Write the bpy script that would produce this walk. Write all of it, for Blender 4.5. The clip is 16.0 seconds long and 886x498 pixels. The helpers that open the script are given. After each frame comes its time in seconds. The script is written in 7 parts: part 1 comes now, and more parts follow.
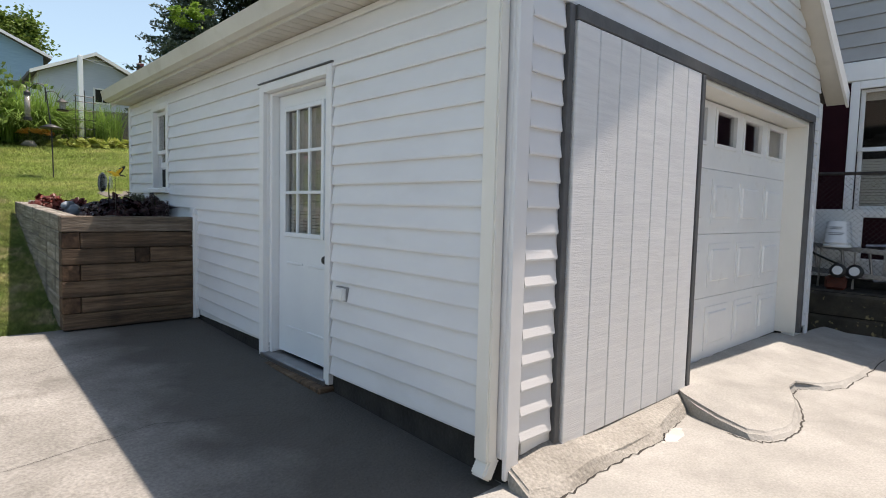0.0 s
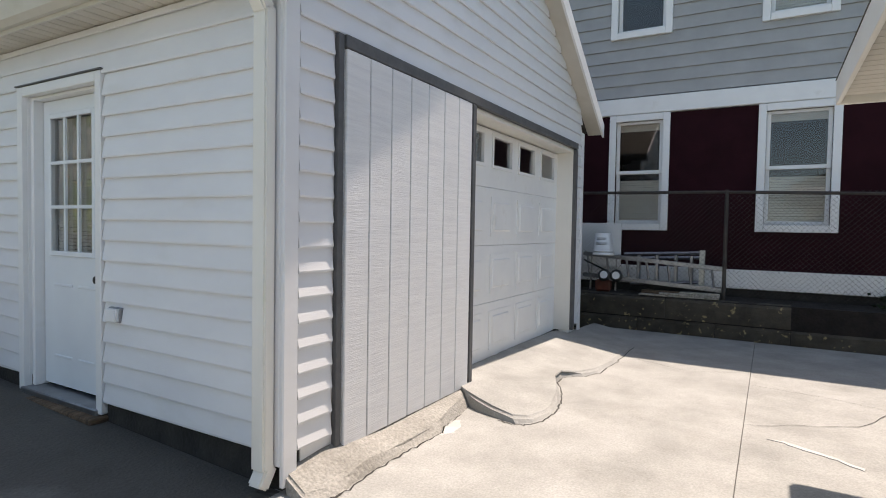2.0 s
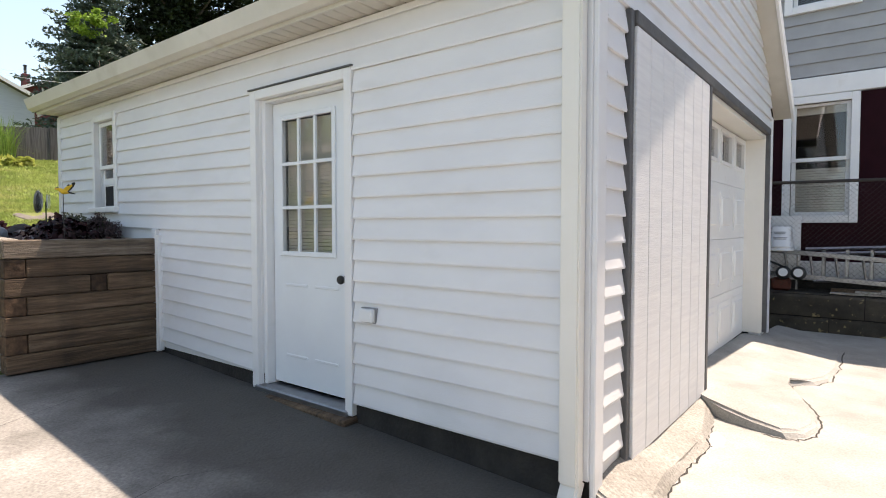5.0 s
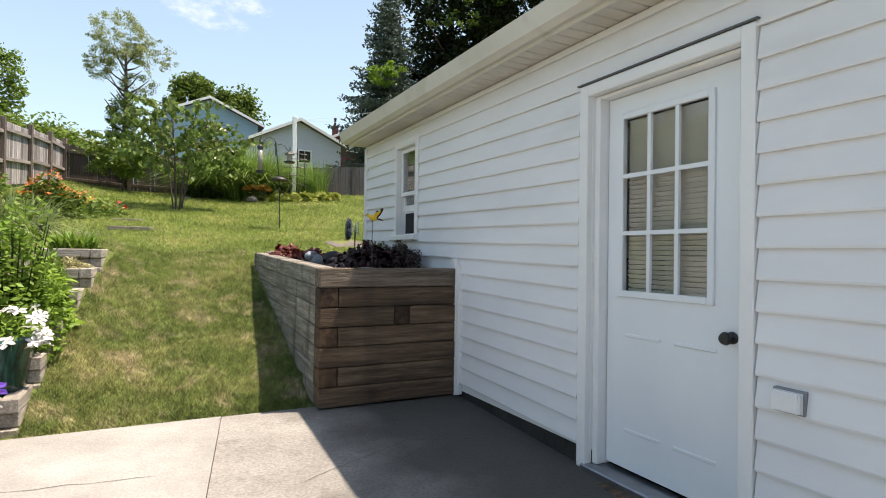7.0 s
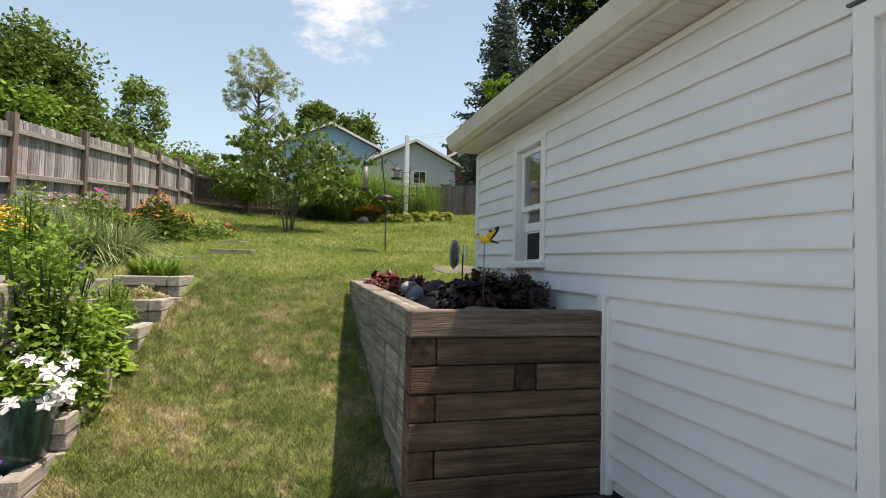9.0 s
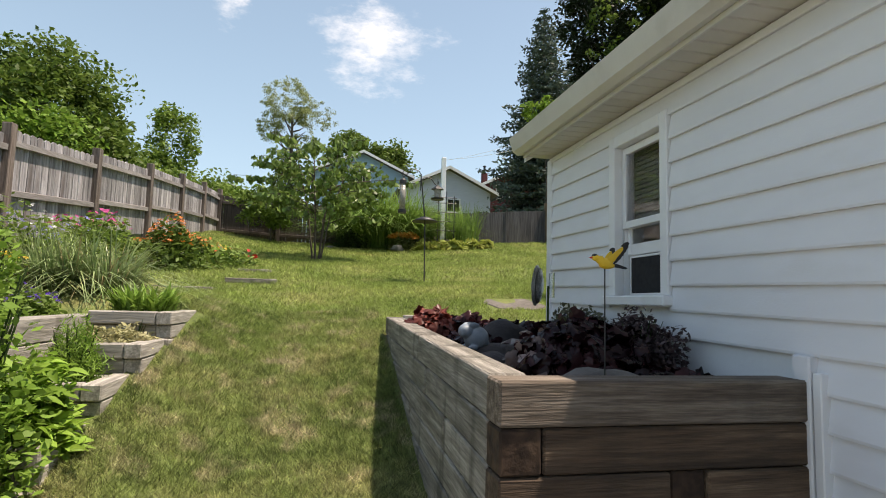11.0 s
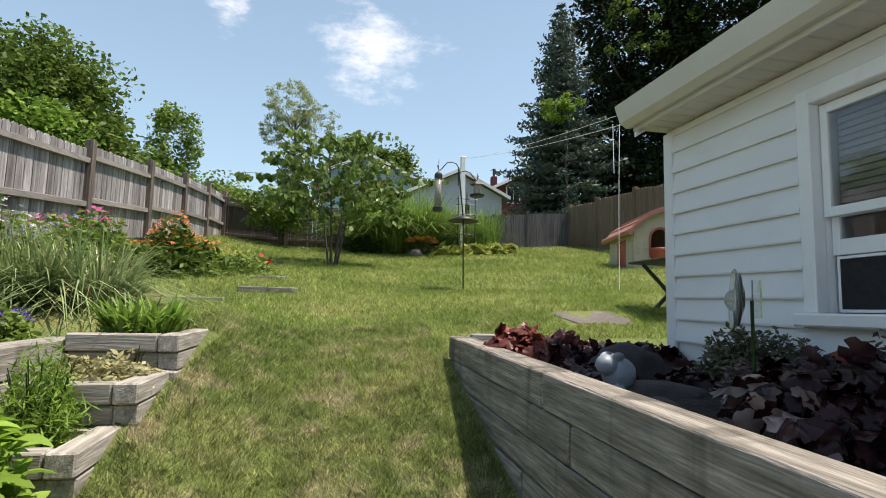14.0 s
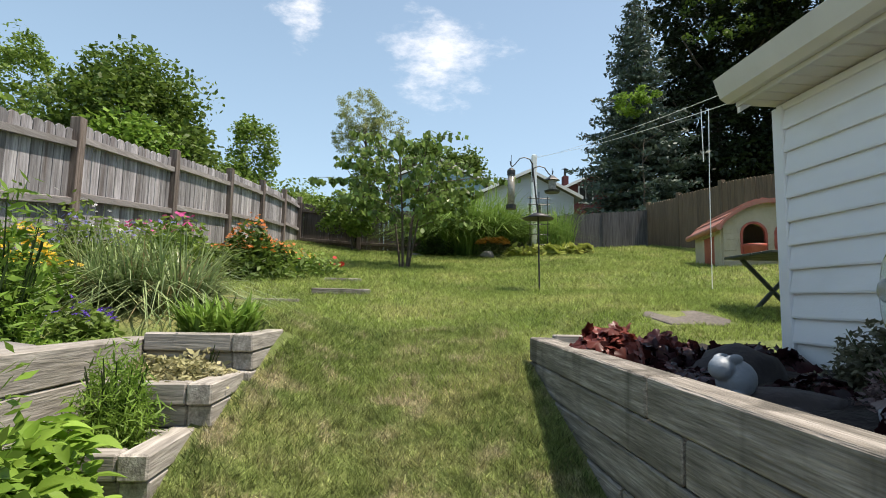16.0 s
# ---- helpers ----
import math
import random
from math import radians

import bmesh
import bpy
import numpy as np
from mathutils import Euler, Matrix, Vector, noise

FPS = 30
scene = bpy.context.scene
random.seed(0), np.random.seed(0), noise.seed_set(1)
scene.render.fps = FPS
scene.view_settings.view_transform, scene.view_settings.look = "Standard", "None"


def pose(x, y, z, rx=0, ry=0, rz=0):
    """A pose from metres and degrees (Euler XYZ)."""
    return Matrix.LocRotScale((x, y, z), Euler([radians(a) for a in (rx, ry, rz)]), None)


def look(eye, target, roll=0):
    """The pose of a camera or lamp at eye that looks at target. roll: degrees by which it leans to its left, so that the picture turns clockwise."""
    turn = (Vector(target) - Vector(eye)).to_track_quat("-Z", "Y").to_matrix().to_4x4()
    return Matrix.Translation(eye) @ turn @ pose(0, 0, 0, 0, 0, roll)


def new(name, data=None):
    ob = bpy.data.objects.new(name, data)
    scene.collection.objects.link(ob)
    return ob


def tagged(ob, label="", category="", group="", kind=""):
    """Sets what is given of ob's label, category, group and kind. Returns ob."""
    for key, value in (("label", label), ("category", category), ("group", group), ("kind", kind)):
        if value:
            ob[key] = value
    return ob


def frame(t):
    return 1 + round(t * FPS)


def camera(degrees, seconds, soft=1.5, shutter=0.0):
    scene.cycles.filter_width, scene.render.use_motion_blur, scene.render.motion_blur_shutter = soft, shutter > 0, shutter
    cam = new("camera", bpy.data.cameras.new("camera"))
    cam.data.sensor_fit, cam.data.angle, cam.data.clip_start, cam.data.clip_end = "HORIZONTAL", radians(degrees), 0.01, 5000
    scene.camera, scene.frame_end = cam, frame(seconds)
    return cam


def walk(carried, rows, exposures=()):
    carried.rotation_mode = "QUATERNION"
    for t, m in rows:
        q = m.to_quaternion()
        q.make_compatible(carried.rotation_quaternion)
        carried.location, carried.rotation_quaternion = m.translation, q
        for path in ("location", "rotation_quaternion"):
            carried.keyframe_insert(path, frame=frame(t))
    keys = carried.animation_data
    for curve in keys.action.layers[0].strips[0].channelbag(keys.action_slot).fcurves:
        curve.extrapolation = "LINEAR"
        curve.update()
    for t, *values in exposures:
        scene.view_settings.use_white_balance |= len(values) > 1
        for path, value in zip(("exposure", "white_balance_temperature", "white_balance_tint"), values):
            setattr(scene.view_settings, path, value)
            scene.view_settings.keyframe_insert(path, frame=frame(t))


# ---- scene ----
cam = camera(76.5, 16.0, soft=1.0)
PATH = [
    (0, (0.456, 0.73, 1.236), (1.819, 2.187, 1.096), 1.4),
    (0.5, (0.515, 0.613, 1.26), (1.997, 1.952, 1.147), 1.0),
    (1, (0.557, 0.496, 1.26), (2.126, 1.732, 1.166), 0.9),
    (1.5, (0.576, 0.411, 1.25), (2.226, 1.538, 1.17), 1.0),
    (2, (0.51, 0.384, 1.234), (2.238, 1.388, 1.162), 1.0),
    (2.5, (0.381, 0.453, 1.218), (2.179, 1.327, 1.147), 1.2),
    (3, (0.249, 0.582, 1.211), (2.074, 1.395, 1.137), 1.3),
    (3.2, (0.182, 0.635, 1.214), (2.009, 1.446, 1.137), 1.3),
    (5.3, (0.086, 1.573, 1.2), (1.548, 2.937, 1.148), 0.2),
    (5.4, (0.101, 1.627, 1.2), (1.52, 3.036, 1.156), 0.3),
    (5.5, (0.124, 1.69, 1.208), (1.505, 3.136, 1.162), 0.3),
    (6, (0.167, 1.98, 1.195), (1.367, 3.58, 1.18), 0.6),
    (6.5, (0.198, 2.255, 1.2), (1.256, 3.953, 1.203), 0.9),
    (7, (0.316, 2.531, 1.209), (1.221, 4.315, 1.23), 0.8),
    (7.3, (0.366, 2.664, 1.218), (1.162, 4.498, 1.251), 1.0),
    (7.5, (0.395, 2.764, 1.223), (1.127, 4.625, 1.262), 0.9),
    (8, (0.48, 3.087, 1.239), (1.114, 4.983, 1.296), 1.2),
    (8.5, (0.618, 3.394, 1.253), (1.203, 5.305, 1.325), 1.2),
    (9, (0.748, 3.683, 1.296), (1.271, 5.611, 1.382), 1.2),
    (9.5, (0.807, 4.004, 1.318), (1.292, 5.941, 1.423), 1.5),
    (9.7, (0.852, 4.123, 1.3), (1.313, 6.065, 1.427), 1.4),
    (12, (0.717, 5.361, 1.355), (1.128, 7.307, 1.558), 1.6),
    (12.5, (0.643, 5.559, 1.358), (1.057, 7.504, 1.569), 1.7),
    (13, (0.562, 5.676, 1.369), (0.975, 7.621, 1.583), 1.7),
    (13.5, (0.525, 5.787, 1.369), (0.938, 7.732, 1.586), 1.5),
    (14, (0.516, 5.931, 1.379), (0.931, 7.875, 1.593), 1.4),
    (14.5, (0.504, 6.042, 1.384), (0.909, 7.989, 1.599), 1.3),
    (15, (0.478, 6.106, 1.374), (0.857, 8.057, 1.594), 1.3),
    (15.5, (0.465, 6.15, 1.366), (0.791, 8.111, 1.588), 1.3),
    (16, (0.509, 6.143, 1.35), (0.679, 8.124, 1.572), 1.2),
]
walk(cam, [(t, look(eye, target, roll)) for t, eye, target, roll in PATH], [(0, 0.58, 7280, 18), (3.0, 0.6, 7330, 18), (4.6, 0.95, 7680, 20), (5.5, 1.12, 7730, 21), (7.0, 0.83, 7640, 18), (8.0, 0.61, 7680, 17), (9.5, 0.57, 7780, 19), (12.0, 0.52, 7400, 16), (16.0, 0.51, 7080, 15)])

# ---- light ----
SUN_R, SUN_K = 0.375, 0.085
sun_dir = Vector((SUN_R, -SUN_K, 1)).normalized()
world = bpy.data.worlds.new("sky")
scene.world = world
world.use_nodes = True
wn = world.node_tree
sky = wn.nodes.new("ShaderNodeTexSky")
sky.sky_type, sky.sun_disc = "NISHITA", False
sky.sun_elevation = math.asin(sun_dir.z)
sky.sun_rotation = math.atan2(sun_dir.x, sun_dir.y)
sky.altitude, sky.air_density, sky.dust_density, sky.ozone_density = 200, 1.0, 1.2, 1.0
geo = wn.nodes.new("ShaderNodeTexCoord")
cloud_mask = None
for aim, size, sc in (((0.065, 0.902, 0.427), 0.115, 11.0), ((-0.16, 0.87, 0.465), 0.06, 13.0)):
    sub = wn.nodes.new("ShaderNodeVectorMath")
    sub.operation = "DISTANCE"
    sub.inputs[1].default_value = aim
    wn.links.new(geo.outputs["Generated"], sub.inputs[0])
    nz = wn.nodes.new("ShaderNodeTexNoise")
    nz.inputs["Scale"].default_value, nz.inputs["Detail"].default_value, nz.inputs["Roughness"].default_value = sc, 8, 0.65
    flat = wn.nodes.new("ShaderNodeVectorMath")
    flat.operation = "MULTIPLY"
    flat.inputs[1].default_value = (1.0, 1.0, 2.2)
    wn.links.new(geo.outputs["Generated"], flat.inputs[0])
    wn.links.new(flat.outputs["Vector"], nz.inputs["Vector"])
    ma = wn.nodes.new("ShaderNodeMath")
    ma.operation = "MULTIPLY_ADD"
    ma.inputs[1].default_value = -1.0 / size
    wn.links.new(sub.outputs["Value"], ma.inputs[0])
    mb = wn.nodes.new("ShaderNodeMath")
    mb.operation = "MULTIPLY"
    mb.inputs[1].default_value = 2.6
    wn.links.new(nz.outputs["Fac"], mb.inputs[0])
    wn.links.new(mb.outputs["Value"], ma.inputs[2])
    mr = wn.nodes.new("ShaderNodeMapRange")
    mr.inputs["From Min"].default_value, mr.inputs["From Max"].default_value, mr.inputs["To Max"].default_value = 0.5, 1.5, 0.6
    mr.interpolation_type = "SMOOTHSTEP"
    wn.links.new(ma.outputs["Value"], mr.inputs["Value"])
    if cloud_mask is None:
        cloud_mask = mr.outputs["Result"]
    else:
        mm = wn.nodes.new("ShaderNodeMath")
        mm.operation = "MAXIMUM"
        wn.links.new(cloud_mask, mm.inputs[0])
        wn.links.new(mr.outputs["Result"], mm.inputs[1])
        cloud_mask = mm.outputs["Value"]
cloud_mix = wn.nodes.new("ShaderNodeMix")
cloud_mix.data_type = "RGBA"
cloud_mix.inputs["B"].default_value = (9.0, 9.2, 9.5, 1)
wn.links.new(cloud_mask, cloud_mix.inputs["Factor"])
# thin summer haze, thickest towards the horizon
sep = wn.nodes.new("ShaderNodeSeparateXYZ")
wn.links.new(geo.outputs["Generated"], sep.inputs[0])
hz = wn.nodes.new("ShaderNodeMapRange")
hz.inputs["From Min"].default_value, hz.inputs["From Max"].default_value = 0.0, 0.9
hz.inputs["To Min"].default_value, hz.inputs["To Max"].default_value = 0.42, 0.06
wn.links.new(sep.outputs["Z"], hz.inputs["Value"])
haze = wn.nodes.new("ShaderNodeMix")
haze.data_type = "RGBA"
haze.inputs["B"].default_value = (4.3, 7.1, 8.9, 1)
wn.links.new(hz.outputs["Result"], haze.inputs["Factor"])
wn.links.new(sky.outputs["Color"], haze.inputs["A"])
wn.links.new(haze.outputs["Result"], cloud_mix.inputs["A"])
wn.links.new(cloud_mix.outputs["Result"], wn.nodes["Background"].inputs["Color"])
wn.nodes["Background"].inputs["Strength"].default_value = 0.118
sun_lamp = bpy.data.lights.new("sun", "SUN")
sun_lamp.energy, sun_lamp.angle, sun_lamp.color = 4.9, radians(0.55), (1.0, 0.95, 0.87)
sun_ob = new("sun", sun_lamp)
sun_ob.matrix_world = look(sun_dir * 60, (0, 0, 0))


# ---- materials ----
def material(name, colors, scale=4.0, detail=6.0, rough=0.7, bump=0.2, bump_scale=None, metal=0.0, stretch=(1, 1, 1), island=0.0, objrand=0.0, coords="Object", spots=None, trans=0.0, fine=None, spec=0.5, bump_dist=0.02, runs=None, wall_shade=None):
    """A procedural surface: a noise ramp over colors, a finer relief, per-island or per-object variation."""
    m = bpy.data.materials.new(name)
    m.use_nodes = True
    nt = m.node_tree
    n, l = nt.nodes, nt.links
    bsdf = n["Principled BSDF"]
    bsdf.inputs["Roughness"].default_value = rough
    bsdf.inputs["Metallic"].default_value = metal
    bsdf.inputs["Specular IOR Level"].default_value = spec
    tex = n.new("ShaderNodeTexCoord")
    mp = n.new("ShaderNodeMapping")
    mp.inputs["Scale"].default_value = stretch
    l.new(tex.outputs[coords], mp.inputs["Vector"])
    vec = mp.outputs["Vector"]
    info = n.new("ShaderNodeObjectInfo")
    if objrand > 0:
        shift = n.new("ShaderNodeVectorMath")
        shift.operation = "MULTIPLY_ADD"
        shift.inputs[1].default_value = (37.0, 53.0, 71.0)
        l.new(info.outputs["Random"], shift.inputs[0])
        l.new(vec, shift.inputs[2])
        vec = shift.outputs["Vector"]
    noise_tex = n.new("ShaderNodeTexNoise")
    noise_tex.inputs["Scale"].default_value = scale
    noise_tex.inputs["Detail"].default_value = detail
    noise_tex.inputs["Roughness"].default_value = 0.6
    l.new(vec, noise_tex.inputs["Vector"])
    ramp = n.new("ShaderNodeValToRGB")
    els = ramp.color_ramp.elements
    while len(els) < len(colors):
        els.new(0.5)
    for i, c in enumerate(colors):
        els[i].position = 0.3 + 0.4 * i / max(1, len(colors) - 1)
        els[i].color = (*c, 1)
    l.new(noise_tex.outputs["Fac"], ramp.inputs["Fac"])
    col = ramp.outputs["Color"]
    if spots:
        sc, lo, hi, c, amount = spots
        nz = n.new("ShaderNodeTexNoise")
        nz.inputs["Scale"].default_value, nz.inputs["Detail"].default_value = sc, 5
        l.new(vec, nz.inputs["Vector"])
        mr = n.new("ShaderNodeMapRange")
        mr.inputs["From Min"].default_value, mr.inputs["From Max"].default_value = lo, hi
        mr.inputs["To Max"].default_value = amount
        l.new(nz.outputs["Fac"], mr.inputs["Value"])
        mix = n.new("ShaderNodeMix")
        mix.data_type = "RGBA"
        mix.inputs["B"].default_value = (*c, 1)
        l.new(mr.outputs["Result"], mix.inputs["Factor"])
        l.new(col, mix.inputs["A"])
        col = mix.outputs["Result"]
    if fine:
        fs, fa = fine
        nf = n.new("ShaderNodeTexNoise")
        nf.inputs["Scale"].default_value, nf.inputs["Detail"].default_value = fs, 3
        l.new(vec, nf.inputs["Vector"])
        mf = n.new("ShaderNodeMapRange")
        mf.inputs["From Min"].default_value, mf.inputs["From Max"].default_value = 0.3, 0.7
        mf.inputs["To Min"].default_value, mf.inputs["To Max"].default_value = 1 - fa, 1 + fa
        l.new(nf.outputs["Fac"], mf.inputs["Value"])
        vm = n.new("ShaderNodeVectorMath")
        vm.operation = "SCALE"
        l.new(col, vm.inputs[0])
        l.new(mf.outputs["Result"], vm.inputs["Scale"])
        col = vm.outputs["Vector"]
    if runs:
        gp = n.new("ShaderNodeNewGeometry")
        gm = n.new("ShaderNodeMapping")
        gm.inputs["Scale"].default_value = (5.0, 5.0, 0.7)
        l.new(gp.outputs["Position"], gm.inputs["Vector"])
        nr = n.new("ShaderNodeTexNoise")
        nr.inputs["Scale"].default_value, nr.inputs["Detail"].default_value = 1.0, 4
        l.new(gm.outputs["Vector"], nr.inputs["Vector"])
        rr = n.new("ShaderNodeMapRange")
        rr.inputs["From Min"].default_value, rr.inputs["From Max"].default_value, rr.inputs["To Max"].default_value = runs[0], runs[1], runs[3]
        l.new(nr.outputs["Fac"], rr.inputs["Value"])
        rm = n.new("ShaderNodeMix")
        rm.data_type = "RGBA"
        rm.inputs["B"].default_value = (*runs[2], 1)
        l.new(rr.outputs["Result"], rm.inputs["Factor"])
        l.new(col, rm.inputs["A"])
        col = rm.outputs["Result"]
    # Darkens towards the garage with a noisy edge: the wall's shade in colour
    if wall_shade:
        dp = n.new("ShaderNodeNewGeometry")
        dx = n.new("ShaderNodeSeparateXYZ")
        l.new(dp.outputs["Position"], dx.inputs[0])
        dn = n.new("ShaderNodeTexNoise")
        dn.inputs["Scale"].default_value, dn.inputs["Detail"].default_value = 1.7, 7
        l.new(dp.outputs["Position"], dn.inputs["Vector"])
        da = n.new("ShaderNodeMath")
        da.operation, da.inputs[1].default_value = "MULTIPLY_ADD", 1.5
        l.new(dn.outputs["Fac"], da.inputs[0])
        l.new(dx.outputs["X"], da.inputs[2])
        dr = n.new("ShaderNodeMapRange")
        dr.inputs["From Min"].default_value, dr.inputs["From Max"].default_value, dr.inputs["To Max"].default_value = wall_shade[0], wall_shade[1], wall_shade[3]
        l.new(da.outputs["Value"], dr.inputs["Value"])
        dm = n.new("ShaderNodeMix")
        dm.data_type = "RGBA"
        dm.inputs["B"].default_value = (*wall_shade[2], 1)
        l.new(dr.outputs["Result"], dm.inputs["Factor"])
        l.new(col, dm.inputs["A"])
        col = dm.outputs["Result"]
    amount = max(island, objrand)
    if amount > 0:
        rnd = info.outputs["Random"]
        if island > 0:
            rnd = n.new("ShaderNodeNewGeometry").outputs["Random Per Island"]
        mr = n.new("ShaderNodeMapRange")
        mr.inputs["To Min"].default_value, mr.inputs["To Max"].default_value = 1 - amount, 1 + amount
        l.new(rnd, mr.inputs["Value"])
        hsv = n.new("ShaderNodeHueSaturation")
        l.new(mr.outputs["Result"], hsv.inputs["Value"])
        l.new(col, hsv.inputs["Color"])
        col = hsv.outputs["Color"]
    l.new(col, bsdf.inputs["Base Color"])
    if bump > 0:
        nb = n.new("ShaderNodeTexNoise")
        nb.inputs["Scale"].default_value = bump_scale or scale * 6
        nb.inputs["Detail"].default_value = 4
        l.new(vec, nb.inputs["Vector"])
        bp = n.new("ShaderNodeBump")
        bp.inputs["Strength"].default_value, bp.inputs["Distance"].default_value = bump, bump_dist
        l.new(nb.outputs["Fac"], bp.inputs["Height"])
        l.new(bp.outputs["Normal"], bsdf.inputs["Normal"])
    if trans > 0:
        tr = n.new("ShaderNodeBsdfTranslucent")
        l.new(col, tr.inputs["Color"])
        mx = n.new("ShaderNodeMixShader")
        mx.inputs["Fac"].default_value = trans
        l.new(bsdf.outputs["BSDF"], mx.inputs[1])
        l.new(tr.outputs["BSDF"], mx.inputs[2])
        l.new(mx.outputs["Shader"], n["Material Output"].inputs["Surface"])
    return m


def glass_material(name, tint=(0.02, 0.025, 0.03), alpha=0.35):
    """Window glass: a mirror-like coat over partial transparency."""
    m = bpy.data.materials.new(name)
    m.use_nodes = True
    n, l = m.node_tree.nodes, m.node_tree.links
    gl = n.new("ShaderNodeBsdfGlossy")
    gl.inputs["Roughness"].default_value = 0.02
    tp = n.new("ShaderNodeBsdfTransparent")
    tp.inputs["Color"].default_value = (alpha, alpha, alpha, 1)
    lw = n.new("ShaderNodeLayerWeight")
    lw.inputs["Blend"].default_value = 0.5
    pw = n.new("ShaderNodeMath")
    pw.operation, pw.inputs[1].default_value = "POWER", 3.0
    l.new(lw.outputs["Facing"], pw.inputs[0])
    fr = n.new("ShaderNodeMath")
    fr.operation, fr.inputs[1].default_value, fr.inputs[2].default_value = "MULTIPLY_ADD", 0.8, 0.055
    l.new(pw.outputs["Value"], fr.inputs[0])
    mx = n.new("ShaderNodeMixShader")
    l.new(fr.outputs["Value"], mx.inputs["Fac"])
    l.new(tp.outputs["BSDF"], mx.inputs[1])
    l.new(gl.outputs["BSDF"], mx.inputs[2])
    l.new(mx.outputs["Shader"], n["Material Output"].inputs["Surface"])
    return m


VINYL = material("white_vinyl", [(0.70, 0.71, 0.735), (0.77, 0.78, 0.795)], 1.3, 4, 0.5, 0.06, 60, spots=(2.2, 0.58, 0.75, (0.62, 0.62, 0.60), 0.35), stretch=(1, 1, 2.5))
WHITE = material("white_paint", [(0.76, 0.77, 0.78), (0.82, 0.83, 0.83)], 3, 4, 0.45, 0.05, 40, spots=(6, 0.62, 0.75, (0.55, 0.54, 0.5), 0.3))
CREAM = material("cream_aluminium", [(0.75, 0.735, 0.68), (0.80, 0.79, 0.745)], 2, 4, 0.45, 0.05, 50)
# Beige darkened so the colour holds the shade under the eaves
SOFFITM = material("shaded_beige_aluminium", [(0.52, 0.495, 0.44), (0.62, 0.595, 0.535)], 2, 5, 0.55, 0.08, 50, spots=(3, 0.55, 0.75, (0.40, 0.375, 0.32), 0.5))
# Gutter and fascia cream, lowered to put their shadowed side into the colour
GUTTERM = material("shaded_cream_gutter", [(0.54, 0.525, 0.475), (0.64, 0.625, 0.575)], 1.5, 5, 0.45, 0.06, 50, spots=(4, 0.58, 0.75, (0.42, 0.40, 0.34), 0.45))
DOORW = material("door_paint", [(0.72, 0.76, 0.80), (0.77, 0.81, 0.84)], 2, 4, 0.4, 0.03, 30)
T111 = material("painted_plywood", [(0.66, 0.67, 0.69), (0.76, 0.77, 0.78)], 3, 6, 0.6, 0.3, 11, stretch=(0.9, 1, 16), objrand=0.02, bump_dist=0.008)
DARKTRIM = material("charcoal_trim", [(0.075, 0.077, 0.082), (0.115, 0.118, 0.123)], 8, 4, 0.55, 0.1, 60)
FOUND = material("dark_foundation", [(0.016, 0.015, 0.014), (0.045, 0.041, 0.037)], 5, 6, 0.9, 0.5, 40)
CONC = material("concrete", [(0.235, 0.234, 0.222), (0.297, 0.295, 0.28), (0.35, 0.347, 0.333)], 2.6, 10, 0.88, 0.3, 70, spots=(3.2, 0.54, 0.72, (0.2, 0.193, 0.172), 0.22), fine=(80, 0.13))
# Stains, plus the garage's shadow painted darker across the slabs beside its wall
CONCM = material("stained_shaded_concrete", [(0.19, 0.184, 0.168), (0.255, 0.247, 0.229), (0.32, 0.312, 0.292)], 1.8, 10, 0.86, 0.4, 55, spots=(4.5, 0.58, 0.72, (0.12, 0.113, 0.1), 0.6), fine=(60, 0.22), wall_shade=(1.7, 2.5, (0.05, 0.046, 0.04), 0.86))
CONC2 = material("worn_concrete", [(0.21, 0.2, 0.18), (0.33, 0.32, 0.295)], 3, 8, 0.9, 0.6, 50, fine=(60, 0.2))
SOIL = material("dark_soil", [(0.007, 0.005, 0.004), (0.021, 0.015, 0.012)], 9, 6, 0.95, 0.9, 30)
TIMBER = material("weathered_timber", [(0.115, 0.104, 0.085), (0.24, 0.22, 0.187), (0.41, 0.382, 0.337)], 3.5, 8, 0.85, 0.5, 14, stretch=(0.6, 9, 9), objrand=0.14, spots=(1.6, 0.58, 0.75, (0.10, 0.09, 0.065), 0.6), fine=(18, 0.3), runs=(0.53, 0.62, (0.045, 0.042, 0.03), 0.62))
TIMBERM = material("half_weathered_timber", [(0.06, 0.043, 0.03), (0.135, 0.104, 0.077), (0.26, 0.215, 0.17)], 3.5, 8, 0.85, 0.5, 14, stretch=(0.6, 9, 9), objrand=0.14, fine=(18, 0.28), runs=(0.55, 0.68, (0.06, 0.048, 0.036), 0.4))
TIMBERB = material("brown_timber", [(0.048, 0.028, 0.016), (0.11, 0.07, 0.042), (0.19, 0.128, 0.082)], 3.5, 8, 0.85, 0.5, 14, stretch=(0.6, 9, 9), objrand=0.28, spots=(1.4, 0.52, 0.66, (0.03, 0.019, 0.012), 0.65), fine=(16, 0.22), runs=(0.54, 0.68, (0.03, 0.022, 0.015), 0.3))
TIMBERD = material("dark_timber_block", [(0.03, 0.016, 0.009), (0.065, 0.036, 0.02), (0.11, 0.066, 0.038)], 6, 8, 0.9, 0.5, 16, objrand=0.3, fine=(24, 0.3))
TIMBERG = material("grey_timber", [(0.19, 0.175, 0.15), (0.31, 0.29, 0.255), (0.42, 0.395, 0.355)], 3.5, 8, 0.85, 0.25, 14, stretch=(0.6, 9, 9), objrand=0.12, spots=(1.8, 0.57, 0.72, (0.18, 0.16, 0.12), 0.6), fine=(9, 0.3), runs=(0.6, 0.72, (0.12, 0.11, 0.085), 0.6))
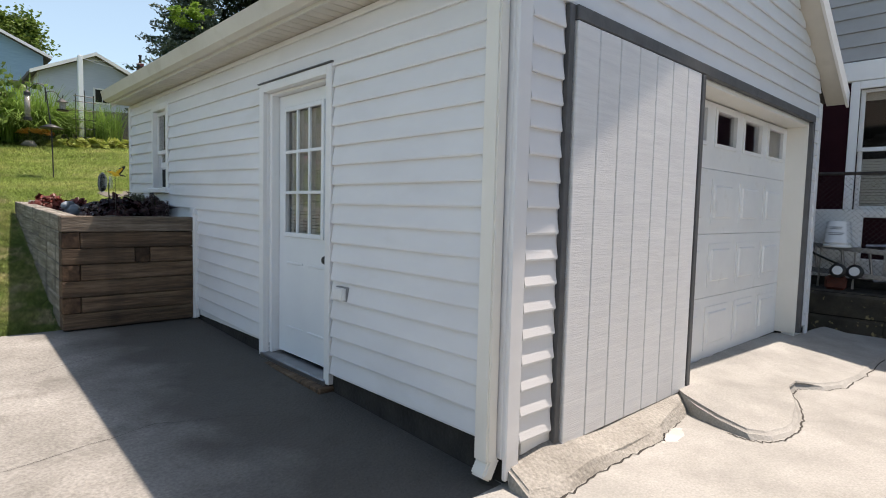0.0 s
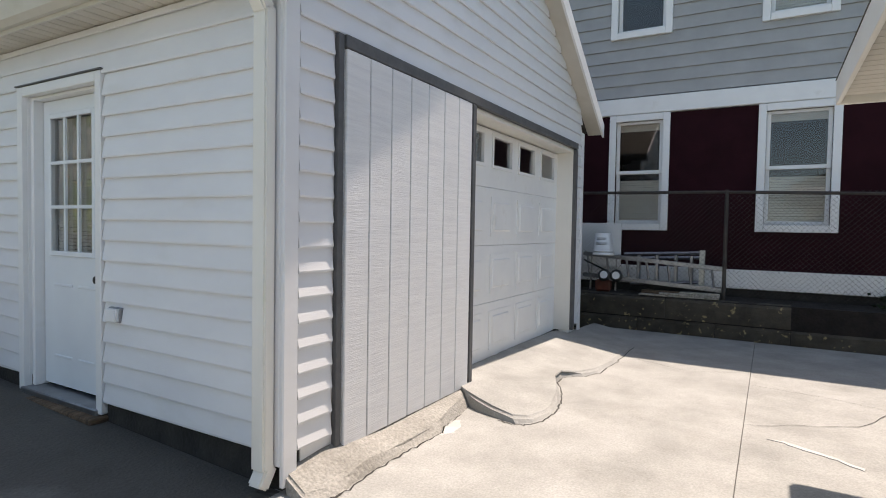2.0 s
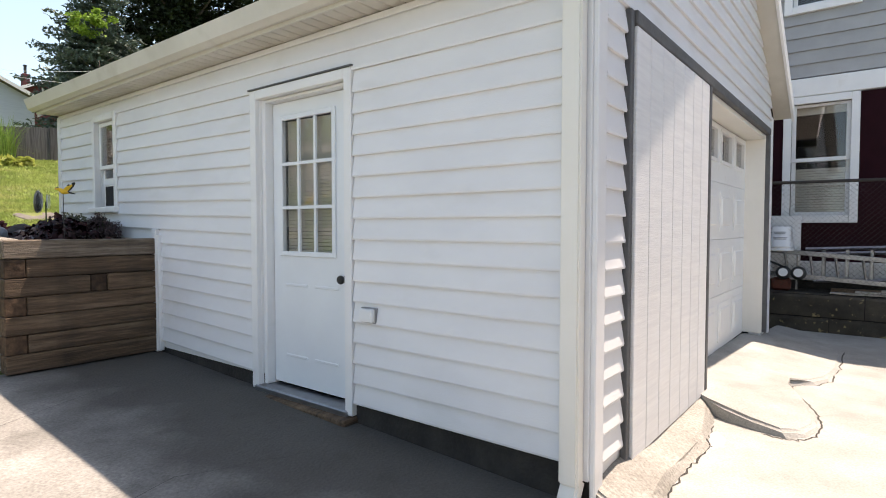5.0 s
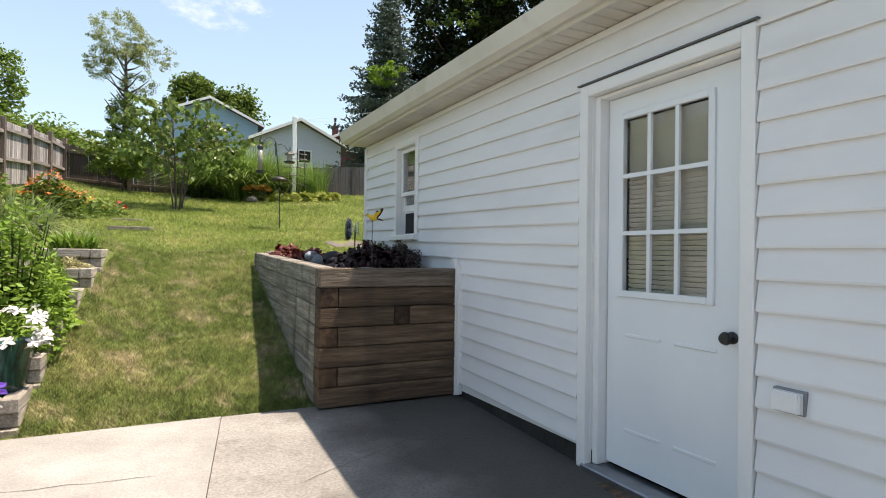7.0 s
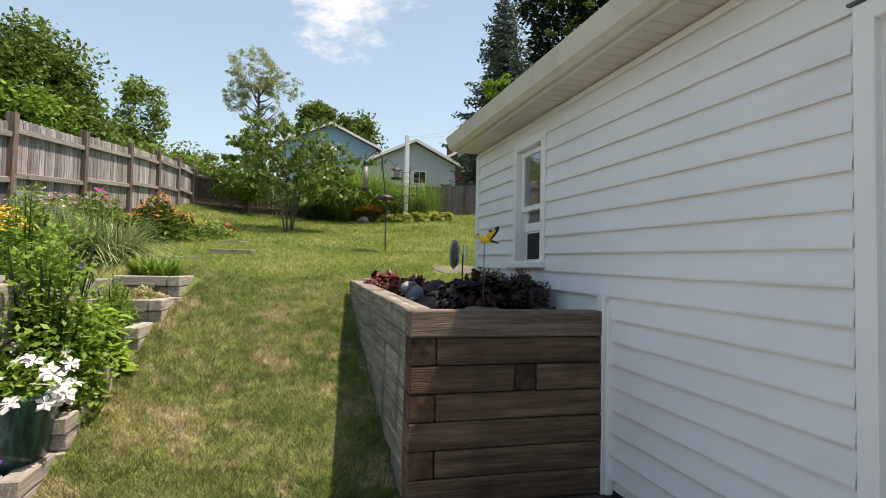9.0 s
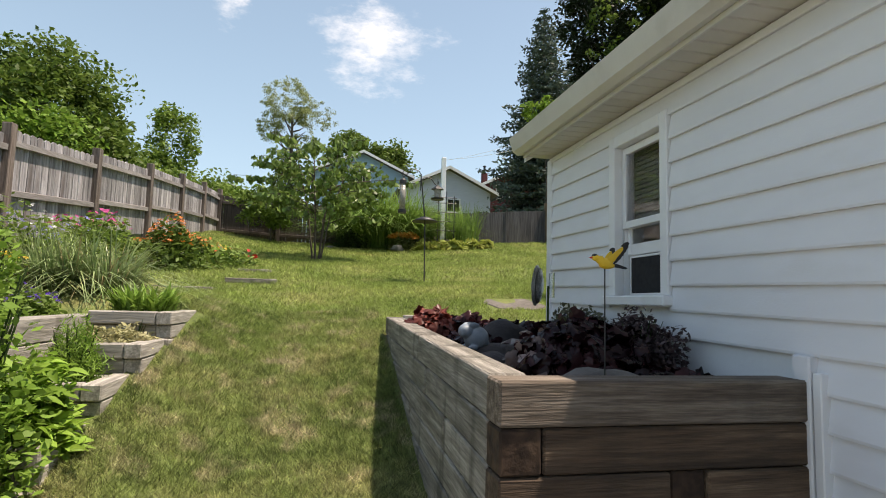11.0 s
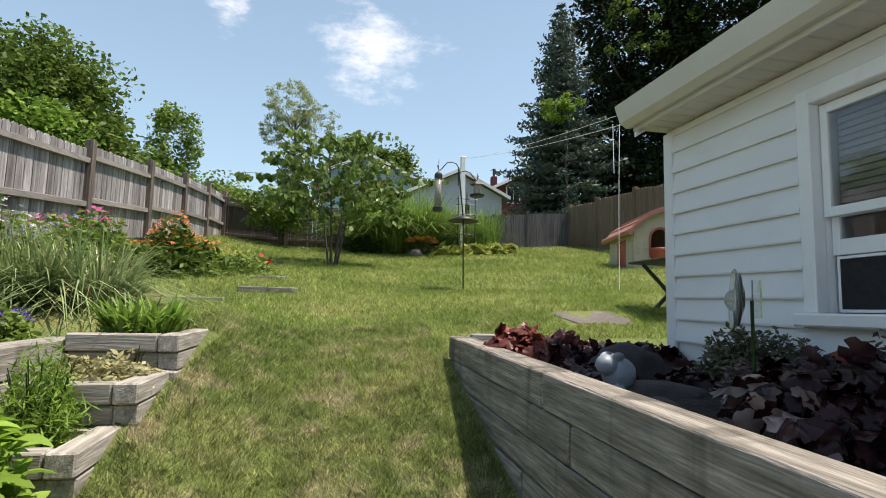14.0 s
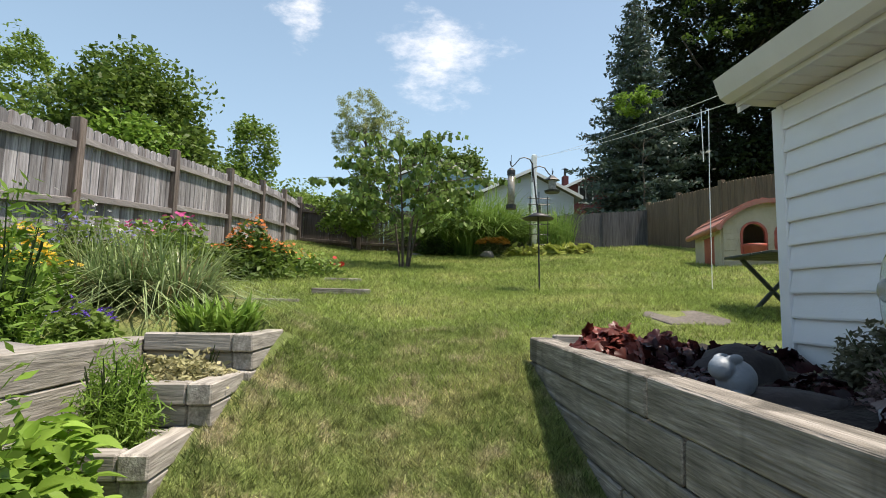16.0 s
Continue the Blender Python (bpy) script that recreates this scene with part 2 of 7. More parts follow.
FENCEW = material("weathered_fence", [(0.15, 0.14, 0.142), (0.28, 0.272, 0.28), (0.45, 0.44, 0.455)], 3, 8, 0.88, 0.4, 20, stretch=(8, 8, 0.5), objrand=0.42, spots=(1.3, 0.55, 0.7, (0.12, 0.08, 0.06), 0.6), fine=(14, 0.3))
FENCEP = material("fence_post_wood", [(0.075, 0.055, 0.045), (0.15, 0.118, 0.10), (0.22, 0.19, 0.17)], 4, 8, 0.88, 0.4, 20, stretch=(9, 9, 0.5), objrand=0.2, fine=(14, 0.3))
# Grey fence wood taken darker; the trees' shade is in this colour
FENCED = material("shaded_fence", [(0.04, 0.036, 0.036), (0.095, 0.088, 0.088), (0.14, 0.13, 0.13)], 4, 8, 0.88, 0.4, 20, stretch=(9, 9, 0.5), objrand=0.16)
FENCER = material("rail_wood", [(0.17, 0.155, 0.148), (0.31, 0.295, 0.285)], 4, 8, 0.88, 0.4, 20, stretch=(9, 0.5, 9), objrand=0.16)
FENCEB = material("brown_fence", [(0.045, 0.035, 0.03), (0.10, 0.08, 0.068)], 4, 8, 0.88, 0.4, 20, stretch=(9, 9, 0.5), objrand=0.2)
FENCET = material("tan_fence", [(0.10, 0.068, 0.042), (0.18, 0.125, 0.08)], 4, 8, 0.88, 0.4, 20, stretch=(9, 9, 0.5), objrand=0.16)
GRASSG = material("lawn", [(0.07, 0.10, 0.022), (0.115, 0.15, 0.034), (0.21, 0.195, 0.075)], 1.1, 7, 0.95, 0.6, 60, spots=(2.6, 0.56, 0.7, (0.24, 0.2, 0.09), 0.5), fine=(90, 0.35))
REDWALL = material("dark_red_siding", [(0.017, 0.003, 0.0055), (0.026, 0.005, 0.009)], 3, 5, 0.85, 0.2, 60, spec=0.15)
GREYWALL = material("grey_clapboard", [(0.31, 0.318, 0.322), (0.385, 0.392, 0.395)], 2, 5, 0.7, 0.15, 60, objrand=0.04)
MOSS = material("mossy_block", [(0.032, 0.028, 0.022), (0.08, 0.069, 0.052)], 4, 8, 0.95, 0.8, 25, objrand=0.08, spots=(13, 0.62, 0.68, (0.34, 0.29, 0.15), 0.7))
RUSTY = material("rusty_wire", [(0.035, 0.03, 0.027), (0.075, 0.066, 0.06)], 6, 4, 0.7, 0.05, 50, metal=0.3)
METALG = material("galvanised_steel", [(0.30, 0.30, 0.30), (0.45, 0.45, 0.45)], 6, 4, 0.4, 0.05, 50, metal=0.9)
ALU = material("aluminium", [(0.24, 0.25, 0.27), (0.36, 0.37, 0.39)], 6, 4, 0.35, 0.05, 50, metal=0.9)
BLACKM = material("black_iron", [(0.012, 0.012, 0.013), (0.03, 0.03, 0.03)], 20, 3, 0.5, 0.1, 60)
BARK = material("bark", [(0.055, 0.042, 0.033), (0.13, 0.105, 0.085)], 7, 7, 0.95, 0.8, 20, stretch=(4, 4, 0.8))
SHINGLE = material("roof_shingles", [(0.06, 0.055, 0.05), (0.12, 0.11, 0.10)], 12, 6, 0.95, 0.6, 40)
GLASS = glass_material("window_glass", alpha=0.9)
# Near-black colour standing for the lack of light indoors
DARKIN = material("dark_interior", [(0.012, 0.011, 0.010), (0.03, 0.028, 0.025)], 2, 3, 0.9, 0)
SHADE = material("roller_blind_cloth", [(0.20, 0.19, 0.165), (0.26, 0.25, 0.22)], 30, 3, 0.8, 0.1, 60, stretch=(1, 1, 6))
BLIND = material("blind_slats", [(0.62, 0.60, 0.52), (0.68, 0.66, 0.58)], 3, 3, 0.6, 0)


# ---- helpers for meshes ----
def quad_box(bm, x0, x1, y0, y1, z0, z1, m=None):
    vs = [bm.verts.new((x, y, z)) for z in (z0, z1) for y in (y0, y1) for x in (x0, x1)]
    if m is not None:
        for v in vs:
            v.co = m @ v.co
    for f in ((0, 2, 3, 1), (4, 5, 7, 6), (0, 1, 5, 4), (1, 3, 7, 5), (3, 2, 6, 7), (2, 0, 4, 6)):
        bm.faces.new([vs[i] for i in f])
    return vs


def box_bm(x0, x1, y0, y1, z0, z1, bevel=0.0, m=None):
    bm = bmesh.new()
    quad_box(bm, x0, x1, y0, y1, z0, z1, m)
    if bevel > 0:
        bmesh.ops.bevel(bm, geom=bm.edges[:], offset=bevel, segments=1, affect="EDGES")
    return bm


def tube_bm(points, radius, sides=8, bm=None, taper=1.0):
    """A round bar along a line of points."""
    bm = bm or bmesh.new()
    pts = [Vector(p) for p in points]
    rings = []
    for i, p in enumerate(pts):
        d = (pts[min(i + 1, len(pts) - 1)] - pts[max(i - 1, 0)]).normalized()
        up = Vector((0, 0, 1)) if abs(d.z) < 0.9 else Vector((1, 0, 0))
        a = d.cross(up).normalized()
        b = d.cross(a).normalized()
        r = radius * (1 + (taper - 1) * i / max(1, len(pts) - 1))
        rings.append([bm.verts.new(p + r * (math.cos(t) * a + math.sin(t) * b)) for t in [2 * math.pi * k / sides for k in range(sides)]])
    for r0, r1 in zip(rings, rings[1:]):
        for k in range(sides):
            bm.faces.new((r0[k], r0[(k + 1) % sides], r1[(k + 1) % sides], r1[k]))
    bm.faces.new(rings[0][::-1])
    bm.faces.new(rings[-1])
    return bm


def lathe_bm(profile, sides=20, centre=(0, 0, 0), bm=None):
    """A turned body: profile of (radius, z)."""
    bm = bm or bmesh.new()
    cx, cy, cz = centre
    rings = [[bm.verts.new((cx + r * math.cos(2 * math.pi * k / sides), cy + r * math.sin(2 * math.pi * k / sides), cz + z)) for k in range(sides)] for r, z in profile]
    for r0, r1 in zip(rings, rings[1:]):
        for k in range(sides):
            bm.faces.new((r0[k], r0[(k + 1) % sides], r1[(k + 1) % sides], r1[k]))
    if profile[0][0] > 1e-4:
        bm.faces.new(rings[0][::-1])
    if profile[-1][0] > 1e-4:
        bm.faces.new(rings[-1])
    return bm


def mesh_of(name, bm, mat, smooth=False):
    bmesh.ops.recalc_face_normals(bm, faces=bm.faces[:])
    me = bpy.data.meshes.new(name)
    bm.to_mesh(me)
    bm.free()
    me.materials.append(mat)
    if smooth:
        me.polygons.foreach_set("use_smooth", [True] * len(me.polygons))
    return me


def part(name, bm, mat, parent=None, label="", smooth=False):
    """One mesh object, under its thing."""
    ob = new(name, mesh_of(name, bm, mat, smooth))
    if parent is not None:
        ob.parent = parent
    if label:
        tagged(ob, label)
    return ob


def thing(name, label, category, loc=(0, 0, 0), group="", kind=""):
    """An empty at the base of a thing made of parts."""
    ob = new(name)
    ob.empty_display_size = 0.1
    ob.location = loc
    return tagged(ob, label, category, group, kind)


def solid(name, bm, mat, label, category="", kind="", group="", smooth=False):
    return tagged(part(name, bm, mat, None, "", smooth), label, category, group, kind)


def piece(name, me, parent, m=None):
    """A piece that shares its mesh with others."""
    ob = new(name, me)
    ob.parent = parent
    if m is not None:
        ob.matrix_basis = m
    return ob


def raw(name, verts, faces, mat, parent=None):
    me = bpy.data.meshes.new(name)
    me.from_pydata(verts, [], faces)
    me.materials.append(mat)
    ob = new(name, me)
    if parent is not None:
        ob.parent = parent
    return ob


# ---- lie of the land ----
KNOTS_Y = [-200, 2.0, 6.6, 6.75, 7.42, 8.06, 8.8, 9.6, 10.5, 12.6, 14.0, 16.2, 20.5, 21.5, 40, 400]
KNOTS_Z = [-0.16, -0.16, 0.03, 0.11, 0.34, 0.53, 0.76, 1.0, 1.2, 1.6, 1.83, 2.1, 2.84, 2.95, 3.2, 3.2]


def slab_z(y):
    return -0.09 + 0.043 * max(0.0, y - 2.45)


def land_z(x, y):
    z = float(np.interp(y, KNOTS_Y, KNOTS_Z))
    ramp = min(1.0, max(0.0, (y - 10.5) / 3.5))
    z += ramp * (0.12 * min(3.0, max(0.0, -0.3 - x)) + 0.07 * min(6.0, max(0.0, x - 2.2)))
    across = min(1.0, max(0.0, (y - 7.0) / 1.2)) * min(1.0, max(0.0, (12.6 - y) / 1.8))
    z += across * (0.13 * min(1.6, max(0.0, x - 0.95)) + 0.05 * min(0.0, max(-1.3, x - 0.95)))
    bank = min(1.0, max(0.0, (y - 6.8) / 1.6)) * min(1.0, max(0.0, (11.6 - y) / 1.4))
    z += bank * 0.42 * min(0.6, max(0.0, 0.32 - x))
    if -0.8 < x < -0.50 + 0.088 * (y - 7.25) and 6.6 < y < 9.95:
        z -= 0.4
    if x < -0.75 and y > 6.9:
        t = min(1.0, (-0.75 - x) / 0.1)
        z = max(z, t * 1.1 + (1 - t) * z)
    if 2.45 < x < 7.6 and 2.3 < y < 9.05:
        z = min(z, -0.16)
    if x > 8.45:
        z = max(z, 0.36)
    return z


def ground():
    xs = np.unique(np.concatenate([np.linspace(-300, -20, 8), np.linspace(-20, -3, 18), np.arange(-3, 9.5, 0.1), np.linspace(9.5, 30, 14), np.linspace(40, 300, 7)]))
    ys = np.unique(np.concatenate([np.linspace(-300, -12, 8), np.linspace(-12, 6, 10), np.arange(6, 12, 0.08), np.arange(12, 23, 0.25), np.linspace(23, 60, 12), np.linspace(80, 400, 7)]))
    bm = bmesh.new()
    grid = [[bm.verts.new((x, y, land_z(x, y) + (0.02 * noise.noise((x * 0.8, y * 0.8, 0)) if y > 7 else 0))) for x in xs] for y in ys]
    for j in range(len(ys) - 1):
        for i in range(len(xs) - 1):
            bm.faces.new((grid[j][i], grid[j][i + 1], grid[j + 1][i + 1], grid[j + 1][i]))
    return solid("ground", bm, GRASSG, "sloping green lawn with sun-dried straw patches", "lawn", "structure", smooth=True)


ground_ob = ground()


# ---- concrete ----
def prism(bm, outline, z0, z1):
    """A solid over an outline; z may be a function of (x, y)."""
    f0 = z0 if callable(z0) else (lambda x, y: z0)
    f1 = z1 if callable(z1) else (lambda x, y: z1)
    lo = [bm.verts.new((x, y, f0(x, y))) for x, y in outline]
    hi = [bm.verts.new((x, y, f1(x, y))) for x, y in outline]
    k = len(outline)
    for i in range(k):
        bm.faces.new((lo[i], lo[(i + 1) % k], hi[(i + 1) % k], hi[i]))
    bm.faces.new(hi)
    bm.faces.new(lo[::-1])


def ragged(outline, amount=0.03, step=0.13, keep=()):
    """The outline with broken, uneven edges."""
    out = []
    for i, (p, q) in enumerate(zip(outline, outline[1:] + outline[:1])):
        n = max(1, int(math.hypot(q[0] - p[0], q[1] - p[1]) / step))
        for j in range(n):
            t = j / n
            x, y = p[0] + (q[0] - p[0]) * t, p[1] + (q[1] - p[1]) * t
            if j and i not in keep:
                x += amount * noise.noise((x * 9, y * 9, 2.0))
                y += amount * noise.noise((x * 9, y * 9, 7.0))
            out.append((x, y))
    return out


pavement = thing("pavement", "worn pale concrete driveway slabs with cracks and joints", "concrete paving", kind="structure")


def slab(outline, lift=0.0, mat=CONC):
    bm = bmesh.new()
    prism(bm, outline, lambda x, y: slab_z(y) - 0.14, lambda x, y: slab_z(y) + lift)
    top = [e for e in bm.edges if all(v.co.z > slab_z(v.co.y) + lift - 0.01 for v in e.verts)]
    bmesh.ops.bevel(bm, geom=top, offset=0.003, segments=1, affect="EDGES")
    return part("concrete_slab", bm, mat, pavement)


G = 0.0015
slab([(-7, 5.2 + G), (0.50 - G, 5.16 + G), (0.72 - G, 6.63), (-7, 6.66)])
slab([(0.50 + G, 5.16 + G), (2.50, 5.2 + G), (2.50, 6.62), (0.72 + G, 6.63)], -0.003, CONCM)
slab([(-7, 2.45 + G), (0.58 - G, 2.45 + G), (0.50 - G, 5.16 - G), (-7, 5.2 - G)], -0.002)
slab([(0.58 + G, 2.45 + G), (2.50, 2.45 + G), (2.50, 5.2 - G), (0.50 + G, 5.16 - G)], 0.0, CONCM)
slab([(-7, 0.5 + G), (0.60 - G, 0.5 + G), (0.58 - G, 2.45 - G), (-7, 2.45 - G)])
slab([(0.60 + G, 0.5 + G), (8.36, 0.5 + G), (8.36, 2.5), (2.50, 2.5), (2.50, 2.45 - G), (0.58 + G, 2.45 - G)])
slab([(-7, -9), (0.62 - G, -9), (0.60 - G, 0.5 - G), (-7, 0.5 - G)], 0.001)
slab([(0.62 + G, -9), (8.36, -9), (8.36, 0.5 - G), (0.60 + G, 0.5 - G)], -0.002)
# cracked raised apron before the overhead door
apron = bmesh.new()
prism(apron, ragged([(4.46, 2.62), (4.24, 2.34), (4.10, 2.05), (4.07, 1.88), (4.16, 1.78), (4.36, 1.73), (4.62, 1.76), (4.86, 1.83), (5.05, 1.90), (5.22, 1.99), (5.42, 2.0), (5.50, 1.93), (5.56, 1.84), (5.78, 1.76), (6.4, 1.73), (7.3, 1.74), (7.75, 1.82), (8.05, 2.0), (8.15, 2.42), (7.3, 2.44), (7.1, 2.62)]), -0.15, lambda x, y: -0.062 + 0.105 * max(0, min(1, (y - 1.75) / 0.7)) - 0.025 * max(0, x - 6.2))
for v in apron.verts:
    if v.co.z < -0.1:
        v.co += Vector((-0.03, -0.05, 0.045))
bmesh.ops.bevel(apron, geom=[e for e in apron.edges if all(v.co.z > -0.09 for v in e.verts)], offset=0.02, segments=3, affect="EDGES")
part("apron_slab", apron, CONC, pavement, "raised broken concrete apron")
kerb = bmesh.new()
prism(kerb, ragged([(2.50, 2.44), (2.47, 2.27), (2.62, 2.22), (2.95, 2.25), (3.3, 2.24), (3.62, 2.22), (3.74, 2.27), (4.1, 2.30), (4.32, 2.36), (4.42, 2.44)]), -0.15, lambda x, y: -0.06 + 0.09 * (y - 2.22) / 0.22 + 0.015 * math.sin(7 * x))
for v in kerb.verts:
    if v.co.z < -0.1:
        v.co += Vector((-0.02, -0.055, 0.045))
bmesh.ops.bevel(kerb, geom=[e for e in kerb.edges if all(v.co.z > -0.09 for v in e.verts)], offset=0.016, segments=3, affect="EDGES")
part("footing_strip", kerb, CONC2, pavement, "rough sloping concrete footing strip")

# ---- garage ----
WX, FY, BY, RX = 2.5, 2.44, 8.84, 7.42
EAVE = 2.45
LAP = 0.127
garage = thing("garage", "white vinyl-sided gabled garage with grey-trimmed doors", "garage", (WX, FY, 0))
garage_inv = Matrix.Translation((-WX, -FY, 0))


def gpart(name, bm, mat, parent=None, label="", smooth=False):
    """A part of the garage in world places, kept in place under the empty."""
    ob = part(name, bm, mat, parent or garage, label, smooth)
    if parent is None:
        ob.matrix_parent_inverse = garage_inv
    return ob


# core walls with openings
def wall_boxes(name, boxes, mat, label=""):
    bm = bmesh.new()
    for b in boxes:
        quad_box(bm, *b)
    return gpart(name, bm, mat, None, label)


T = 0.12
for sw in ((WX, WX + T, FY, 4.06, 0.125, EAVE), (WX, WX + T, 4.06, 4.98, 2.12, EAVE), (WX, WX + T, 4.98, 7.36, 0.125, EAVE), (WX, WX + T, 7.36, 7.86, 0.08, 1.40), (WX, WX + T, 7.36, 7.86, 2.30, EAVE), (WX, WX + T, 7.86, BY, 0.08, EAVE)):
    wall_boxes("side_wall", [sw], WHITE)
for fb in ((WX + 0.004, WX + T, FY + 0.01, 4.03, -0.2, 0.125), (WX + 0.004, WX + T, 5.01, BY, -0.2, 0.125), (WX + T, RX, BY - T, BY, -0.2, 1.2), (RX - T, RX, FY, BY - T, -0.2, 0.08), (WX + 0.01, 4.40, FY + 0.03, FY + T, -0.2, 0.02), (WX + 0.01, WX + T, 6.52, BY - T, 0.125, 1.2)):
    wall_boxes("foundation", [fb], FOUND, "dark concrete foundation")
wall_boxes("back_wall", [(WX + T, RX, BY - T, BY, 1.2, EAVE)], WHITE)
wall_boxes("far_side_wall", [(RX - T, RX, FY + T, BY - T, 0.08, EAVE)], WHITE)
wall_boxes("front_wall", [(WX + T, 4.46, FY, FY + T, 0.02, EAVE), (4.46, 7.08, FY, FY + T, 2.19, EAVE), (7.08, RX, FY, FY + T, 0.0, EAVE)], WHITE)
PEAK_X, PEAK_Z, EL, ER = 4.99, 4.34, 2.285, 7.70
for y0, y1 in ((FY, FY + T), (BY - T, BY)):
    gable = bmesh.new()
    tri = [(WX, EAVE), (RX, EAVE), (RX, EAVE + 0.02), (PEAK_X, PEAK_Z - 0.16), (WX, EAVE + 0.02)]
    lo = [gable.verts.new((x, y0, z)) for x, z in tri]
    hi = [gable.verts.new((x, y1, z)) for x, z in tri]
    gable.faces.new(lo)
    gable.faces.new(hi[::-1])
    for i in range(5):
        gable.faces.new((lo[i], lo[(i + 1) % 5], hi[(i + 1) % 5], hi[i]))
    gpart("gable_wall", gable, WHITE)

# roof
RY0, RY1 = 2.25, 8.85
roof = bmesh.new()
prof = [(EL - 0.06, 2.565), (PEAK_X, PEAK_Z), (ER, 2.56), (ER, 2.48), (PEAK_X, PEAK_Z - 0.10), (EL, 2.49)]
lo = [roof.verts.new((x, RY0, z)) for x, z in prof]
hi = [roof.verts.new((x, RY1, z)) for x, z in prof]
for i in range(6):
    roof.faces.new((lo[i], lo[(i + 1) % 6], hi[(i + 1) % 6], hi[i]))
for ring in (lo, hi):
    roof.faces.new((ring[0], ring[1], ring[4], ring[5]))
    roof.faces.new((ring[1], ring[2], ring[3], ring[4]))
gpart("roof", roof, SHINGLE, None, "dark asphalt shingle roof")
def ribbed(a0, a1, b0, b1, z, along_y=True, pitch=0.1):
    """One ribbed sheet; the ribs repeat along the run b0 to b1."""
    bm = bmesh.new()
    prev = None
    k = 0
    while b0 + k * pitch < b1:
        b = b0 + k * pitch
        for d, dz in ((0.0, 0.0), (0.084, 0.0), (0.088, 0.007), (0.096, 0.007)):
            q = [bm.verts.new((a, b + d, z + dz) if along_y else (b + d, a, z + dz)) for a in (a0, a1)]
            if prev:
                bm.faces.new((prev[0], prev[1], q[1], q[0]))
            prev = q
        k += 1
    top = [bm.verts.new((a, bb, z + 0.03) if along_y else (bb, a, z + 0.03)) for bb in (b0, b1) for a in (a0, a1)]
    bm.faces.new((top[0], top[1], top[3], top[2]))
    return bm


sof = ribbed(EL - 0.002, WX - 0.004, RY0 + 0.02, RY1 - 0.02, 2.462)
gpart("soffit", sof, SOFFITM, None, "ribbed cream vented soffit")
fas = bmesh.new()
quad_box(fas, EL - 0.014, EL - 0.003, RY0, RY1, 2.45, 2.56)
gpart("fascia", fas, GUTTERM)
gut = bmesh.new()
gprof = [(0.0, 0.12), (0.0, 0.0), (-0.035, -0.005), (-0.075, 0.02), (-0.095, 0.075), (-0.11, 0.12), (-0.098, 0.12), (-0.085, 0.078), (-0.066, 0.03), (-0.033, 0.008), (-0.012, 0.012), (-0.012, 0.12)]
lo = [gut.verts.new((EL - 0.015 + x, RY0 - 0.02, 2.475 + z)) for x, z in gprof]
hi = [gut.verts.new((EL - 0.015 + x, RY1 + 0.02, 2.475 + z)) for x, z in gprof]
for i in range(12):
    gut.faces.new((lo[i], lo[(i + 1) % 12], hi[(i + 1) % 12], hi[i]))
gut.faces.new(lo)
gut.faces.new(hi)
gpart("gutter", gut, GUTTERM, None, "cream aluminium gutter")
# rake boards and soffits
for side, xe in ((-1, EL), (1, ER)):
    for y0, y1, nm in ((RY0 - 0.012, RY0 + 0.012, "rake_board"), (RY1 - 0.012, RY1 + 0.012, "rake_board")):
        bm = bmesh.new()
        vs = []
        for y in (y0, y1):
            vs.append([bm.verts.new(p) for p in ((xe, y, 2.42), (PEAK_X, y, PEAK_Z - 0.17), (PEAK_X, y, PEAK_Z + 0.01), (xe, y, 2.58))])
        bm.faces.new(vs[0])
        bm.faces.new(vs[1][::-1])
        for i in range(4):
            bm.faces.new((vs[0][i], vs[0][(i + 1) % 4], vs[1][(i + 1) % 4], vs[1][i]))
        gpart(nm, bm, WHITE)
    bm = bmesh.new()
    vs = [bm.verts.new(p) for p in ((xe, RY0, 2.455), (PEAK_X, RY0, PEAK_Z - 0.135), (PEAK_X, FY, PEAK_Z - 0.135), (xe, FY, 2.455), (xe, RY0, 2.465), (PEAK_X, RY0, PEAK_Z - 0.125), (PEAK_X, FY, PEAK_Z - 0.125), (xe, FY, 2.465))]
    for f in ((0, 1, 2, 3), (4, 5, 6, 7), (0, 1, 5, 4), (1, 2, 6, 5), (2, 3, 7, 6), (3, 0, 4, 7)):
        bm.faces.new([vs[i] for i in f])
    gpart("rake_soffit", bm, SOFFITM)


def lap_mesh(length, height=LAP, along="y"):
    """One lapped board: a slim wedge, proud at its lower edge, facing -x or -y."""
    bm = bmesh.new()
    prof = [(0.0, -0.004), (-0.024, -0.006), (-0.026, 0.004), (-0.005, height), (0.0, height)]
    if along == "y":
        lo = [bm.verts.new((d, 0, z)) for d, z in prof]
        hi = [bm.verts.new((d, length, z)) for d, z in prof]
    else:
        lo = [bm.verts.new((0, d, z)) for d, z in prof]
        hi = [bm.verts.new((length, d, z)) for d, z in prof]
    for i in range(5):
        bm.faces.new((lo[i], lo[(i + 1) % 5], hi[(i + 1) % 5], hi[i]))
    bm.faces.new(lo)
    bm.faces.new(hi)
    return mesh_of("siding_board", bm, VINYL)


lap_cache = {}


def lap(a, b, z, along="y", height=LAP):
    key = (round(b - a, 3), along, round(height, 3))
    if key not in lap_cache:
        lap_cache[key] = lap_mesh(b - a, height, along)
    m = Matrix.Translation((a, FY - 0.002, z))
    ob = piece("siding_board", lap_cache[key], garage, m)
    ob.matrix_parent_inverse = garage_inv


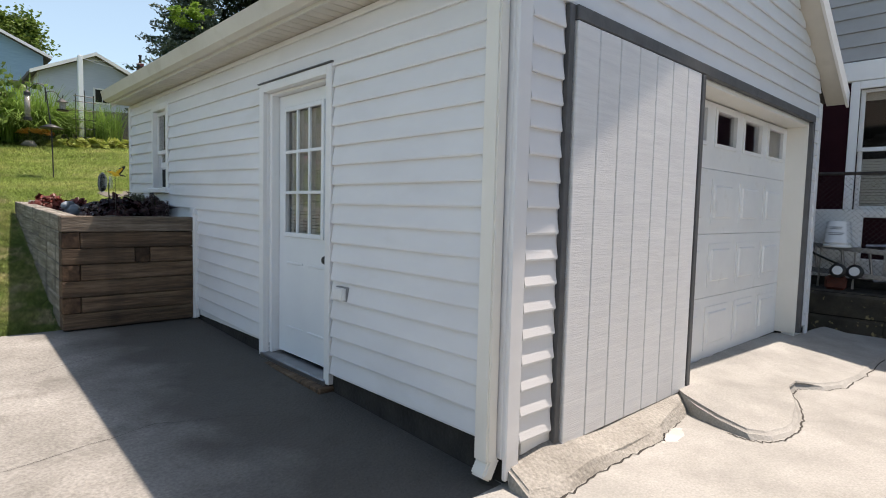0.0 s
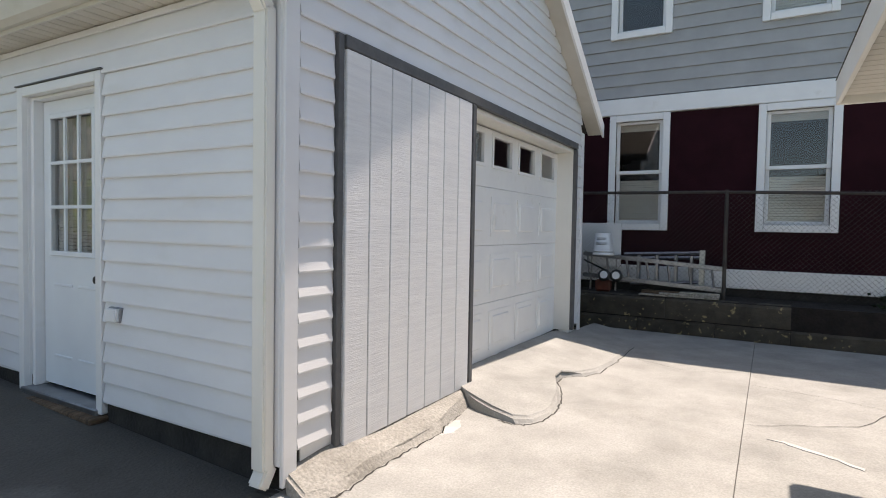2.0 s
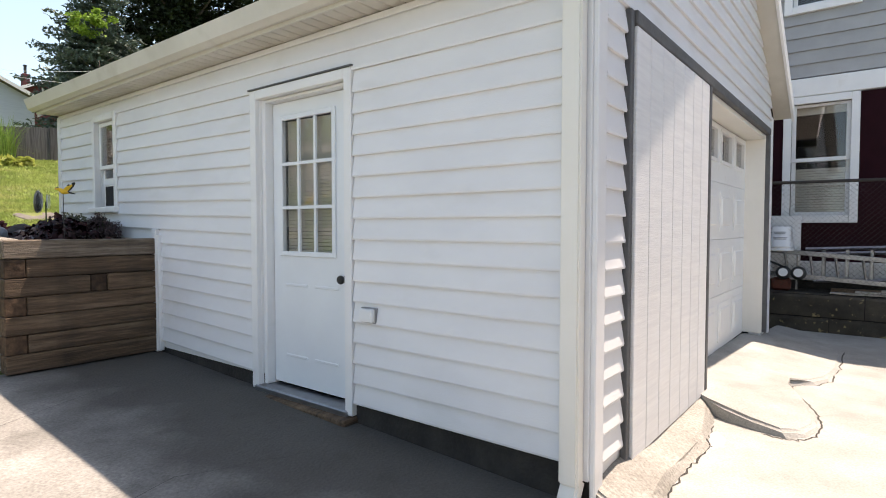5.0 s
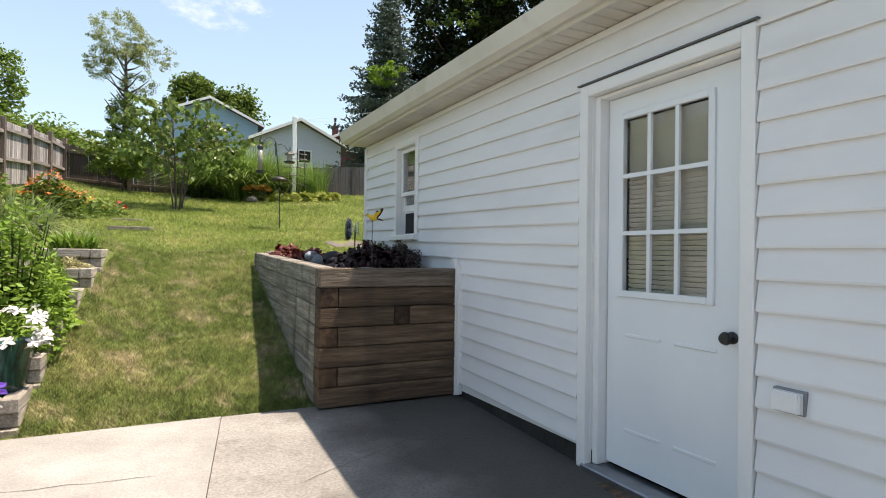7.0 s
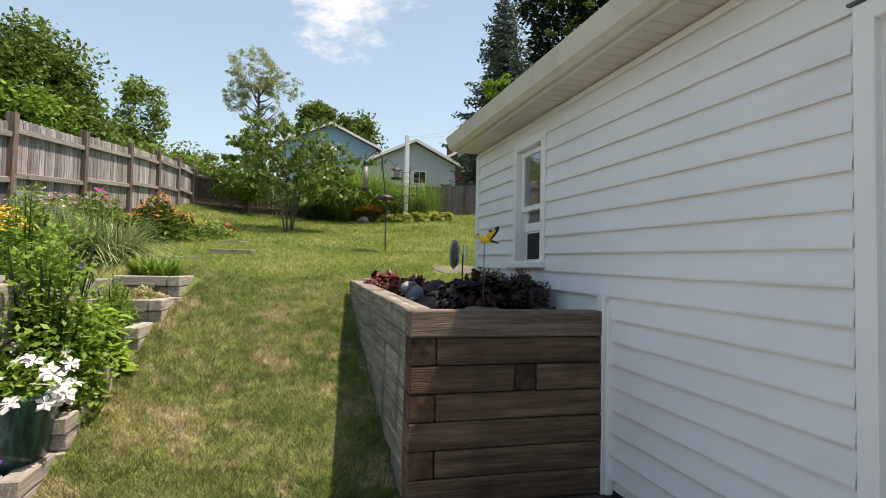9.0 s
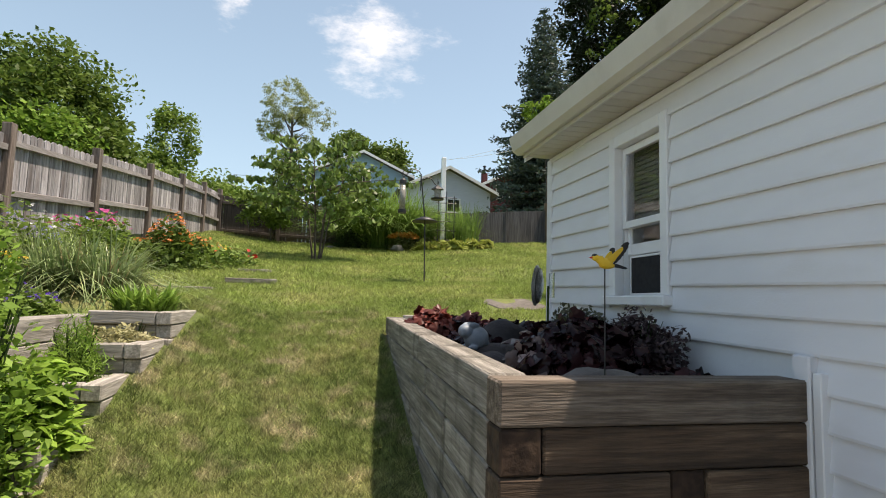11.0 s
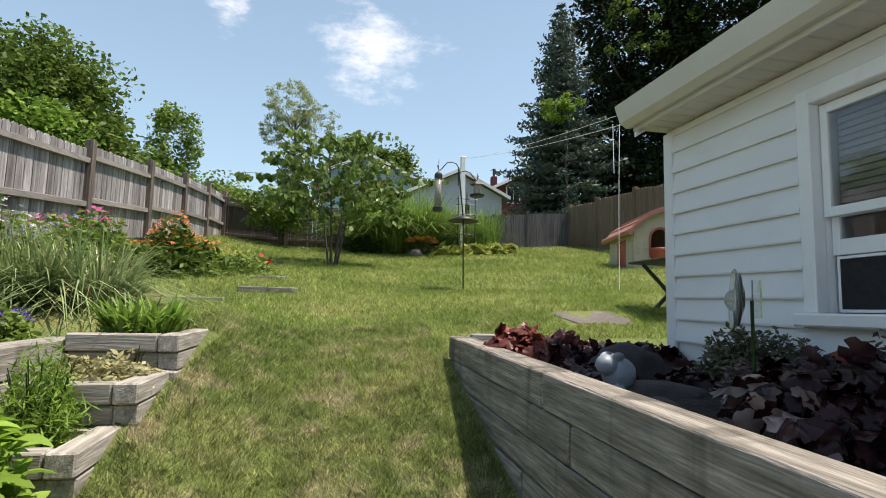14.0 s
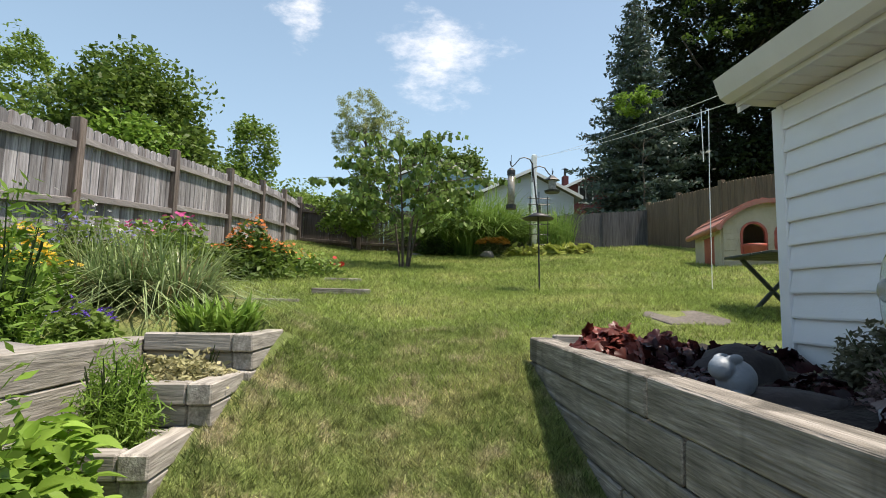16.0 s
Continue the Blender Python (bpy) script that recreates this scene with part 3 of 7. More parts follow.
def row_z(k, y):
    """Lower edge of siding row k; the courses rise a little towards the back."""
    d = max(0.0, y - 4.0)
    return 1.387 + 0.0196 * d + k * (0.128 - 0.00165 * d)


def side_lap(k, a, b, top=2.417):
    """One board of the side wall between a and b, tapered with the courses."""
    bm = bmesh.new()
    ends = []
    for y in (a, b):
        z0, z1 = row_z(k, y), min(row_z(k + 1, y), top)
        f = (z1 - z0) / LAP
        ends.append([bm.verts.new((WX - 0.002 + d, y, z)) for d, z in ((0.0, z0 - 0.004), (-0.024, z0 - 0.006), (-0.026, z0 + 0.004), (-0.026 + 0.021 * f, z1), (0.0, z1))])
    lo, hi = ends
    for i in range(5):
        bm.faces.new((lo[i], lo[(i + 1) % 5], hi[(i + 1) % 5], hi[i]))
    bm.faces.new(lo)
    bm.faces.new(hi)
    gpart("siding_board", bm, VINYL)


for k in range(-10, 8):
    spans = []
    if row_z(k, 4.5) + 0.06 < 2.19:
        spans.append((2.56, 3.985))
        if k < -2:
            spans.append((5.065, 6.50))
        elif row_z(k, 7.6) + 0.05 < 1.345:
            spans.append((5.065, 8.78))
        else:
            spans += [(5.065, 7.315), (7.905, 8.78)]
    elif row_z(k, 7.6) + 0.06 < 2.35:
        spans += [(2.56, 7.315), (7.905, 8.78)]
    else:
        spans.append((2.56, 8.78))
    for a, b in spans:
        if row_z(k, b) < 2.39:
            side_lap(k, a, b)
    z = row_z(k, FY)
    if z < 2.2:
        lap(2.575, 2.83, z, "x", 0.128)
        lap(7.14, 7.36, z, "x", 0.128)
for k in range(40):
    z = 2.285 + k * LAP
    zt = z + LAP * 0.5
    a = max(2.575, EL + (zt - 2.46) / (PEAK_Z - 0.135 - 2.46) * (PEAK_X - EL))
    b = min(7.36, ER - (zt - 2.46) / (PEAK_Z - 0.135 - 2.46) * (ER - PEAK_X))
    if b - a < 0.2:
        break
    lap(a, b, z, "x")
gpart("frieze", box_bm(WX - 0.022, WX - 0.003, 2.56, 8.83, 2.418, 2.455, bevel=0.003), VINYL, None, "slim white trim under the soffit")
# corner posts and trims
for bx in ((WX - 0.03, WX + 0.07, FY - 0.03, FY - 0.003, -0.06, 2.44), (WX - 0.03, WX - 0.003, FY - 0.002, FY + 0.115, 0.04, 2.445), (7.36, RX + 0.03, FY - 0.03, FY - 0.003, 0.0, 2.44), (WX - 0.03, WX - 0.003, 8.78, BY + 0.02, 1.14, 2.445), (WX - 0.05, WX - 0.003, 6.50, 6.575, 0.085, 1.185)):
    gpart("corner_trim", box_bm(*bx, bevel=0.006), VINYL)
ds = bmesh.new()
quad_box(ds, WX - 0.105, WX - 0.035, FY + 0.02, FY + 0.115, 0.03, 2.28)
quad_box(ds, 0, 0.072, 0, 0.09, -0.03, 0.09, Matrix.Translation((WX - 0.115, FY + 0.022, -0.005)) @ Matrix.Rotation(radians(32), 4, "Y"))
quad_box(ds, 0, 0.075, 0, 0.09, 0, 0.30, Matrix.Translation((WX - 0.105, FY + 0.02, 2.24)) @ Matrix.Rotation(radians(-35), 4, "Y"))
bmesh.ops.bevel(ds, geom=ds.edges[:], offset=0.01, segments=2, affect="EDGES")
gpart("downspout", ds, CREAM, None, "white aluminium downspout with an elbow")


def crack(points, width, mat=None, lift=0.0015):
    """A hairline crack or stain edge following the slab."""
    bm = bmesh.new()
    prev = None
    pts = []
    for (xa, ya), (xb, yb) in zip(points, points[1:]):
        for k in range(8):
            t = k / 8
            j = 0.025 * noise.noise((xa + t * 7, ya * 3 + t * 5, 1.0))
            pts.append((xa + (xb - xa) * t + j, ya + (yb - ya) * t + j))
    for i, (x, y) in enumerate(pts):
        w = width * (0.5 + 0.9 * abs(noise.noise((x * 9, y * 9, 4)))) * (0.3 if i in (0, len(pts) - 1) else 1)
        a, b = pts[max(0, i - 1)], pts[min(len(pts) - 1, i + 1)]
        d = Vector((b[0] - a[0], b[1] - a[1], 0)).normalized()
        q = [bm.verts.new((x - d.y * w * s, y + d.x * w * s, slab_z(y) + lift + 0.001)) for s in (-0.5, 0.5)]
        if prev:
            bm.faces.new((prev[0], prev[1], q[1], q[0]))
        prev = q
    part("crack", bm, mat or FOUND, pavement)


crack([(0.35, 4.3), (0.75, 4.9), (0.62, 5.15)], 0.006)
crack([(-1.5, 5.6), (-0.4, 5.85), (0.45, 5.75)], 0.005)
crack([(0.55, 3.9), (1.4, 4.1), (2.2, 3.8)], 0.004)
crack([(0.95, 5.4), (1.7, 5.75), (2.35, 5.55)], 0.004)
crack([(4.9, 0.5), (5.3, -0.2), (6.1, -0.6), (6.4, -1.4)], 0.006)
crack([(4.05, 1.98), (4.03, 1.84), (4.12, 1.73), (4.34, 1.685), (4.6, 1.71), (4.86, 1.785), (5.05, 1.855), (5.22, 1.945), (5.41, 1.955), (5.5, 1.885), (5.56, 1.795), (5.78, 1.715), (6.4, 1.685), (7.3, 1.695)], 0.016)
crack([(2.44, 2.3), (2.44, 2.22), (2.62, 2.175), (2.95, 2.205), (3.3, 2.195), (3.62, 2.175), (3.74, 2.225), (4.06, 2.25)], 0.014)
crack([(6.1, 0.5), (6.0, -0.1), (5.75, -0.7), (5.9, -1.5)], 0.005)
crack([(6.6, 1.6), (6.3, 1.0), (6.6, 0.5)], 0.005)
crack([(-0.6, 3.2), (-0.1, 4.0), (0.2, 4.6)], 0.005)


# side door
def side_door():
    d = thing("side_door", "white half-glazed steel side door with nine panes", "door", (2.58, 4.52, 0.05))
    inv = Matrix.Translation((-2.58, -4.52, -0.05))

    def p(name, bm, mat, label="", parent=None):
        ob = part(name, bm, mat, parent or d, label)
        if parent is None:
            ob.matrix_parent_inverse = inv
        return ob
    bm = bmesh.new()
    Y0, Y1, Z0, Z1 = 4.10, 4.94, 0.07, 2.09
    for b in ((2.585, 2.625, Y0, 4.27, Z0, Z1), (2.585, 2.625, 4.84, Y1, Z0, Z1), (2.585, 2.625, 4.27, 4.84, Z0, 1.02), (2.585, 2.625, 4.27, 4.84, 1.97, Z1)):
        quad_box(bm, *b)
    p("leaf", bm, DOORW)
    for zc in (0.27, 0.78):
        for y0 in (4.24, 4.56):
            bm = bmesh.new()
            for b in ((2.577, 2.586, y0, y0 + 0.24, zc, zc + 0.02),):
                quad_box(bm, *b)
            bmesh.ops.bevel(bm, geom=bm.edges[:], offset=0.004, segments=1, affect="EDGES")
            p("panel_moulding", bm, DOORW)
    fr = bmesh.new()
    for b in ((2.57, 2.586, 4.255, 4.29, 0.995, 1.995), (2.57, 2.586, 4.82, 4.855, 0.995, 1.995), (2.57, 2.586, 4.29, 4.82, 0.995, 1.03), (2.57, 2.586, 4.29, 4.82, 1.96, 1.995)):
        quad_box(fr, *b)
    bmesh.ops.bevel(fr, geom=fr.edges[:], offset=0.004, segments=1, affect="EDGES")
    p("glazing_frame", fr, DOORW)
    mu = bmesh.new()
    for y in (4.467, 4.643):
        quad_box(mu, 2.576, 2.592, y - 0.011, y + 0.011, 1.03, 1.96)
    for z in (1.34, 1.65):
        quad_box(mu, 2.574, 2.591, 4.29, 4.82, z - 0.011, z + 0.011)
    p("muntin", mu, DOORW)
    for j in range(3):
        for i in range(3):
            g = p("pane", box_bm(2.600, 2.604, 4.29 + i * 0.1767 + 0.002, 4.29 + (i + 1) * 0.1767 - 0.002, 1.03 + j * 0.31 + 0.002, 1.03 + (j + 1) * 0.31 - 0.002), GLASS)
            g.visible_shadow = False
    p("knob", lathe_bm([(0.028, 0), (0.028, 0.006), (0.011, 0.012), (0.011, 0.03), (0.024, 0.036), (0.03, 0.05), (0.024, 0.064), (0, 0.067)], 16), BLACKM, "dark bronze door knob").matrix_basis = Matrix.Translation((2.585, 4.165, 0.86)) @ Matrix.Rotation(radians(-90), 4, "Y")
    # blind behind the glass
    bl = thing("window_blind", "cream horizontal slat blind hanging behind the door glass", "blind", (2.632, 4.555, 1.005))
    for k in range(38):
        bm = bmesh.new()
        quad_box(bm, -0.0125, 0.0125, -0.275, 0.275, -0.0008, 0.0008, Matrix.Translation((0, 0, k * 0.0255)) @ Matrix.Rotation(radians(64), 4, "Y"))
        part("slat", bm, BLIND, bl)


side_door()
for nm, bs in (("door_casing", [(WX - 0.035, WX + 0.02, 3.99, 4.055, 0.02, 2.18), (WX - 0.035, WX + 0.02, 4.985, 5.055, 0.02, 2.18), (WX - 0.035, WX + 0.02, 4.055, 4.985, 2.115, 2.18)]), ("door_jamb", [(WX + 0.02, WX + T + 0.01, 4.055, 4.095, 0.05, 2.115), (WX + 0.02, WX + T + 0.01, 4.945, 4.985, 0.05, 2.115), (WX + 0.02, WX + T + 0.01, 4.095, 4.945, 2.095, 2.115)])):
    for b in bs:
        gpart(nm, box_bm(*b, bevel=0.004), WHITE)
gpart("drip_cap", box_bm(WX - 0.045, WX, 3.975, 5.065, 2.182, 2.19), DARKTRIM, None, "dark caulked seam above the casing")
gpart("threshold", box_bm(WX - 0.05, WX + T, 4.03, 5.01, 0.0, 0.05, bevel=0.008), ALU, None, "aluminium threshold")
gpart("sill_board", box_bm(WX - 0.11, WX + 0.06, 3.98, 5.06, -0.05, 0.012, bevel=0.01), TIMBERB, None, "weathered dark sill board")
# outlet cover
oc = bmesh.new()
quad_box(oc, WX - 0.038, WX - 0.004, 3.785, 3.905, 0.625, 0.715)
quad_box(oc, WX - 0.062, WX - 0.034, 3.79, 3.90, 0.632, 0.708)
bmesh.ops.bevel(oc, geom=oc.edges[:], offset=0.006, segments=2, affect="EDGES")
solid("outlet_cover", oc, WHITE, "white weatherproof outlet cover on the siding", "outlet cover")


GASKET = material("grey_rubber", [(0.2, 0.2, 0.21), (0.28, 0.28, 0.29)], 8, 3, 0.7, 0.1)
solid("outlet_gasket", box_bm(WX - 0.034, WX - 0.004, 3.783, 3.907, 0.624, 0.716, bevel=0.003), GASKET, "grey gasket behind the outlet cover", "outlet cover")


# side window, upper sash closed over a raised lower one
SCREENM = material("insect_screen", [(0.012, 0.012, 0.013), (0.022, 0.022, 0.023)], 40, 2, 0.9, 0)


def side_window():
    w = thing("window_1", "white double-hung window with a flat white casing", "window", (WX, 7.61, 1.35), kind="structure")
    inv = Matrix.Translation((-WX, -7.61, -1.35))

    def p(name, bm, mat):
        ob = part(name, bm, mat, w)
        ob.matrix_parent_inverse = inv
        return ob
    for b in ((WX - 0.035, WX + 0.03, 7.32, 7.385, 1.40, 2.34), (WX - 0.035, WX + 0.03, 7.835, 7.90, 1.40, 2.34), (WX - 0.035, WX + 0.03, 7.385, 7.835, 2.27, 2.34)):
        p("window_casing", box_bm(*b, bevel=0.005), WHITE)
    p("window_sill", box_bm(WX - 0.075, WX + 0.05, 7.30, 7.92, 1.345, 1.40, bevel=0.008), WHITE)
    for z0, z1, x in ((1.79, 2.265, WX + 0.015), (1.635, 1.83, WX + 0.05)):
        for b in ((x, x + 0.03, 7.39, 7.425, z0, z1), (x, x + 0.03, 7.795, 7.83, z0, z1), (x, x + 0.03, 7.425, 7.795, z0, z0 + (0.04 if z0 > 1.7 else 0.065)), (x, x + 0.03, 7.425, 7.795, z1 - 0.04, z1)):
            p("sash", box_bm(*b, bevel=0.003), WHITE)
        g = p("pane", box_bm(x + 0.012, x + 0.016, 7.425, 7.795, z0 + 0.04, z1 - 0.04), GLASS)
        g.visible_shadow = False
    x = WX + 0.055
    for b in ((x, x + 0.012, 7.392, 7.404, 1.405, 1.632), (x, x + 0.012, 7.806, 7.818, 1.405, 1.632), (x, x + 0.012, 7.404, 7.806, 1.405, 1.418), (x, x + 0.012, 7.404, 7.806, 1.62, 1.632)):
        p("screen_frame", box_bm(*b, bevel=0.002), WHITE)
    p("insect_screen", box_bm(x + 0.004, x + 0.007, 7.404, 7.806, 1.418, 1.62), SCREENM)
    p("jamb", box_bm(WX + 0.03, WX + 0.1, 7.375, 7.388, 1.40, 2.27), WHITE)
    p("jamb", box_bm(WX + 0.03, WX + 0.1, 7.832, 7.845, 1.40, 2.27), WHITE)
    for k in range(15):
        p("blind_slat", box_bm(WX + 0.084, WX + 0.09, 7.41, 7.81, 1.85 + 0.028 * k, 1.873 + 0.028 * k), SHADE)


side_window()
# dark rooms inside the garage, unlit
solid("garage_floor", box_bm(WX + T, RX - T, FY + T, BY - T, -0.15, 0.0), FOUND, "dark concrete garage floor", "floor", "structure")

# sliding plywood door: seven grooved boards
slide = thing("sliding_door", "white painted grooved plywood sliding door", "garage door", (2.9, FY - 0.03, 0.01))
for i in range(7):
    w = 0.212
    bm = box_bm(0.002, w - 0.006, -0.02, 0.0, 0, 2.19, bevel=0.004)
    piece("board", mesh_of("board", bm, T111) if i == 0 else bpy.data.meshes["board"], slide, Matrix.Translation((i * w, 0, 0)))
part("backing", box_bm(0, 7 * 0.212, 0.001, 0.012, 0, 2.19), T111, slide)
for b in ((2.85, 2.895, FY - 0.036, FY - 0.002, 0.0, 2.275), (4.40, 4.452, FY - 0.052, FY - 0.002, 0.02, 2.20), (7.075, 7.135, FY - 0.05, FY - 0.002, 0.05, 2.20), (2.895, 7.135, FY - 0.052, FY - 0.002, 2.205, 2.275)):
    gpart("frame_trim", box_bm(*b, bevel=0.004), DARKTRIM, None, "charcoal painted door frame board")


# overhead door
def overhead_door():
    d = thing("overhead_door", "white raised-panel sectional garage door with four windows", "garage door", (5.78, 2.62, 0.03))
    inv = Matrix.Translation((-5.78, -2.62, -0.03))

    def p(name, bm, mat):
        ob = part(name, bm, mat, d)
        ob.matrix_parent_inverse = inv
        return ob
    zs = [0.03, 0.56, 1.09, 1.62, 2.15]
    win = [(4.62, 5.04), (5.25, 5.67), (5.87, 6.29), (6.50, 6.92)]
    for s in range(4):
        z0, z1 = zs[s], zs[s + 1] - 0.003
        if s < 3:
            bm = box_bm(4.50, 7.06, 2.62, 2.66, z0, z1, bevel=0.004)
            p("door_section", bm, WHITE)
            for a, b in win:
                bm = bmesh.new()
                quad_box(bm, a, b, 2.600, 2.622, z0 + 0.11, z1 - 0.11)
                bmesh.ops.bevel(bm, geom=[e for e in bm.edges if all(v.co.y < 2.61 for v in e.verts)], offset=0.03, segments=1, affect="EDGES")
                quad_box(bm, a - 0.03, b + 0.03, 2.612, 2.6215, z0 + 0.08, z1 - 0.08)
                p("raised_panel", bm, WHITE)
        else:
            bm = bmesh.new()
            wz0, wz1 = 1.83, 2.09
            quad_box(bm, 4.50, 7.06, 2.62, 2.66, z0, wz0)
            quad_box(bm, 4.50, 7.06, 2.62, 2.66, wz1, z1)
            xs = [4.50] + [v for ab in win for v in ab] + [7.06]
            for i in range(0, len(xs), 2):
                quad_box(bm, xs[i], xs[i + 1], 2.62, 2.66, wz0, wz1)
            p("door_section", bm, WHITE)
            for a, b in win:
                fm = bmesh.new()
                for bb in ((a - 0.03, a, 2.608, 2.62, wz0 - 0.03, wz1 + 0.03), (b, b + 0.03, 2.608, 2.62, wz0 - 0.03, wz1 + 0.03), (a, b, 2.608, 2.62, wz0 - 0.03, wz0), (a, b, 2.608, 2.62, wz1, wz1 + 0.03)):
                    quad_box(fm, *bb)
                p("window_frame", fm, WHITE)
                g = p("pane", box_bm(a, b, 2.636, 2.64, wz0, wz1), GLASS)
    return d


overhead_door()
for b in ((4.455, 4.50, FY - 0.01, 2.66, 0.02, 2.20), (7.06, 7.10, FY - 0.01, 2.66, 0.04, 2.20), (4.50, 7.06, FY - 0.01, 2.66, 2.16, 2.20)):
    gpart("door_jamb", box_bm(*b, bevel=0.004), CREAM)


# ---- planter of stacked timbers ----
def timber(parent, x0, x1, y0, y1, z0, z1, mat, name="timber", slope=0.0):
    """One squared timber; its grain runs along its longer side."""
    cx, cy, cz = (x0 + x1) / 2, (y0 + y1) / 2, (z0 + z1) / 2
    lx, ly, lz = x1 - x0, y1 - y0, z1 - z0
    long_y = ly > lx
    a, b = (ly, lx) if long_y else (lx, ly)
    bm = box_bm(-a / 2, a / 2, -b / 2, b / 2, -lz / 2, lz / 2, bevel=0.007)
    ob = part(name, bm, mat, parent)
    m = Matrix.Translation((cx, cy, cz + slope * (cy - 6.51))) @ Matrix.Rotation(radians(90 if long_y else 0) + random.uniform(-0.003, 0.003), 4, "Z") @ Matrix.Rotation(-math.atan(slope), 4, "Y")
    ob.matrix_basis = parent.matrix_world.inverted() @ m if parent.matrix_world != Matrix() else m
    return ob


planter = thing("raised_planter", "raised garden bed of stacked weathered timbers", "planter")
C = 0.1445
PX0, PX1, PY0, PY1 = 1.35, 2.46, 6.51, 9.58
base = 0.095
for k in range(7):
    z0, z1 = base + k * C, base + (k + 1) * C - 0.005
    j = random.uniform(-0.004, 0.004)
    top = k == 6
    if k % 2 == 0:   # front board runs through to the outer corner
        if k == 4:
            cuts = [(PX0 + j, 1.93), (1.935, 2.06), (2.065, PX1)]
        else:
            cuts = [(PX0 + j, PX1)]
        for i, (a, b) in enumerate(cuts):
            inset = 0.012 if (k == 4 and i == 1) else 0
            timber(planter, a, b, PY0 + j + inset, PY0 + 0.14 + j, z0, z1, TIMBERD if inset else TIMBERM if top else TIMBERB)
        ys = PY0 + 0.146
    else:
        timber(planter, PX0 + 0.146, PX1, PY0 + 0.004 + j, PY0 + 0.14, z0, z1, TIMBERB)
        timber(planter, PX0 + 0.002 + j, PX0 + 0.14, PY0 + 0.004, PY0 + 0.142, z0, z1, TIMBERD)
        ys = PY0 + 0.146
    joint = [7.25, 7.9, 7.0, 8.2, 7.3, 7.75, 7.98][k]
    far = PY1 if k > 3 else 7.0 + k * 0.75
    if joint < far - 0.2:
        timber(planter, PX0 + 0.004 + j, PX0 + 0.14, ys, joint, z0, z1, TIMBER, slope=0.034)
        timber(planter, PX0 + j, PX0 + 0.14, joint + 0.012, far, z0, z1, TIMBER, slope=0.034)
    else:
        timber(planter, PX0 + j, PX0 + 0.14, ys, far, z0, z1, TIMBER, slope=0.034)
timber(planter, PX0 + 0.14, 1.75, PY1 - 0.09, PY1, 1.15, 1.225, TIMBERG)
solid("wall_flashing", box_bm(WX - 0.05, WX - 0.005, 6.455, 6.49, 0.10, 1.13, bevel=0.004), WHITE, "white metal edge strip between planter and siding", "trim", "structure")
sb = bmesh.new()
nx, ny = 14, 36
g = [[sb.verts.new((PX0 + 0.135 + (2.50 - PX0 - 0.135) * i / nx, PY0 + 0.135 + (PY1 + 0.3 - PY0 - 0.135) * k / ny, 0.98 + 0.15 * k / ny + 0.05 * noise.noise((i * 0.5, k * 0.5, 3)) + 0.05 * i / nx)) for i in range(nx + 1)] for k in range(ny + 1)]
for k in range(ny):
    for i in range(nx):
        sb.faces.new((g[k][i], g[k][i + 1], g[k + 1][i + 1], g[k + 1][i]))
solid("planter_soil", sb, SOIL, "dark mulch soil filling the raised bed", "soil", "structure", smooth=True)

# ---- stepped timber terrace ----
terrace = thing("terrace_wall", "stepped garden terraces of grey landscape timbers", "retaining wall")
TC, TB = 0.092, 0.145
# each tier: front face, far end, top, outer face
TIERS = ((9.03, 9.80, 1.22, -0.178), (8.55, 9.15, 1.04, -0.215), (8.12, 8.67, 0.865, -0.272), (7.60, 8.24, 0.68, -0.315), (7.10, 7.72, 0.49, -0.365), (6.70, 7.22, 0.31, -0.41))
for i, (y0, ye, zt, xo) in enumerate(TIERS):
    for k in range(4):
        z1, back = zt - k * TC, 0.03 * (k % 2)
        timber(terrace, xo - 0.10 - 0.003 * k, xo - 0.003 * k, y0 + back, ye + 0.15 * (k % 2), z1 - TC + 0.004, z1, TIMBERG)
        timber(terrace, -0.70, xo - 0.105, y0 + 0.004 + back, y0 + 0.10 + back, z1 - TC + 0.004, z1, TIMBERG)
for k in range(4):
    z1 = 1.19 - k * TB
    timber(terrace, -0.845, -0.705, 5.9 + 0.3 * k, 7.9 - 0.4 * (k % 2), z1 - TB + 0.004, z1, TIMBERG)
    timber(terrace, -0.845, -0.705, 7.905 - 0.4 * (k % 2), 9.26, z1 - TB + 0.004, z1, TIMBERG)
ts = bmesh.new()
for y0, ye, zt, xo in TIERS:
    quad_box(ts, -0.72, xo - 0.09, y0 + 0.08, ye + 0.05, zt - 0.36, zt - 0.06)
solid("terrace_soil", ts, SOIL, "dark soil in the stepped timber beds", "soil", "structure")

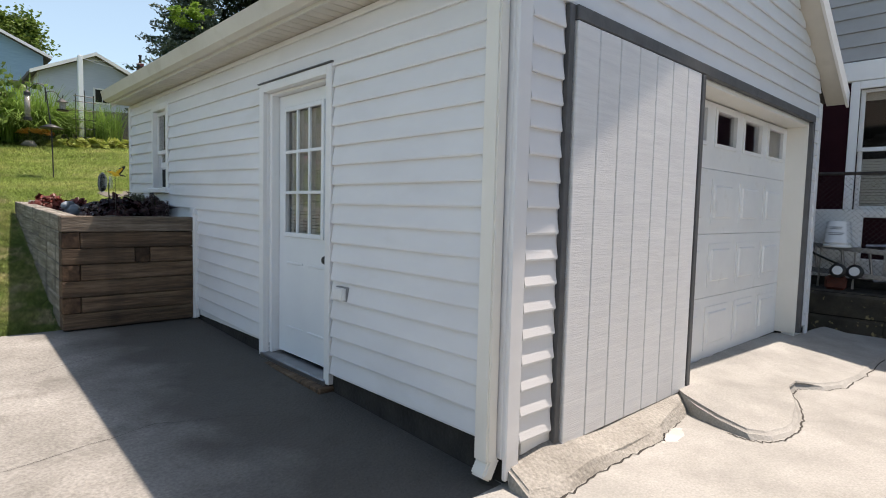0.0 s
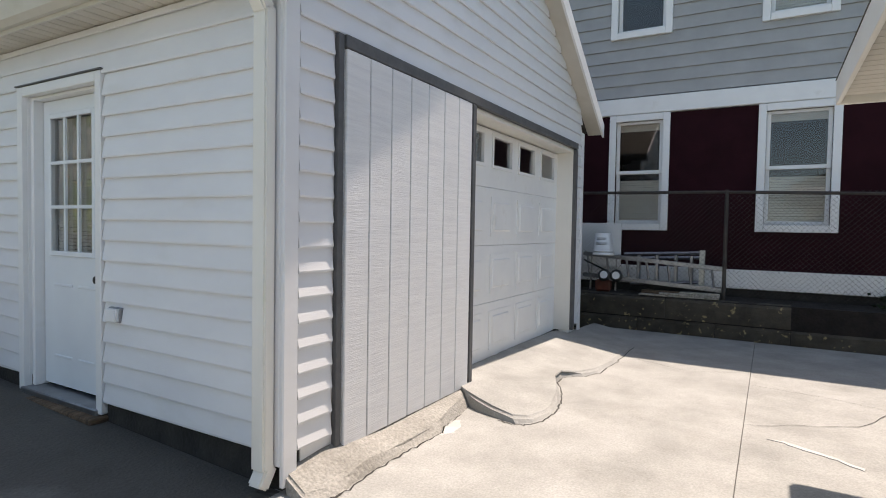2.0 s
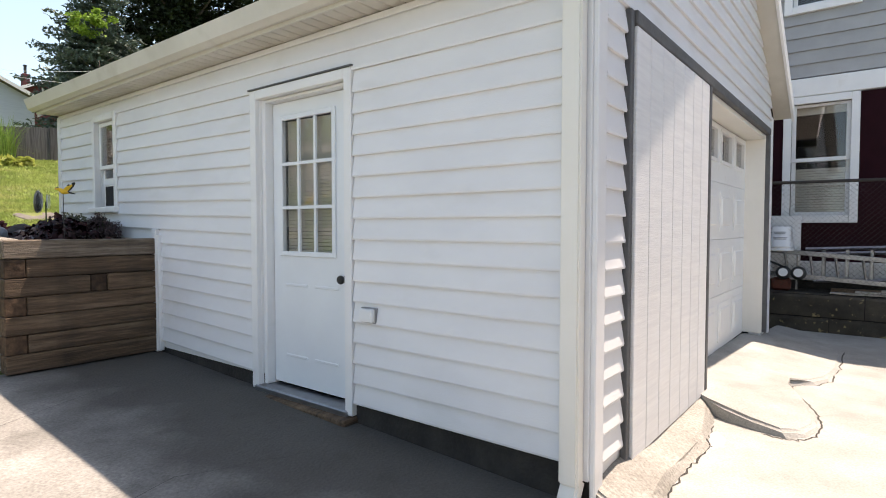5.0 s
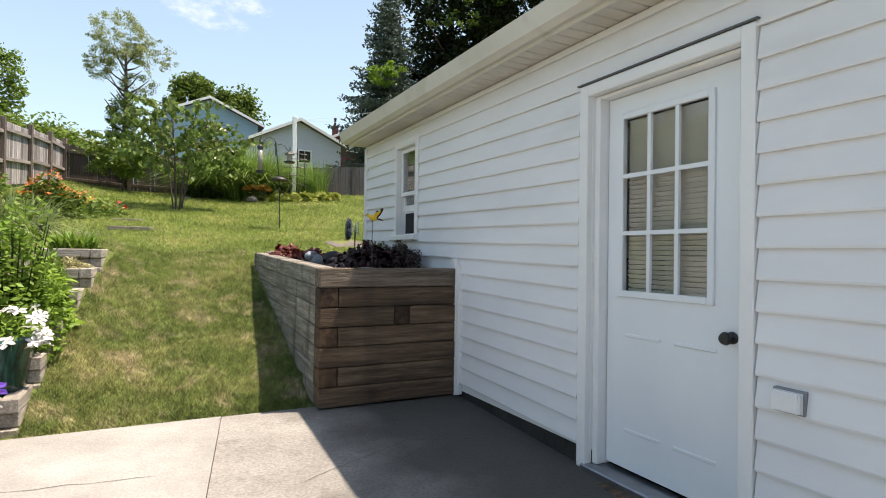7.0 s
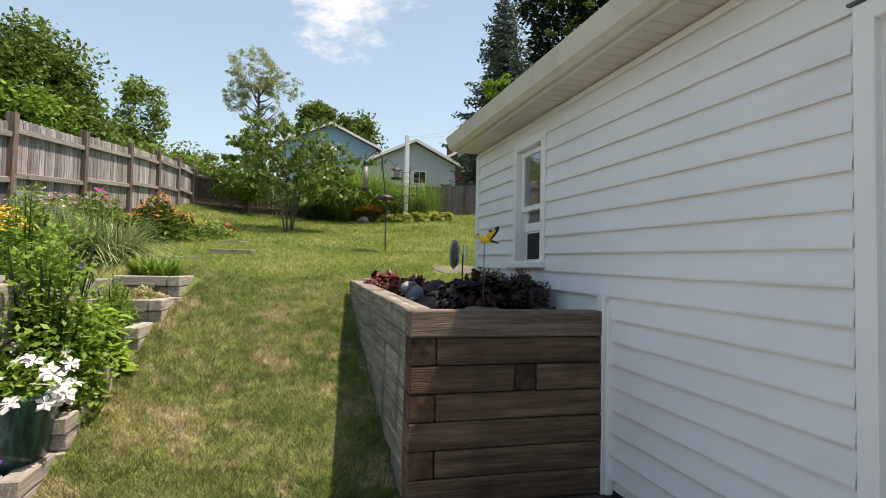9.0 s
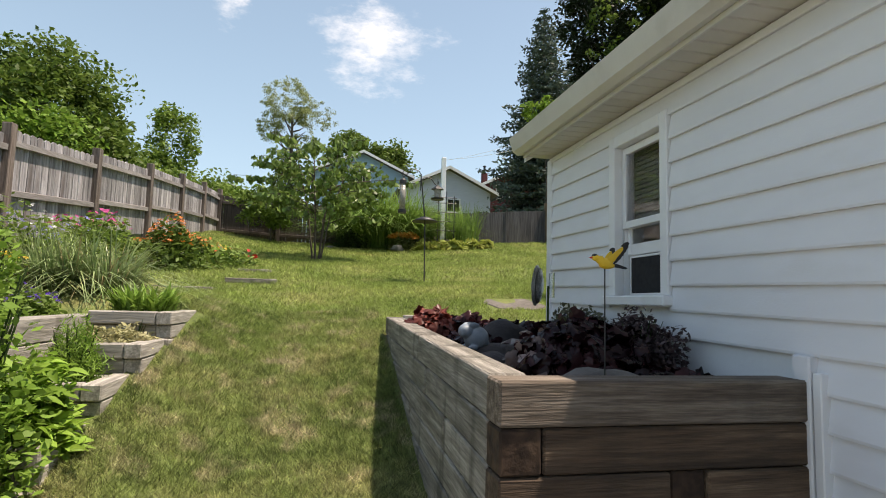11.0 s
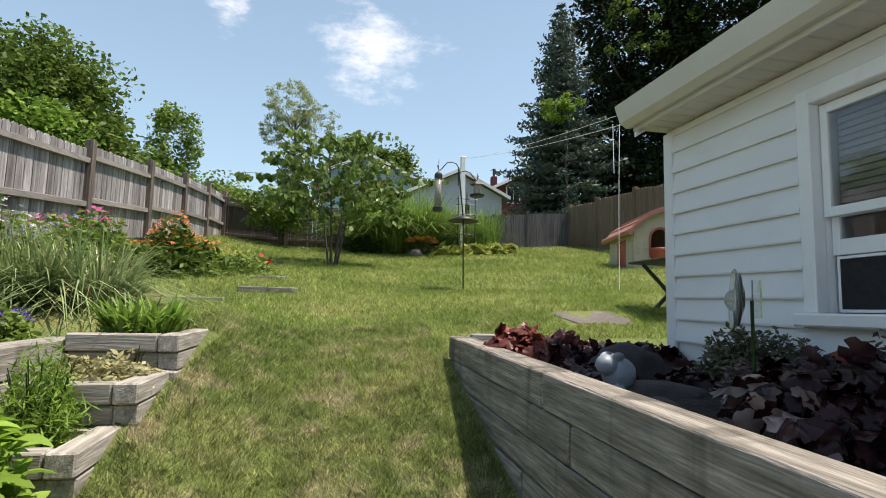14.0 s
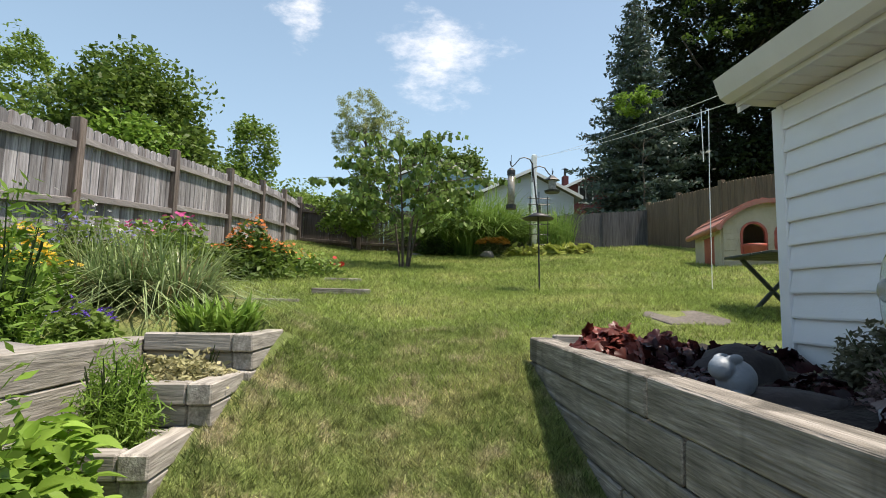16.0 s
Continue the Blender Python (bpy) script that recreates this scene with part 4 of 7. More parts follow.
# ---- board fences ----
def board_fence(name, label, posts, mat, railmat, rails=(0.16, 0.74), face=1, posth=0.06, board=0.105, gap=0.006, droop=0.06):
    """A run of fence panels between posts (x, y, top, base); the rails show on the face side."""
    f = thing(name, label, "fence", kind="structure")
    for i, (x, y, zt, zb) in enumerate(posts):
        x2, y2 = posts[min(i + 1, len(posts) - 1)][:2]
        x1, y1 = posts[max(0, min(i, len(posts) - 2))][:2]
        d = Vector((x2 - x1, y2 - y1, 0)).normalized()
        nrm = Vector((-d.y, d.x, 0)) * face
        post = part("post", box_bm(-0.055, 0.055, -0.055, 0.055, zb - 0.3, zt + posth, bevel=0.006), FENCEP if mat == FENCEW else mat, f)
        post.matrix_basis = Matrix.Translation(Vector((x, y, 0)) + nrm * 0.03) @ Matrix.Rotation(math.atan2(d.y, d.x), 4, "Z")
    for (xa, ya, ta, ba), (xb, yb, tb, bb) in zip(posts, posts[1:]):
        a, b = Vector((xa, ya, 0)), Vector((xb, yb, 0))
        d = b - a
        L, ang = d.length, math.atan2(d.y, d.x)
        nrm = Vector((-d.y, d.x, 0)).normalized() * face
        tb = tb - droop
        nb = max(1, int(L / board))
        for k in range(nb):
            t0 = (k + 0.5) / nb
            q = a + d * t0
            zt = ta + (tb - ta) * t0 + random.uniform(-0.006, 0.006)
            zl = ba + (bb - ba) * t0 + 0.03
            w = L / nb - gap * random.uniform(0.5, 1.8)
            bm = bmesh.new()
            pr = [(-w / 2, zl), (w / 2, zl), (w / 2, zt - 0.03), (w / 4, zt), (-w / 4, zt), (-w / 2, zt - 0.03)]
            lo = [bm.verts.new((x, -0.009, z - zl)) for x, z in pr]
            hi = [bm.verts.new((x, 0.009, z - zl)) for x, z in pr]
            for j in range(6):
                bm.faces.new((lo[j], lo[(j + 1) % 6], hi[(j + 1) % 6], hi[j]))
            bm.faces.new(lo[::-1])
            bm.faces.new(hi)
            ob = part("board", bm, mat, f)
            ob.matrix_basis = Matrix.Translation((q.x, q.y, zl)) @ Matrix.Rotation(ang, 4, "Z") @ Matrix.Rotation(random.uniform(-0.006, 0.006), 4, "Y")
        for r in rails:
            bm = bmesh.new()
            pts = []
            for q, z in ((a + nrm * 0.035, ta - r), (b + nrm * 0.035, tb - r)):
                for off, dz in ((-0.018, -0.04), (0.03, -0.035), (0.03, 0.03), (-0.018, 0.042)):
                    v = q + nrm * off
                    pts.append(bm.verts.new((v.x, v.y, z + dz)))
            for j in range(4):
                bm.faces.new((pts[j], pts[(j + 1) % 4], pts[4 + (j + 1) % 4], pts[4 + j]))
            bm.faces.new(pts[:4][::-1])
            bm.faces.new(pts[4:])
            part("rail", bm, railmat, f)
    return f


board_fence("fence_side", "weathered grey wooden board fence with heavy posts", [(-3.06, 7.85, 2.52, 1.15), (-2.90, 9.9, 2.82, 1.5), (-2.75, 11.97, 3.17, 1.9), (-2.59, 14.03, 3.44, 2.18), (-2.43, 16.06, 3.71, 2.42), (-2.31, 17.93, 3.94, 2.64), (-2.17, 19.5, 4.10, 2.80), (-2.04, 20.9, 4.20, 2.90)], FENCEW, FENCER, face=-1, posth=0.055, board=0.14, gap=0.011)
board_fence("fence_back", "dark brown wooden board fence along the garden's end", [(-2.0, 20.9, 4.10, 2.88), (-0.45, 20.95, 4.02, 2.86), (1.4, 21.0, 4.0, 2.86)], FENCEB, FENCEB, face=-1, posth=0.0, gap=0.0012, droop=0.0, rails=(0.2, 0.95))
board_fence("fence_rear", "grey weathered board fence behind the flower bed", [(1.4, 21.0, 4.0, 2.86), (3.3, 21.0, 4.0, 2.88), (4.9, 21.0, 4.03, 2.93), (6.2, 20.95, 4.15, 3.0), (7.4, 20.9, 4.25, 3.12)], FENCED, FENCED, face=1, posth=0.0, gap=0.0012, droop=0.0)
board_fence("fence_right", "tan wooden board fence beside the tall conifers", [(7.42, 20.9, 4.42, 3.12), (7.56, 19.5, 4.40, 3.0), (7.72, 17.9, 4.36, 2.9), (7.95, 15.9, 4.2, 2.7), (8.2, 13.5, 4.0, 2.5)], FENCET, FENCET, face=1, posth=0.05)


# ---- neighbour's house ----
NX = 9.12
house = thing("neighbour_house", "two-storey house, dark red below and grey clapboard above", "house", (NX, 1.0, 0.36))
hinv = Matrix.Translation((-NX, -1.0, -0.36))


def hpart(name, bm, mat, parent=None, label=""):
    ob = part(name, bm, mat, parent or house, label)
    if parent is None:
        ob.matrix_parent_inverse = hinv
    return ob


HOLES = [(1.76, 2.42, 1.36, 2.86), (-0.26, 0.47, 1.36, 2.86), (-2.3, -1.42, 1.75, 2.86), (1.77, 2.44, 4.17, 5.3), (-0.19, 0.47, 4.13, 5.3)]
HY0, HY1, HTOP = -6.0, 6.5, 5.55


def pierced(bm, y0, y1, z0, z1, x0, x1):
    """A wall strip with the window holes left open."""
    ys = sorted({y0, y1, *[v for h in HOLES for v in h[:2] if y0 < v < y1]})
    zs = sorted({z0, z1, *[v for h in HOLES for v in h[2:] if z0 < v < z1]})
    for ya, yb in zip(ys, ys[1:]):
        for za, zb in zip(zs, zs[1:]):
            yc, zc = (ya + yb) / 2, (za + zb) / 2
            if not any(h[0] < yc < h[1] and h[2] < zc < h[3] for h in HOLES):
                quad_box(bm, x0, x1, ya, yb, za, zb)


bm = bmesh.new()
pierced(bm, HY0, HY1, 0.75, 2.95, NX, NX + 0.2)
bmesh.ops.remove_doubles(bm, verts=bm.verts[:], dist=0.0005)
hpart("lower_wall", bm, REDWALL, None, "dark maroon painted lower wall")
bm = bmesh.new()
pierced(bm, HY0, HY1, 2.95, HTOP, NX + 0.02, NX + 0.2)
bmesh.ops.remove_doubles(bm, verts=bm.verts[:], dist=0.0005)
hpart("upper_wall", bm, GREYWALL)
hpart("house_body", box_bm(NX + 1.6, NX + 8, HY0, HY1, 0.2, HTOP), GREYWALL)
for k in range(13):
    z0 = 3.22 + k * 0.178
    bm = bmesh.new()
    ys = sorted({HY0, HY1, *[v for h in HOLES if h[2] < z0 + 0.178 and h[3] > z0 for v in (h[0] - 0.09, h[1] + 0.09)]})
    for ya, yb in zip(ys[::2], ys[1::2]):
        vs = [bm.verts.new(p) for y in (ya, yb) for p in ((NX + 0.02, y, z0), (NX - 0.014, y, z0), (NX - 0.012, y, z0 + 0.012), (NX + 0.008, y, z0 + 0.177), (NX + 0.02, y, z0 + 0.177))]
        for i in range(5):
            bm.faces.new((vs[i], vs[(i + 1) % 5], vs[5 + (i + 1) % 5], vs[5 + i]))
        bm.faces.new(vs[:5])
        bm.faces.new(vs[5:][::-1])
    hpart("clapboard", bm, GREYWALL)
hpart("belt_board", box_bm(NX - 0.04, NX + 0.01, HY0, HY1, 2.96, 3.2, bevel=0.01), WHITE, None, "white painted belt board")
hpart("base_board", box_bm(NX - 0.03, NX + 0.1, HY0, HY1, 0.49, 0.75, bevel=0.01), WHITE, None, "white painted base board")
hpart("foundation", box_bm(NX + 0.02, NX + 0.3, HY0, HY1, 0.0, 0.49), FOUND)
for y0, y1, z0, z1 in HOLES:
    w = thing("window", "", "")
    w.parent = house
    w.matrix_parent_inverse = hinv

    def wp(name, b, mat, bev=0.006):
        return part(name, box_bm(*b, bevel=bev), mat, w)
    c = 0.095
    wp("casing", (NX - 0.035, NX + 0.02, y0 - c, y0, z0 - c, z1 + c), WHITE)
    wp("casing", (NX - 0.035, NX + 0.02, y1, y1 + c, z0 - c, z1 + c), WHITE)
    wp("casing", (NX - 0.035, NX + 0.02, y0, y1, z1, z1 + c), WHITE)
    wp("sill", (NX - 0.05, NX + 0.02, y0, y1, z0 - c, z0), WHITE)
    zm = z0 + (z1 - z0) * 0.5
    for za, zb, x in ((zm - 0.02, z1, NX + 0.03), (z0, zm + 0.02, NX + 0.065)):
        for b in ((x, x + 0.03, y0, y0 + 0.05, za, zb), (x, x + 0.03, y1 - 0.05, y1, za, zb), (x, x + 0.03, y0 + 0.05, y1 - 0.05, za, za + 0.05), (x, x + 0.03, y0 + 0.05, y1 - 0.05, zb - 0.04, zb)):
            wp("sash", b, WHITE, 0.004)
        p_ = wp("pane", (x + 0.012, x + 0.016, y0 + 0.05, y1 - 0.05, za + 0.05, zb - 0.04), GLASS, 0)
    # One near-black panel paints the unlit inside behind the glass
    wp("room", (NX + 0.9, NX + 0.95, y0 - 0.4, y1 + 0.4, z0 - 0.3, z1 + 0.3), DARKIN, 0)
    for k in range(int((z1 - z0) * (0.0 if z0 > 4.15 else 0.42) / 0.035)):
        wp("blind_slat", (NX + 0.12, NX + 0.15, y0 + 0.02, y1 - 0.02, z0 + 0.05 + k * 0.035, z0 + 0.08 + k * 0.035), BLIND, 0)
    wp("valance", (NX + 0.11, NX + 0.13, y0 + 0.02, y1 - 0.02, z1 - (0.13 if z0 < 4.15 else 0.05), z1), BLIND, 0)
bm = bmesh.new()
prof = [(NX - 0.32, HTOP), (NX + 8.3, HTOP), (NX + 8.3, HTOP + 0.2), (NX + 4, HTOP + 3.2), (NX - 0.32, HTOP + 0.2)]
lo = [bm.verts.new((x, HY0 - 0.3, z)) for x, z in prof]
hi = [bm.verts.new((x, HY1 + 0.3, z)) for x, z in prof]
for i in range(5):
    bm.faces.new((lo[i], lo[(i + 1) % 5], hi[(i + 1) % 5], hi[i]))
bm.faces.new(lo)
bm.faces.new(hi)
hpart("roof", bm, SHINGLE)
solid("side_yard", box_bm(8.39, NX + 0.02, -7, 6, -0.1, 0.372), SOIL, "bare dark soil strip beside the neighbour's house", "soil", "structure")

# low block wall and chain-link fence before that house
bwall = thing("block_wall", "low mossy dark block retaining wall", "retaining wall")
def rough_block(y0, y1, z0, z1, seed):
    """A cast block with worn, uneven faces."""
    bm = bmesh.new()
    n = max(2, int((y1 - y0) / 0.12))
    ring = []
    for i in range(n + 1):
        y = y0 + 0.004 + (y1 - y0 - 0.008) * i / n
        j = [0.012 * noise.noise((y * 5, k * 3.1, seed)) for k in range(6)]
        ring.append([bm.verts.new(p) for p in ((8.37 + j[0], y, z0), (8.36 + j[1], y, z1 - 0.04), (8.385 + j[2], y, z1 - 0.012 + j[3] * 0.5), (8.43, y, z1 + j[4] * 0.7), (8.58, y, z1 + j[5] * 0.7), (8.58, y, z0))])
    for r0, r1 in zip(ring, ring[1:]):
        for k in range(6):
            bm.faces.new((r0[k], r0[(k + 1) % 6], r1[(k + 1) % 6], r1[k]))
    bm.faces.new(ring[0])
    bm.faces.new(ring[-1])
    part("block", bm, MOSS, bwall)


for row, (z0, z1, cuts) in enumerate(((-0.14, 0.095, (-7, -4.6, -2.9, -1.15, 0.13, 0.95, 1.9, 2.75)), (0.10, 0.375, (0.13, 1.55, 2.75)))):
    for i, (ya, yb) in enumerate(zip(cuts, cuts[1:])):
        rough_block(ya, yb, z0, z1, row * 9 + i)
clf = thing("chain_link_fence", "rusty chain-link fence with pipe posts and top rail", "fence")
for y in (3.0, 0.88, -1.6, -4.1):
    part("post", tube_bm([(8.62, y, 0.3), (8.62, y, 1.80)], 0.024, 10), RUSTY, clf)
part("top_rail", tube_bm([(8.62, 3.0, 1.79), (8.62, 0.88, 1.77), (8.62, -1.6, 1.70), (8.62, -5, 1.66)], 0.02, 8), RUSTY, clf)
wire = bmesh.new()
pitch = 0.062
H0, H1 = 0.45, 1.77
n = int((3.0 + 3.0) / pitch)
for i in range(-int((H1 - H0) / pitch), n):
    for s in (1, -1):
        ya = 3.0 - i * pitch
        yb = ya - s * (H1 - H0)
        if s == -1:
            yb = ya + (H1 - H0)
        za, zb = H0, H1
        if max(ya, yb) > 3.9 or min(ya, yb) < -3.4:
            continue
        tube_bm([(8.62 + 0.003 * s, ya, za), (8.62 + 0.003 * s, yb, zb)], 0.0016, 3, wire)
part("mesh_wire", wire, RUSTY, clf)

# ---- eave of the house beside the drive ----
own = thing("house_eave", "cream boxed eave and wall of the adjoining house", "house", (0, -1, 2))
oinv = Matrix.Translation((0, 1, -2))


def opart(name, bm, mat):
    ob = part(name, bm, mat, own)
    ob.matrix_parent_inverse = oinv
    return ob


opart("fascia", box_bm(-6, 4.82, 0.03, 0.055, 2.05, 2.21, bevel=0.004), CREAM)
opart("end_board", box_bm(4.80, 4.825, -2.2, 0.03, 2.05, 2.21, bevel=0.004), CREAM)
so = ribbed(-0.62, 0.03, -3.2, 4.79, 2.10, False)
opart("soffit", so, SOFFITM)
ro = bmesh.new()
lo = [ro.verts.new((-6, y, z)) for y, z in ((0.06, 2.21), (-4, 3.9), (-4, 2.2))]
hi = [ro.verts.new((4.84, y, z)) for y, z in ((0.06, 2.21), (-4, 3.9), (-4, 2.2))]
for i in range(3):
    ro.faces.new((lo[i], lo[(i + 1) % 3], hi[(i + 1) % 3], hi[i]))
ro.faces.new(lo)
ro.faces.new(hi)
opart("roof", ro, SHINGLE)
opart("wall", box_bm(-6, 4.35, -4, -0.62, -0.1, 2.14), CREAM)


# ---- plants: leaves and crowns ----
def leaf_arrays(centres, sizes, normals_up=0.3, aspect=0.5, rng=None, droop=0.0):
    """Pointed leaf quads at the centres, turned at random."""
    n = len(centres)
    d = rng.normal(size=(n, 3))
    d[:, 2] = d[:, 2] * 0.6 - droop
    d /= np.linalg.norm(d, axis=1)[:, None]
    nn = rng.normal(size=(n, 3))
    nn[:, 2] = np.abs(nn[:, 2]) + normals_up
    s = np.cross(d, nn)
    s /= np.linalg.norm(s, axis=1)[:, None] + 1e-9
    L = sizes[:, None]
    c = centres
    verts = np.stack([c - d * L * 0.5, c + s * L * aspect * 0.5, c + d * L * 0.5, c - s * L * aspect * 0.5], 1).reshape(-1, 3)
    return verts


def quads_object(name, verts, mat, parent=None):
    k = len(verts) // 4
    me = bpy.data.meshes.new(name)
    me.vertices.add(len(verts))
    me.vertices.foreach_set("co", np.asarray(verts, np.float32).ravel())
    me.loops.add(4 * k)
    me.loops.foreach_set("vertex_index", np.arange(4 * k, dtype=np.int32))
    me.polygons.add(k)
    me.polygons.foreach_set("loop_start", np.arange(0, 4 * k, 4, dtype=np.int32))
    me.update(calc_edges=True)
    me.materials.append(mat)
    ob = tagged(new(name, me), kind="stuff")
    if parent is not None:
        ob.parent = parent
    return ob


def leafmat(name, a, b, island=0.3, trans=0.35, rough=0.5):
    return material(name, [a, b], 3, 3, rough, 0, island=island, trans=trans, spec=0.22)


LEAF_A = leafmat("leaf_mid_green", (0.105, 0.18, 0.032), (0.2, 0.29, 0.062))
LEAF_B = leafmat("leaf_dark_green", (0.025, 0.055, 0.015), (0.055, 0.095, 0.027))
LEAF_C = leafmat("leaf_bright_green", (0.12, 0.23, 0.03), (0.21, 0.33, 0.06))
LEAF_D = leafmat("leaf_pale_green", (0.13, 0.17, 0.06), (0.2, 0.24, 0.10))
LEAF_S = leafmat("leaf_shade_tree", (0.06, 0.112, 0.02), (0.14, 0.21, 0.042))
LEAF_L = leafmat("locust_leaf", (0.2, 0.25, 0.10), (0.32, 0.36, 0.17))
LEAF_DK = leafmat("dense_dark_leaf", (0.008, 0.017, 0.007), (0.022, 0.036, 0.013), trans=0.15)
LEAF_REED = leafmat("reed_leaf", (0.12, 0.225, 0.042), (0.25, 0.37, 0.09), trans=0.4)
NEEDLEB = leafmat("blue_spruce_needles", (0.045, 0.075, 0.06), (0.115, 0.155, 0.125), trans=0.15)


def clumps_crown(rng, centre, radii, clumps, per, leaf, mat, parent, clump_r=0.35, name="crown", shell=0.55, aspect=0.55, droop=0.0, flat=0.75):
    """A crown of leaf clumps scattered through an uneven ellipsoid."""
    c = np.array(centre)
    u = rng.normal(size=(clumps, 3))
    u /= np.linalg.norm(u, axis=1)[:, None]
    rad = (shell + (1 - shell) * rng.random(clumps)) ** 0.8
    lump = 1 + 0.28 * np.array([noise.noise(Vector(v) * 1.8 + Vector(centre)) for v in u])
    cc = c + u * (rad * lump)[:, None] * np.array(radii)
    cr = clump_r * (0.6 + 0.8 * rng.random(clumps))
    p = rng.normal(size=(clumps, per, 3))
    p *= (0.95 * rng.random((clumps, per, 1)) ** 0.45) / (np.linalg.norm(p, axis=2)[:, :, None] + 1e-9)
    p[:, :, 2] *= flat
    pts = (cc[:, None, :] + p * cr[:, None, None]).reshape(-1, 3)
    sizes = leaf * (0.6 + 0.8 * rng.random(len(pts)))
    return quads_object(name, leaf_arrays(pts, sizes, 0.5, aspect, rng, droop), mat, parent)


def limbs(base, height, radius, rng, spread=0.45, count=7, parent=None, start=0.35, lean=(0, 0), mat=None, name="trunk"):
    """A tapered trunk with side limbs."""
    bm = bmesh.new()
    b = Vector(base)
    top = b + Vector((lean[0], lean[1], height))
    pts = [b.lerp(top, t) + Vector((0.03 * height * noise.noise((t * 3, b.x, b.y)), 0.03 * height * noise.noise((t * 3, b.y, b.x + 5)), 0)) * (1 if t > 0 else 0) for t in (0, 0.2, 0.4, 0.6, 0.8, 1)]
    tube_bm(pts, radius, 8, bm, 0.2)
    for i in range(count):
        t = start + (0.95 - start) * i / max(1, count - 1)
        q = b.lerp(top, t)
        a = i * 2.4 + rng.random()
        ln = height * spread * (1.1 - 0.6 * t) * (0.7 + 0.5 * rng.random())
        e = q + Vector((math.cos(a), math.sin(a), 0.55 + 0.5 * rng.random())) * ln * 0.8
        mid = q.lerp(e, 0.5) + Vector((0, 0, -0.06 * ln))
        tube_bm([q, mid, e], radius * (0.5 - 0.3 * t), 5, bm, 0.25)
    return part(name, bm, mat or BARK, parent, "", True)


def tree(name, label, x, y, height, trunk_r, crowns, seed, group="", limb=7, start=0.35, base=None, spread=0.45):
    """crowns: rows of (centre, radii, clumps, per, leaf, clump_r, material)."""
    rng = np.random.default_rng(seed)
    z = land_z(x, y) if base is None else base
    t = thing(name, label, "tree", group=group)
    limbs((x, y, z - 0.1), height * 0.8, trunk_r, rng, parent=t, count=limb, start=start, spread=spread)
    for (c, r, n, per, leaf, cr, mat) in crowns:
        clumps_crown(rng, c, r, n, per, leaf, mat, t, cr)
    return t


def conifer(label, x, y, base, height, radius, seed, mat, whorls=30):
    """A spruce: whorls of drooping branches with side sprays of short needle tufts."""
    rng = np.random.default_rng(seed)
    t = thing("spruce_tree", label, "tree", group="conifers behind the garage")
    part("trunk", tube_bm([(x, y, base - 0.2), (x, y, base + height * 0.97)], 0.016 * height, 8, None, 0.15), BARK, t)
    wood, pts = bmesh.new(), []
    for w in range(whorls):
        f = w / (whorls - 1)
        z = base + height * (0.06 + 0.93 * f)
        R = radius * (1 - f) ** 0.85 * (0.8 + 0.4 * rng.random()) + 0.08
        for k in range(7):
            a = 2 * math.pi * k / 7 + w * 0.9 + rng.normal() * 0.2
            Rk = R * (0.65 + 0.55 * rng.random())
            d, sd = np.array([math.cos(a), math.sin(a), 0.0]), np.array([-math.sin(a), math.cos(a), 0.0])
            drop = lambda u: -0.30 * Rk * u + 0.24 * Rk * u * u
            tube_bm([(x + d[0] * Rk * u, y + d[1] * Rk * u, z + drop(u)) for u in (0.0, 0.5, 0.97)], 0.012 + 0.008 * Rk, 4, wood, 0.3)
            for u in np.arange(0.12, 1.0, max(0.06, 0.13 / Rk)):
                L = (0.14 + 0.34 * Rk * (1.02 - u)) * (0.7 + 0.5 * rng.random())
                for s in (-1, 1):
                    n = max(3, int(L / 0.055))
                    v = np.linspace(0, 1, n)[:, None]
                    p = np.array([x, y, z + drop(u)]) + d * (u * Rk) + (sd * s + d * 0.55) * (v * L) + np.array([0, 0, -0.10]) * v * L
                    pts.append(p + rng.normal(size=p.shape) * np.array([0.03, 0.03, 0.035]))
    tagged(part("branch", wood, BARK, t), kind="stuff")
    pts = np.concatenate(pts)
    quads_object("foliage", leaf_arrays(pts, 0.12 + 0.13 * rng.random(len(pts)), 0.3, 0.4, rng, 0.25), mat, t)
    return t


# tall trees
tree("shade_tree", "large leafy green tree behind the side fence", -5.6, 19.0, 4.2, 0.2, [((-5.5, 19.0, 4.85), (1.6, 1.9, 1.9), 300, 110, 0.13, 0.58, LEAF_S), ((-4.35, 18.6, 3.95), (0.9, 1.6, 1.0), 140, 95, 0.13, 0.48, LEAF_S), ((-4.8, 17.4, 4.2), (0.9, 1.0, 0.8), 50, 80, 0.13, 0.42, LEAF_C), ((-4.1, 20.8, 4.0), (0.8, 1.4, 0.7), 100, 80, 0.13, 0.45, LEAF_A)], 1)
tree("poplar_tree", "thin airy green tree far behind the side fence", -11.8, 25.0, 6.5, 0.16, [((-11.9, 25.0, 8.4), (1.1, 1.2, 1.9), 60, 70, 0.15, 0.5, LEAF_A), ((-11.5, 25.0, 6.2), (1.3, 1.2, 1.3), 50, 70, 0.15, 0.5, LEAF_A)], 6, base=3.0, limb=12)
tree("shade_tree", "large leafy green tree behind the side fence", -9.8, 15.5, 6.0, 0.22, [((-9.6, 15.5, 4.0), (1.8, 2.2, 1.6), 180, 65, 0.2, 0.7, LEAF_A), ((-6.2, 13.8, 3.4), (1.3, 2.4, 1.0), 140, 60, 0.17, 0.5, LEAF_A)], 5)
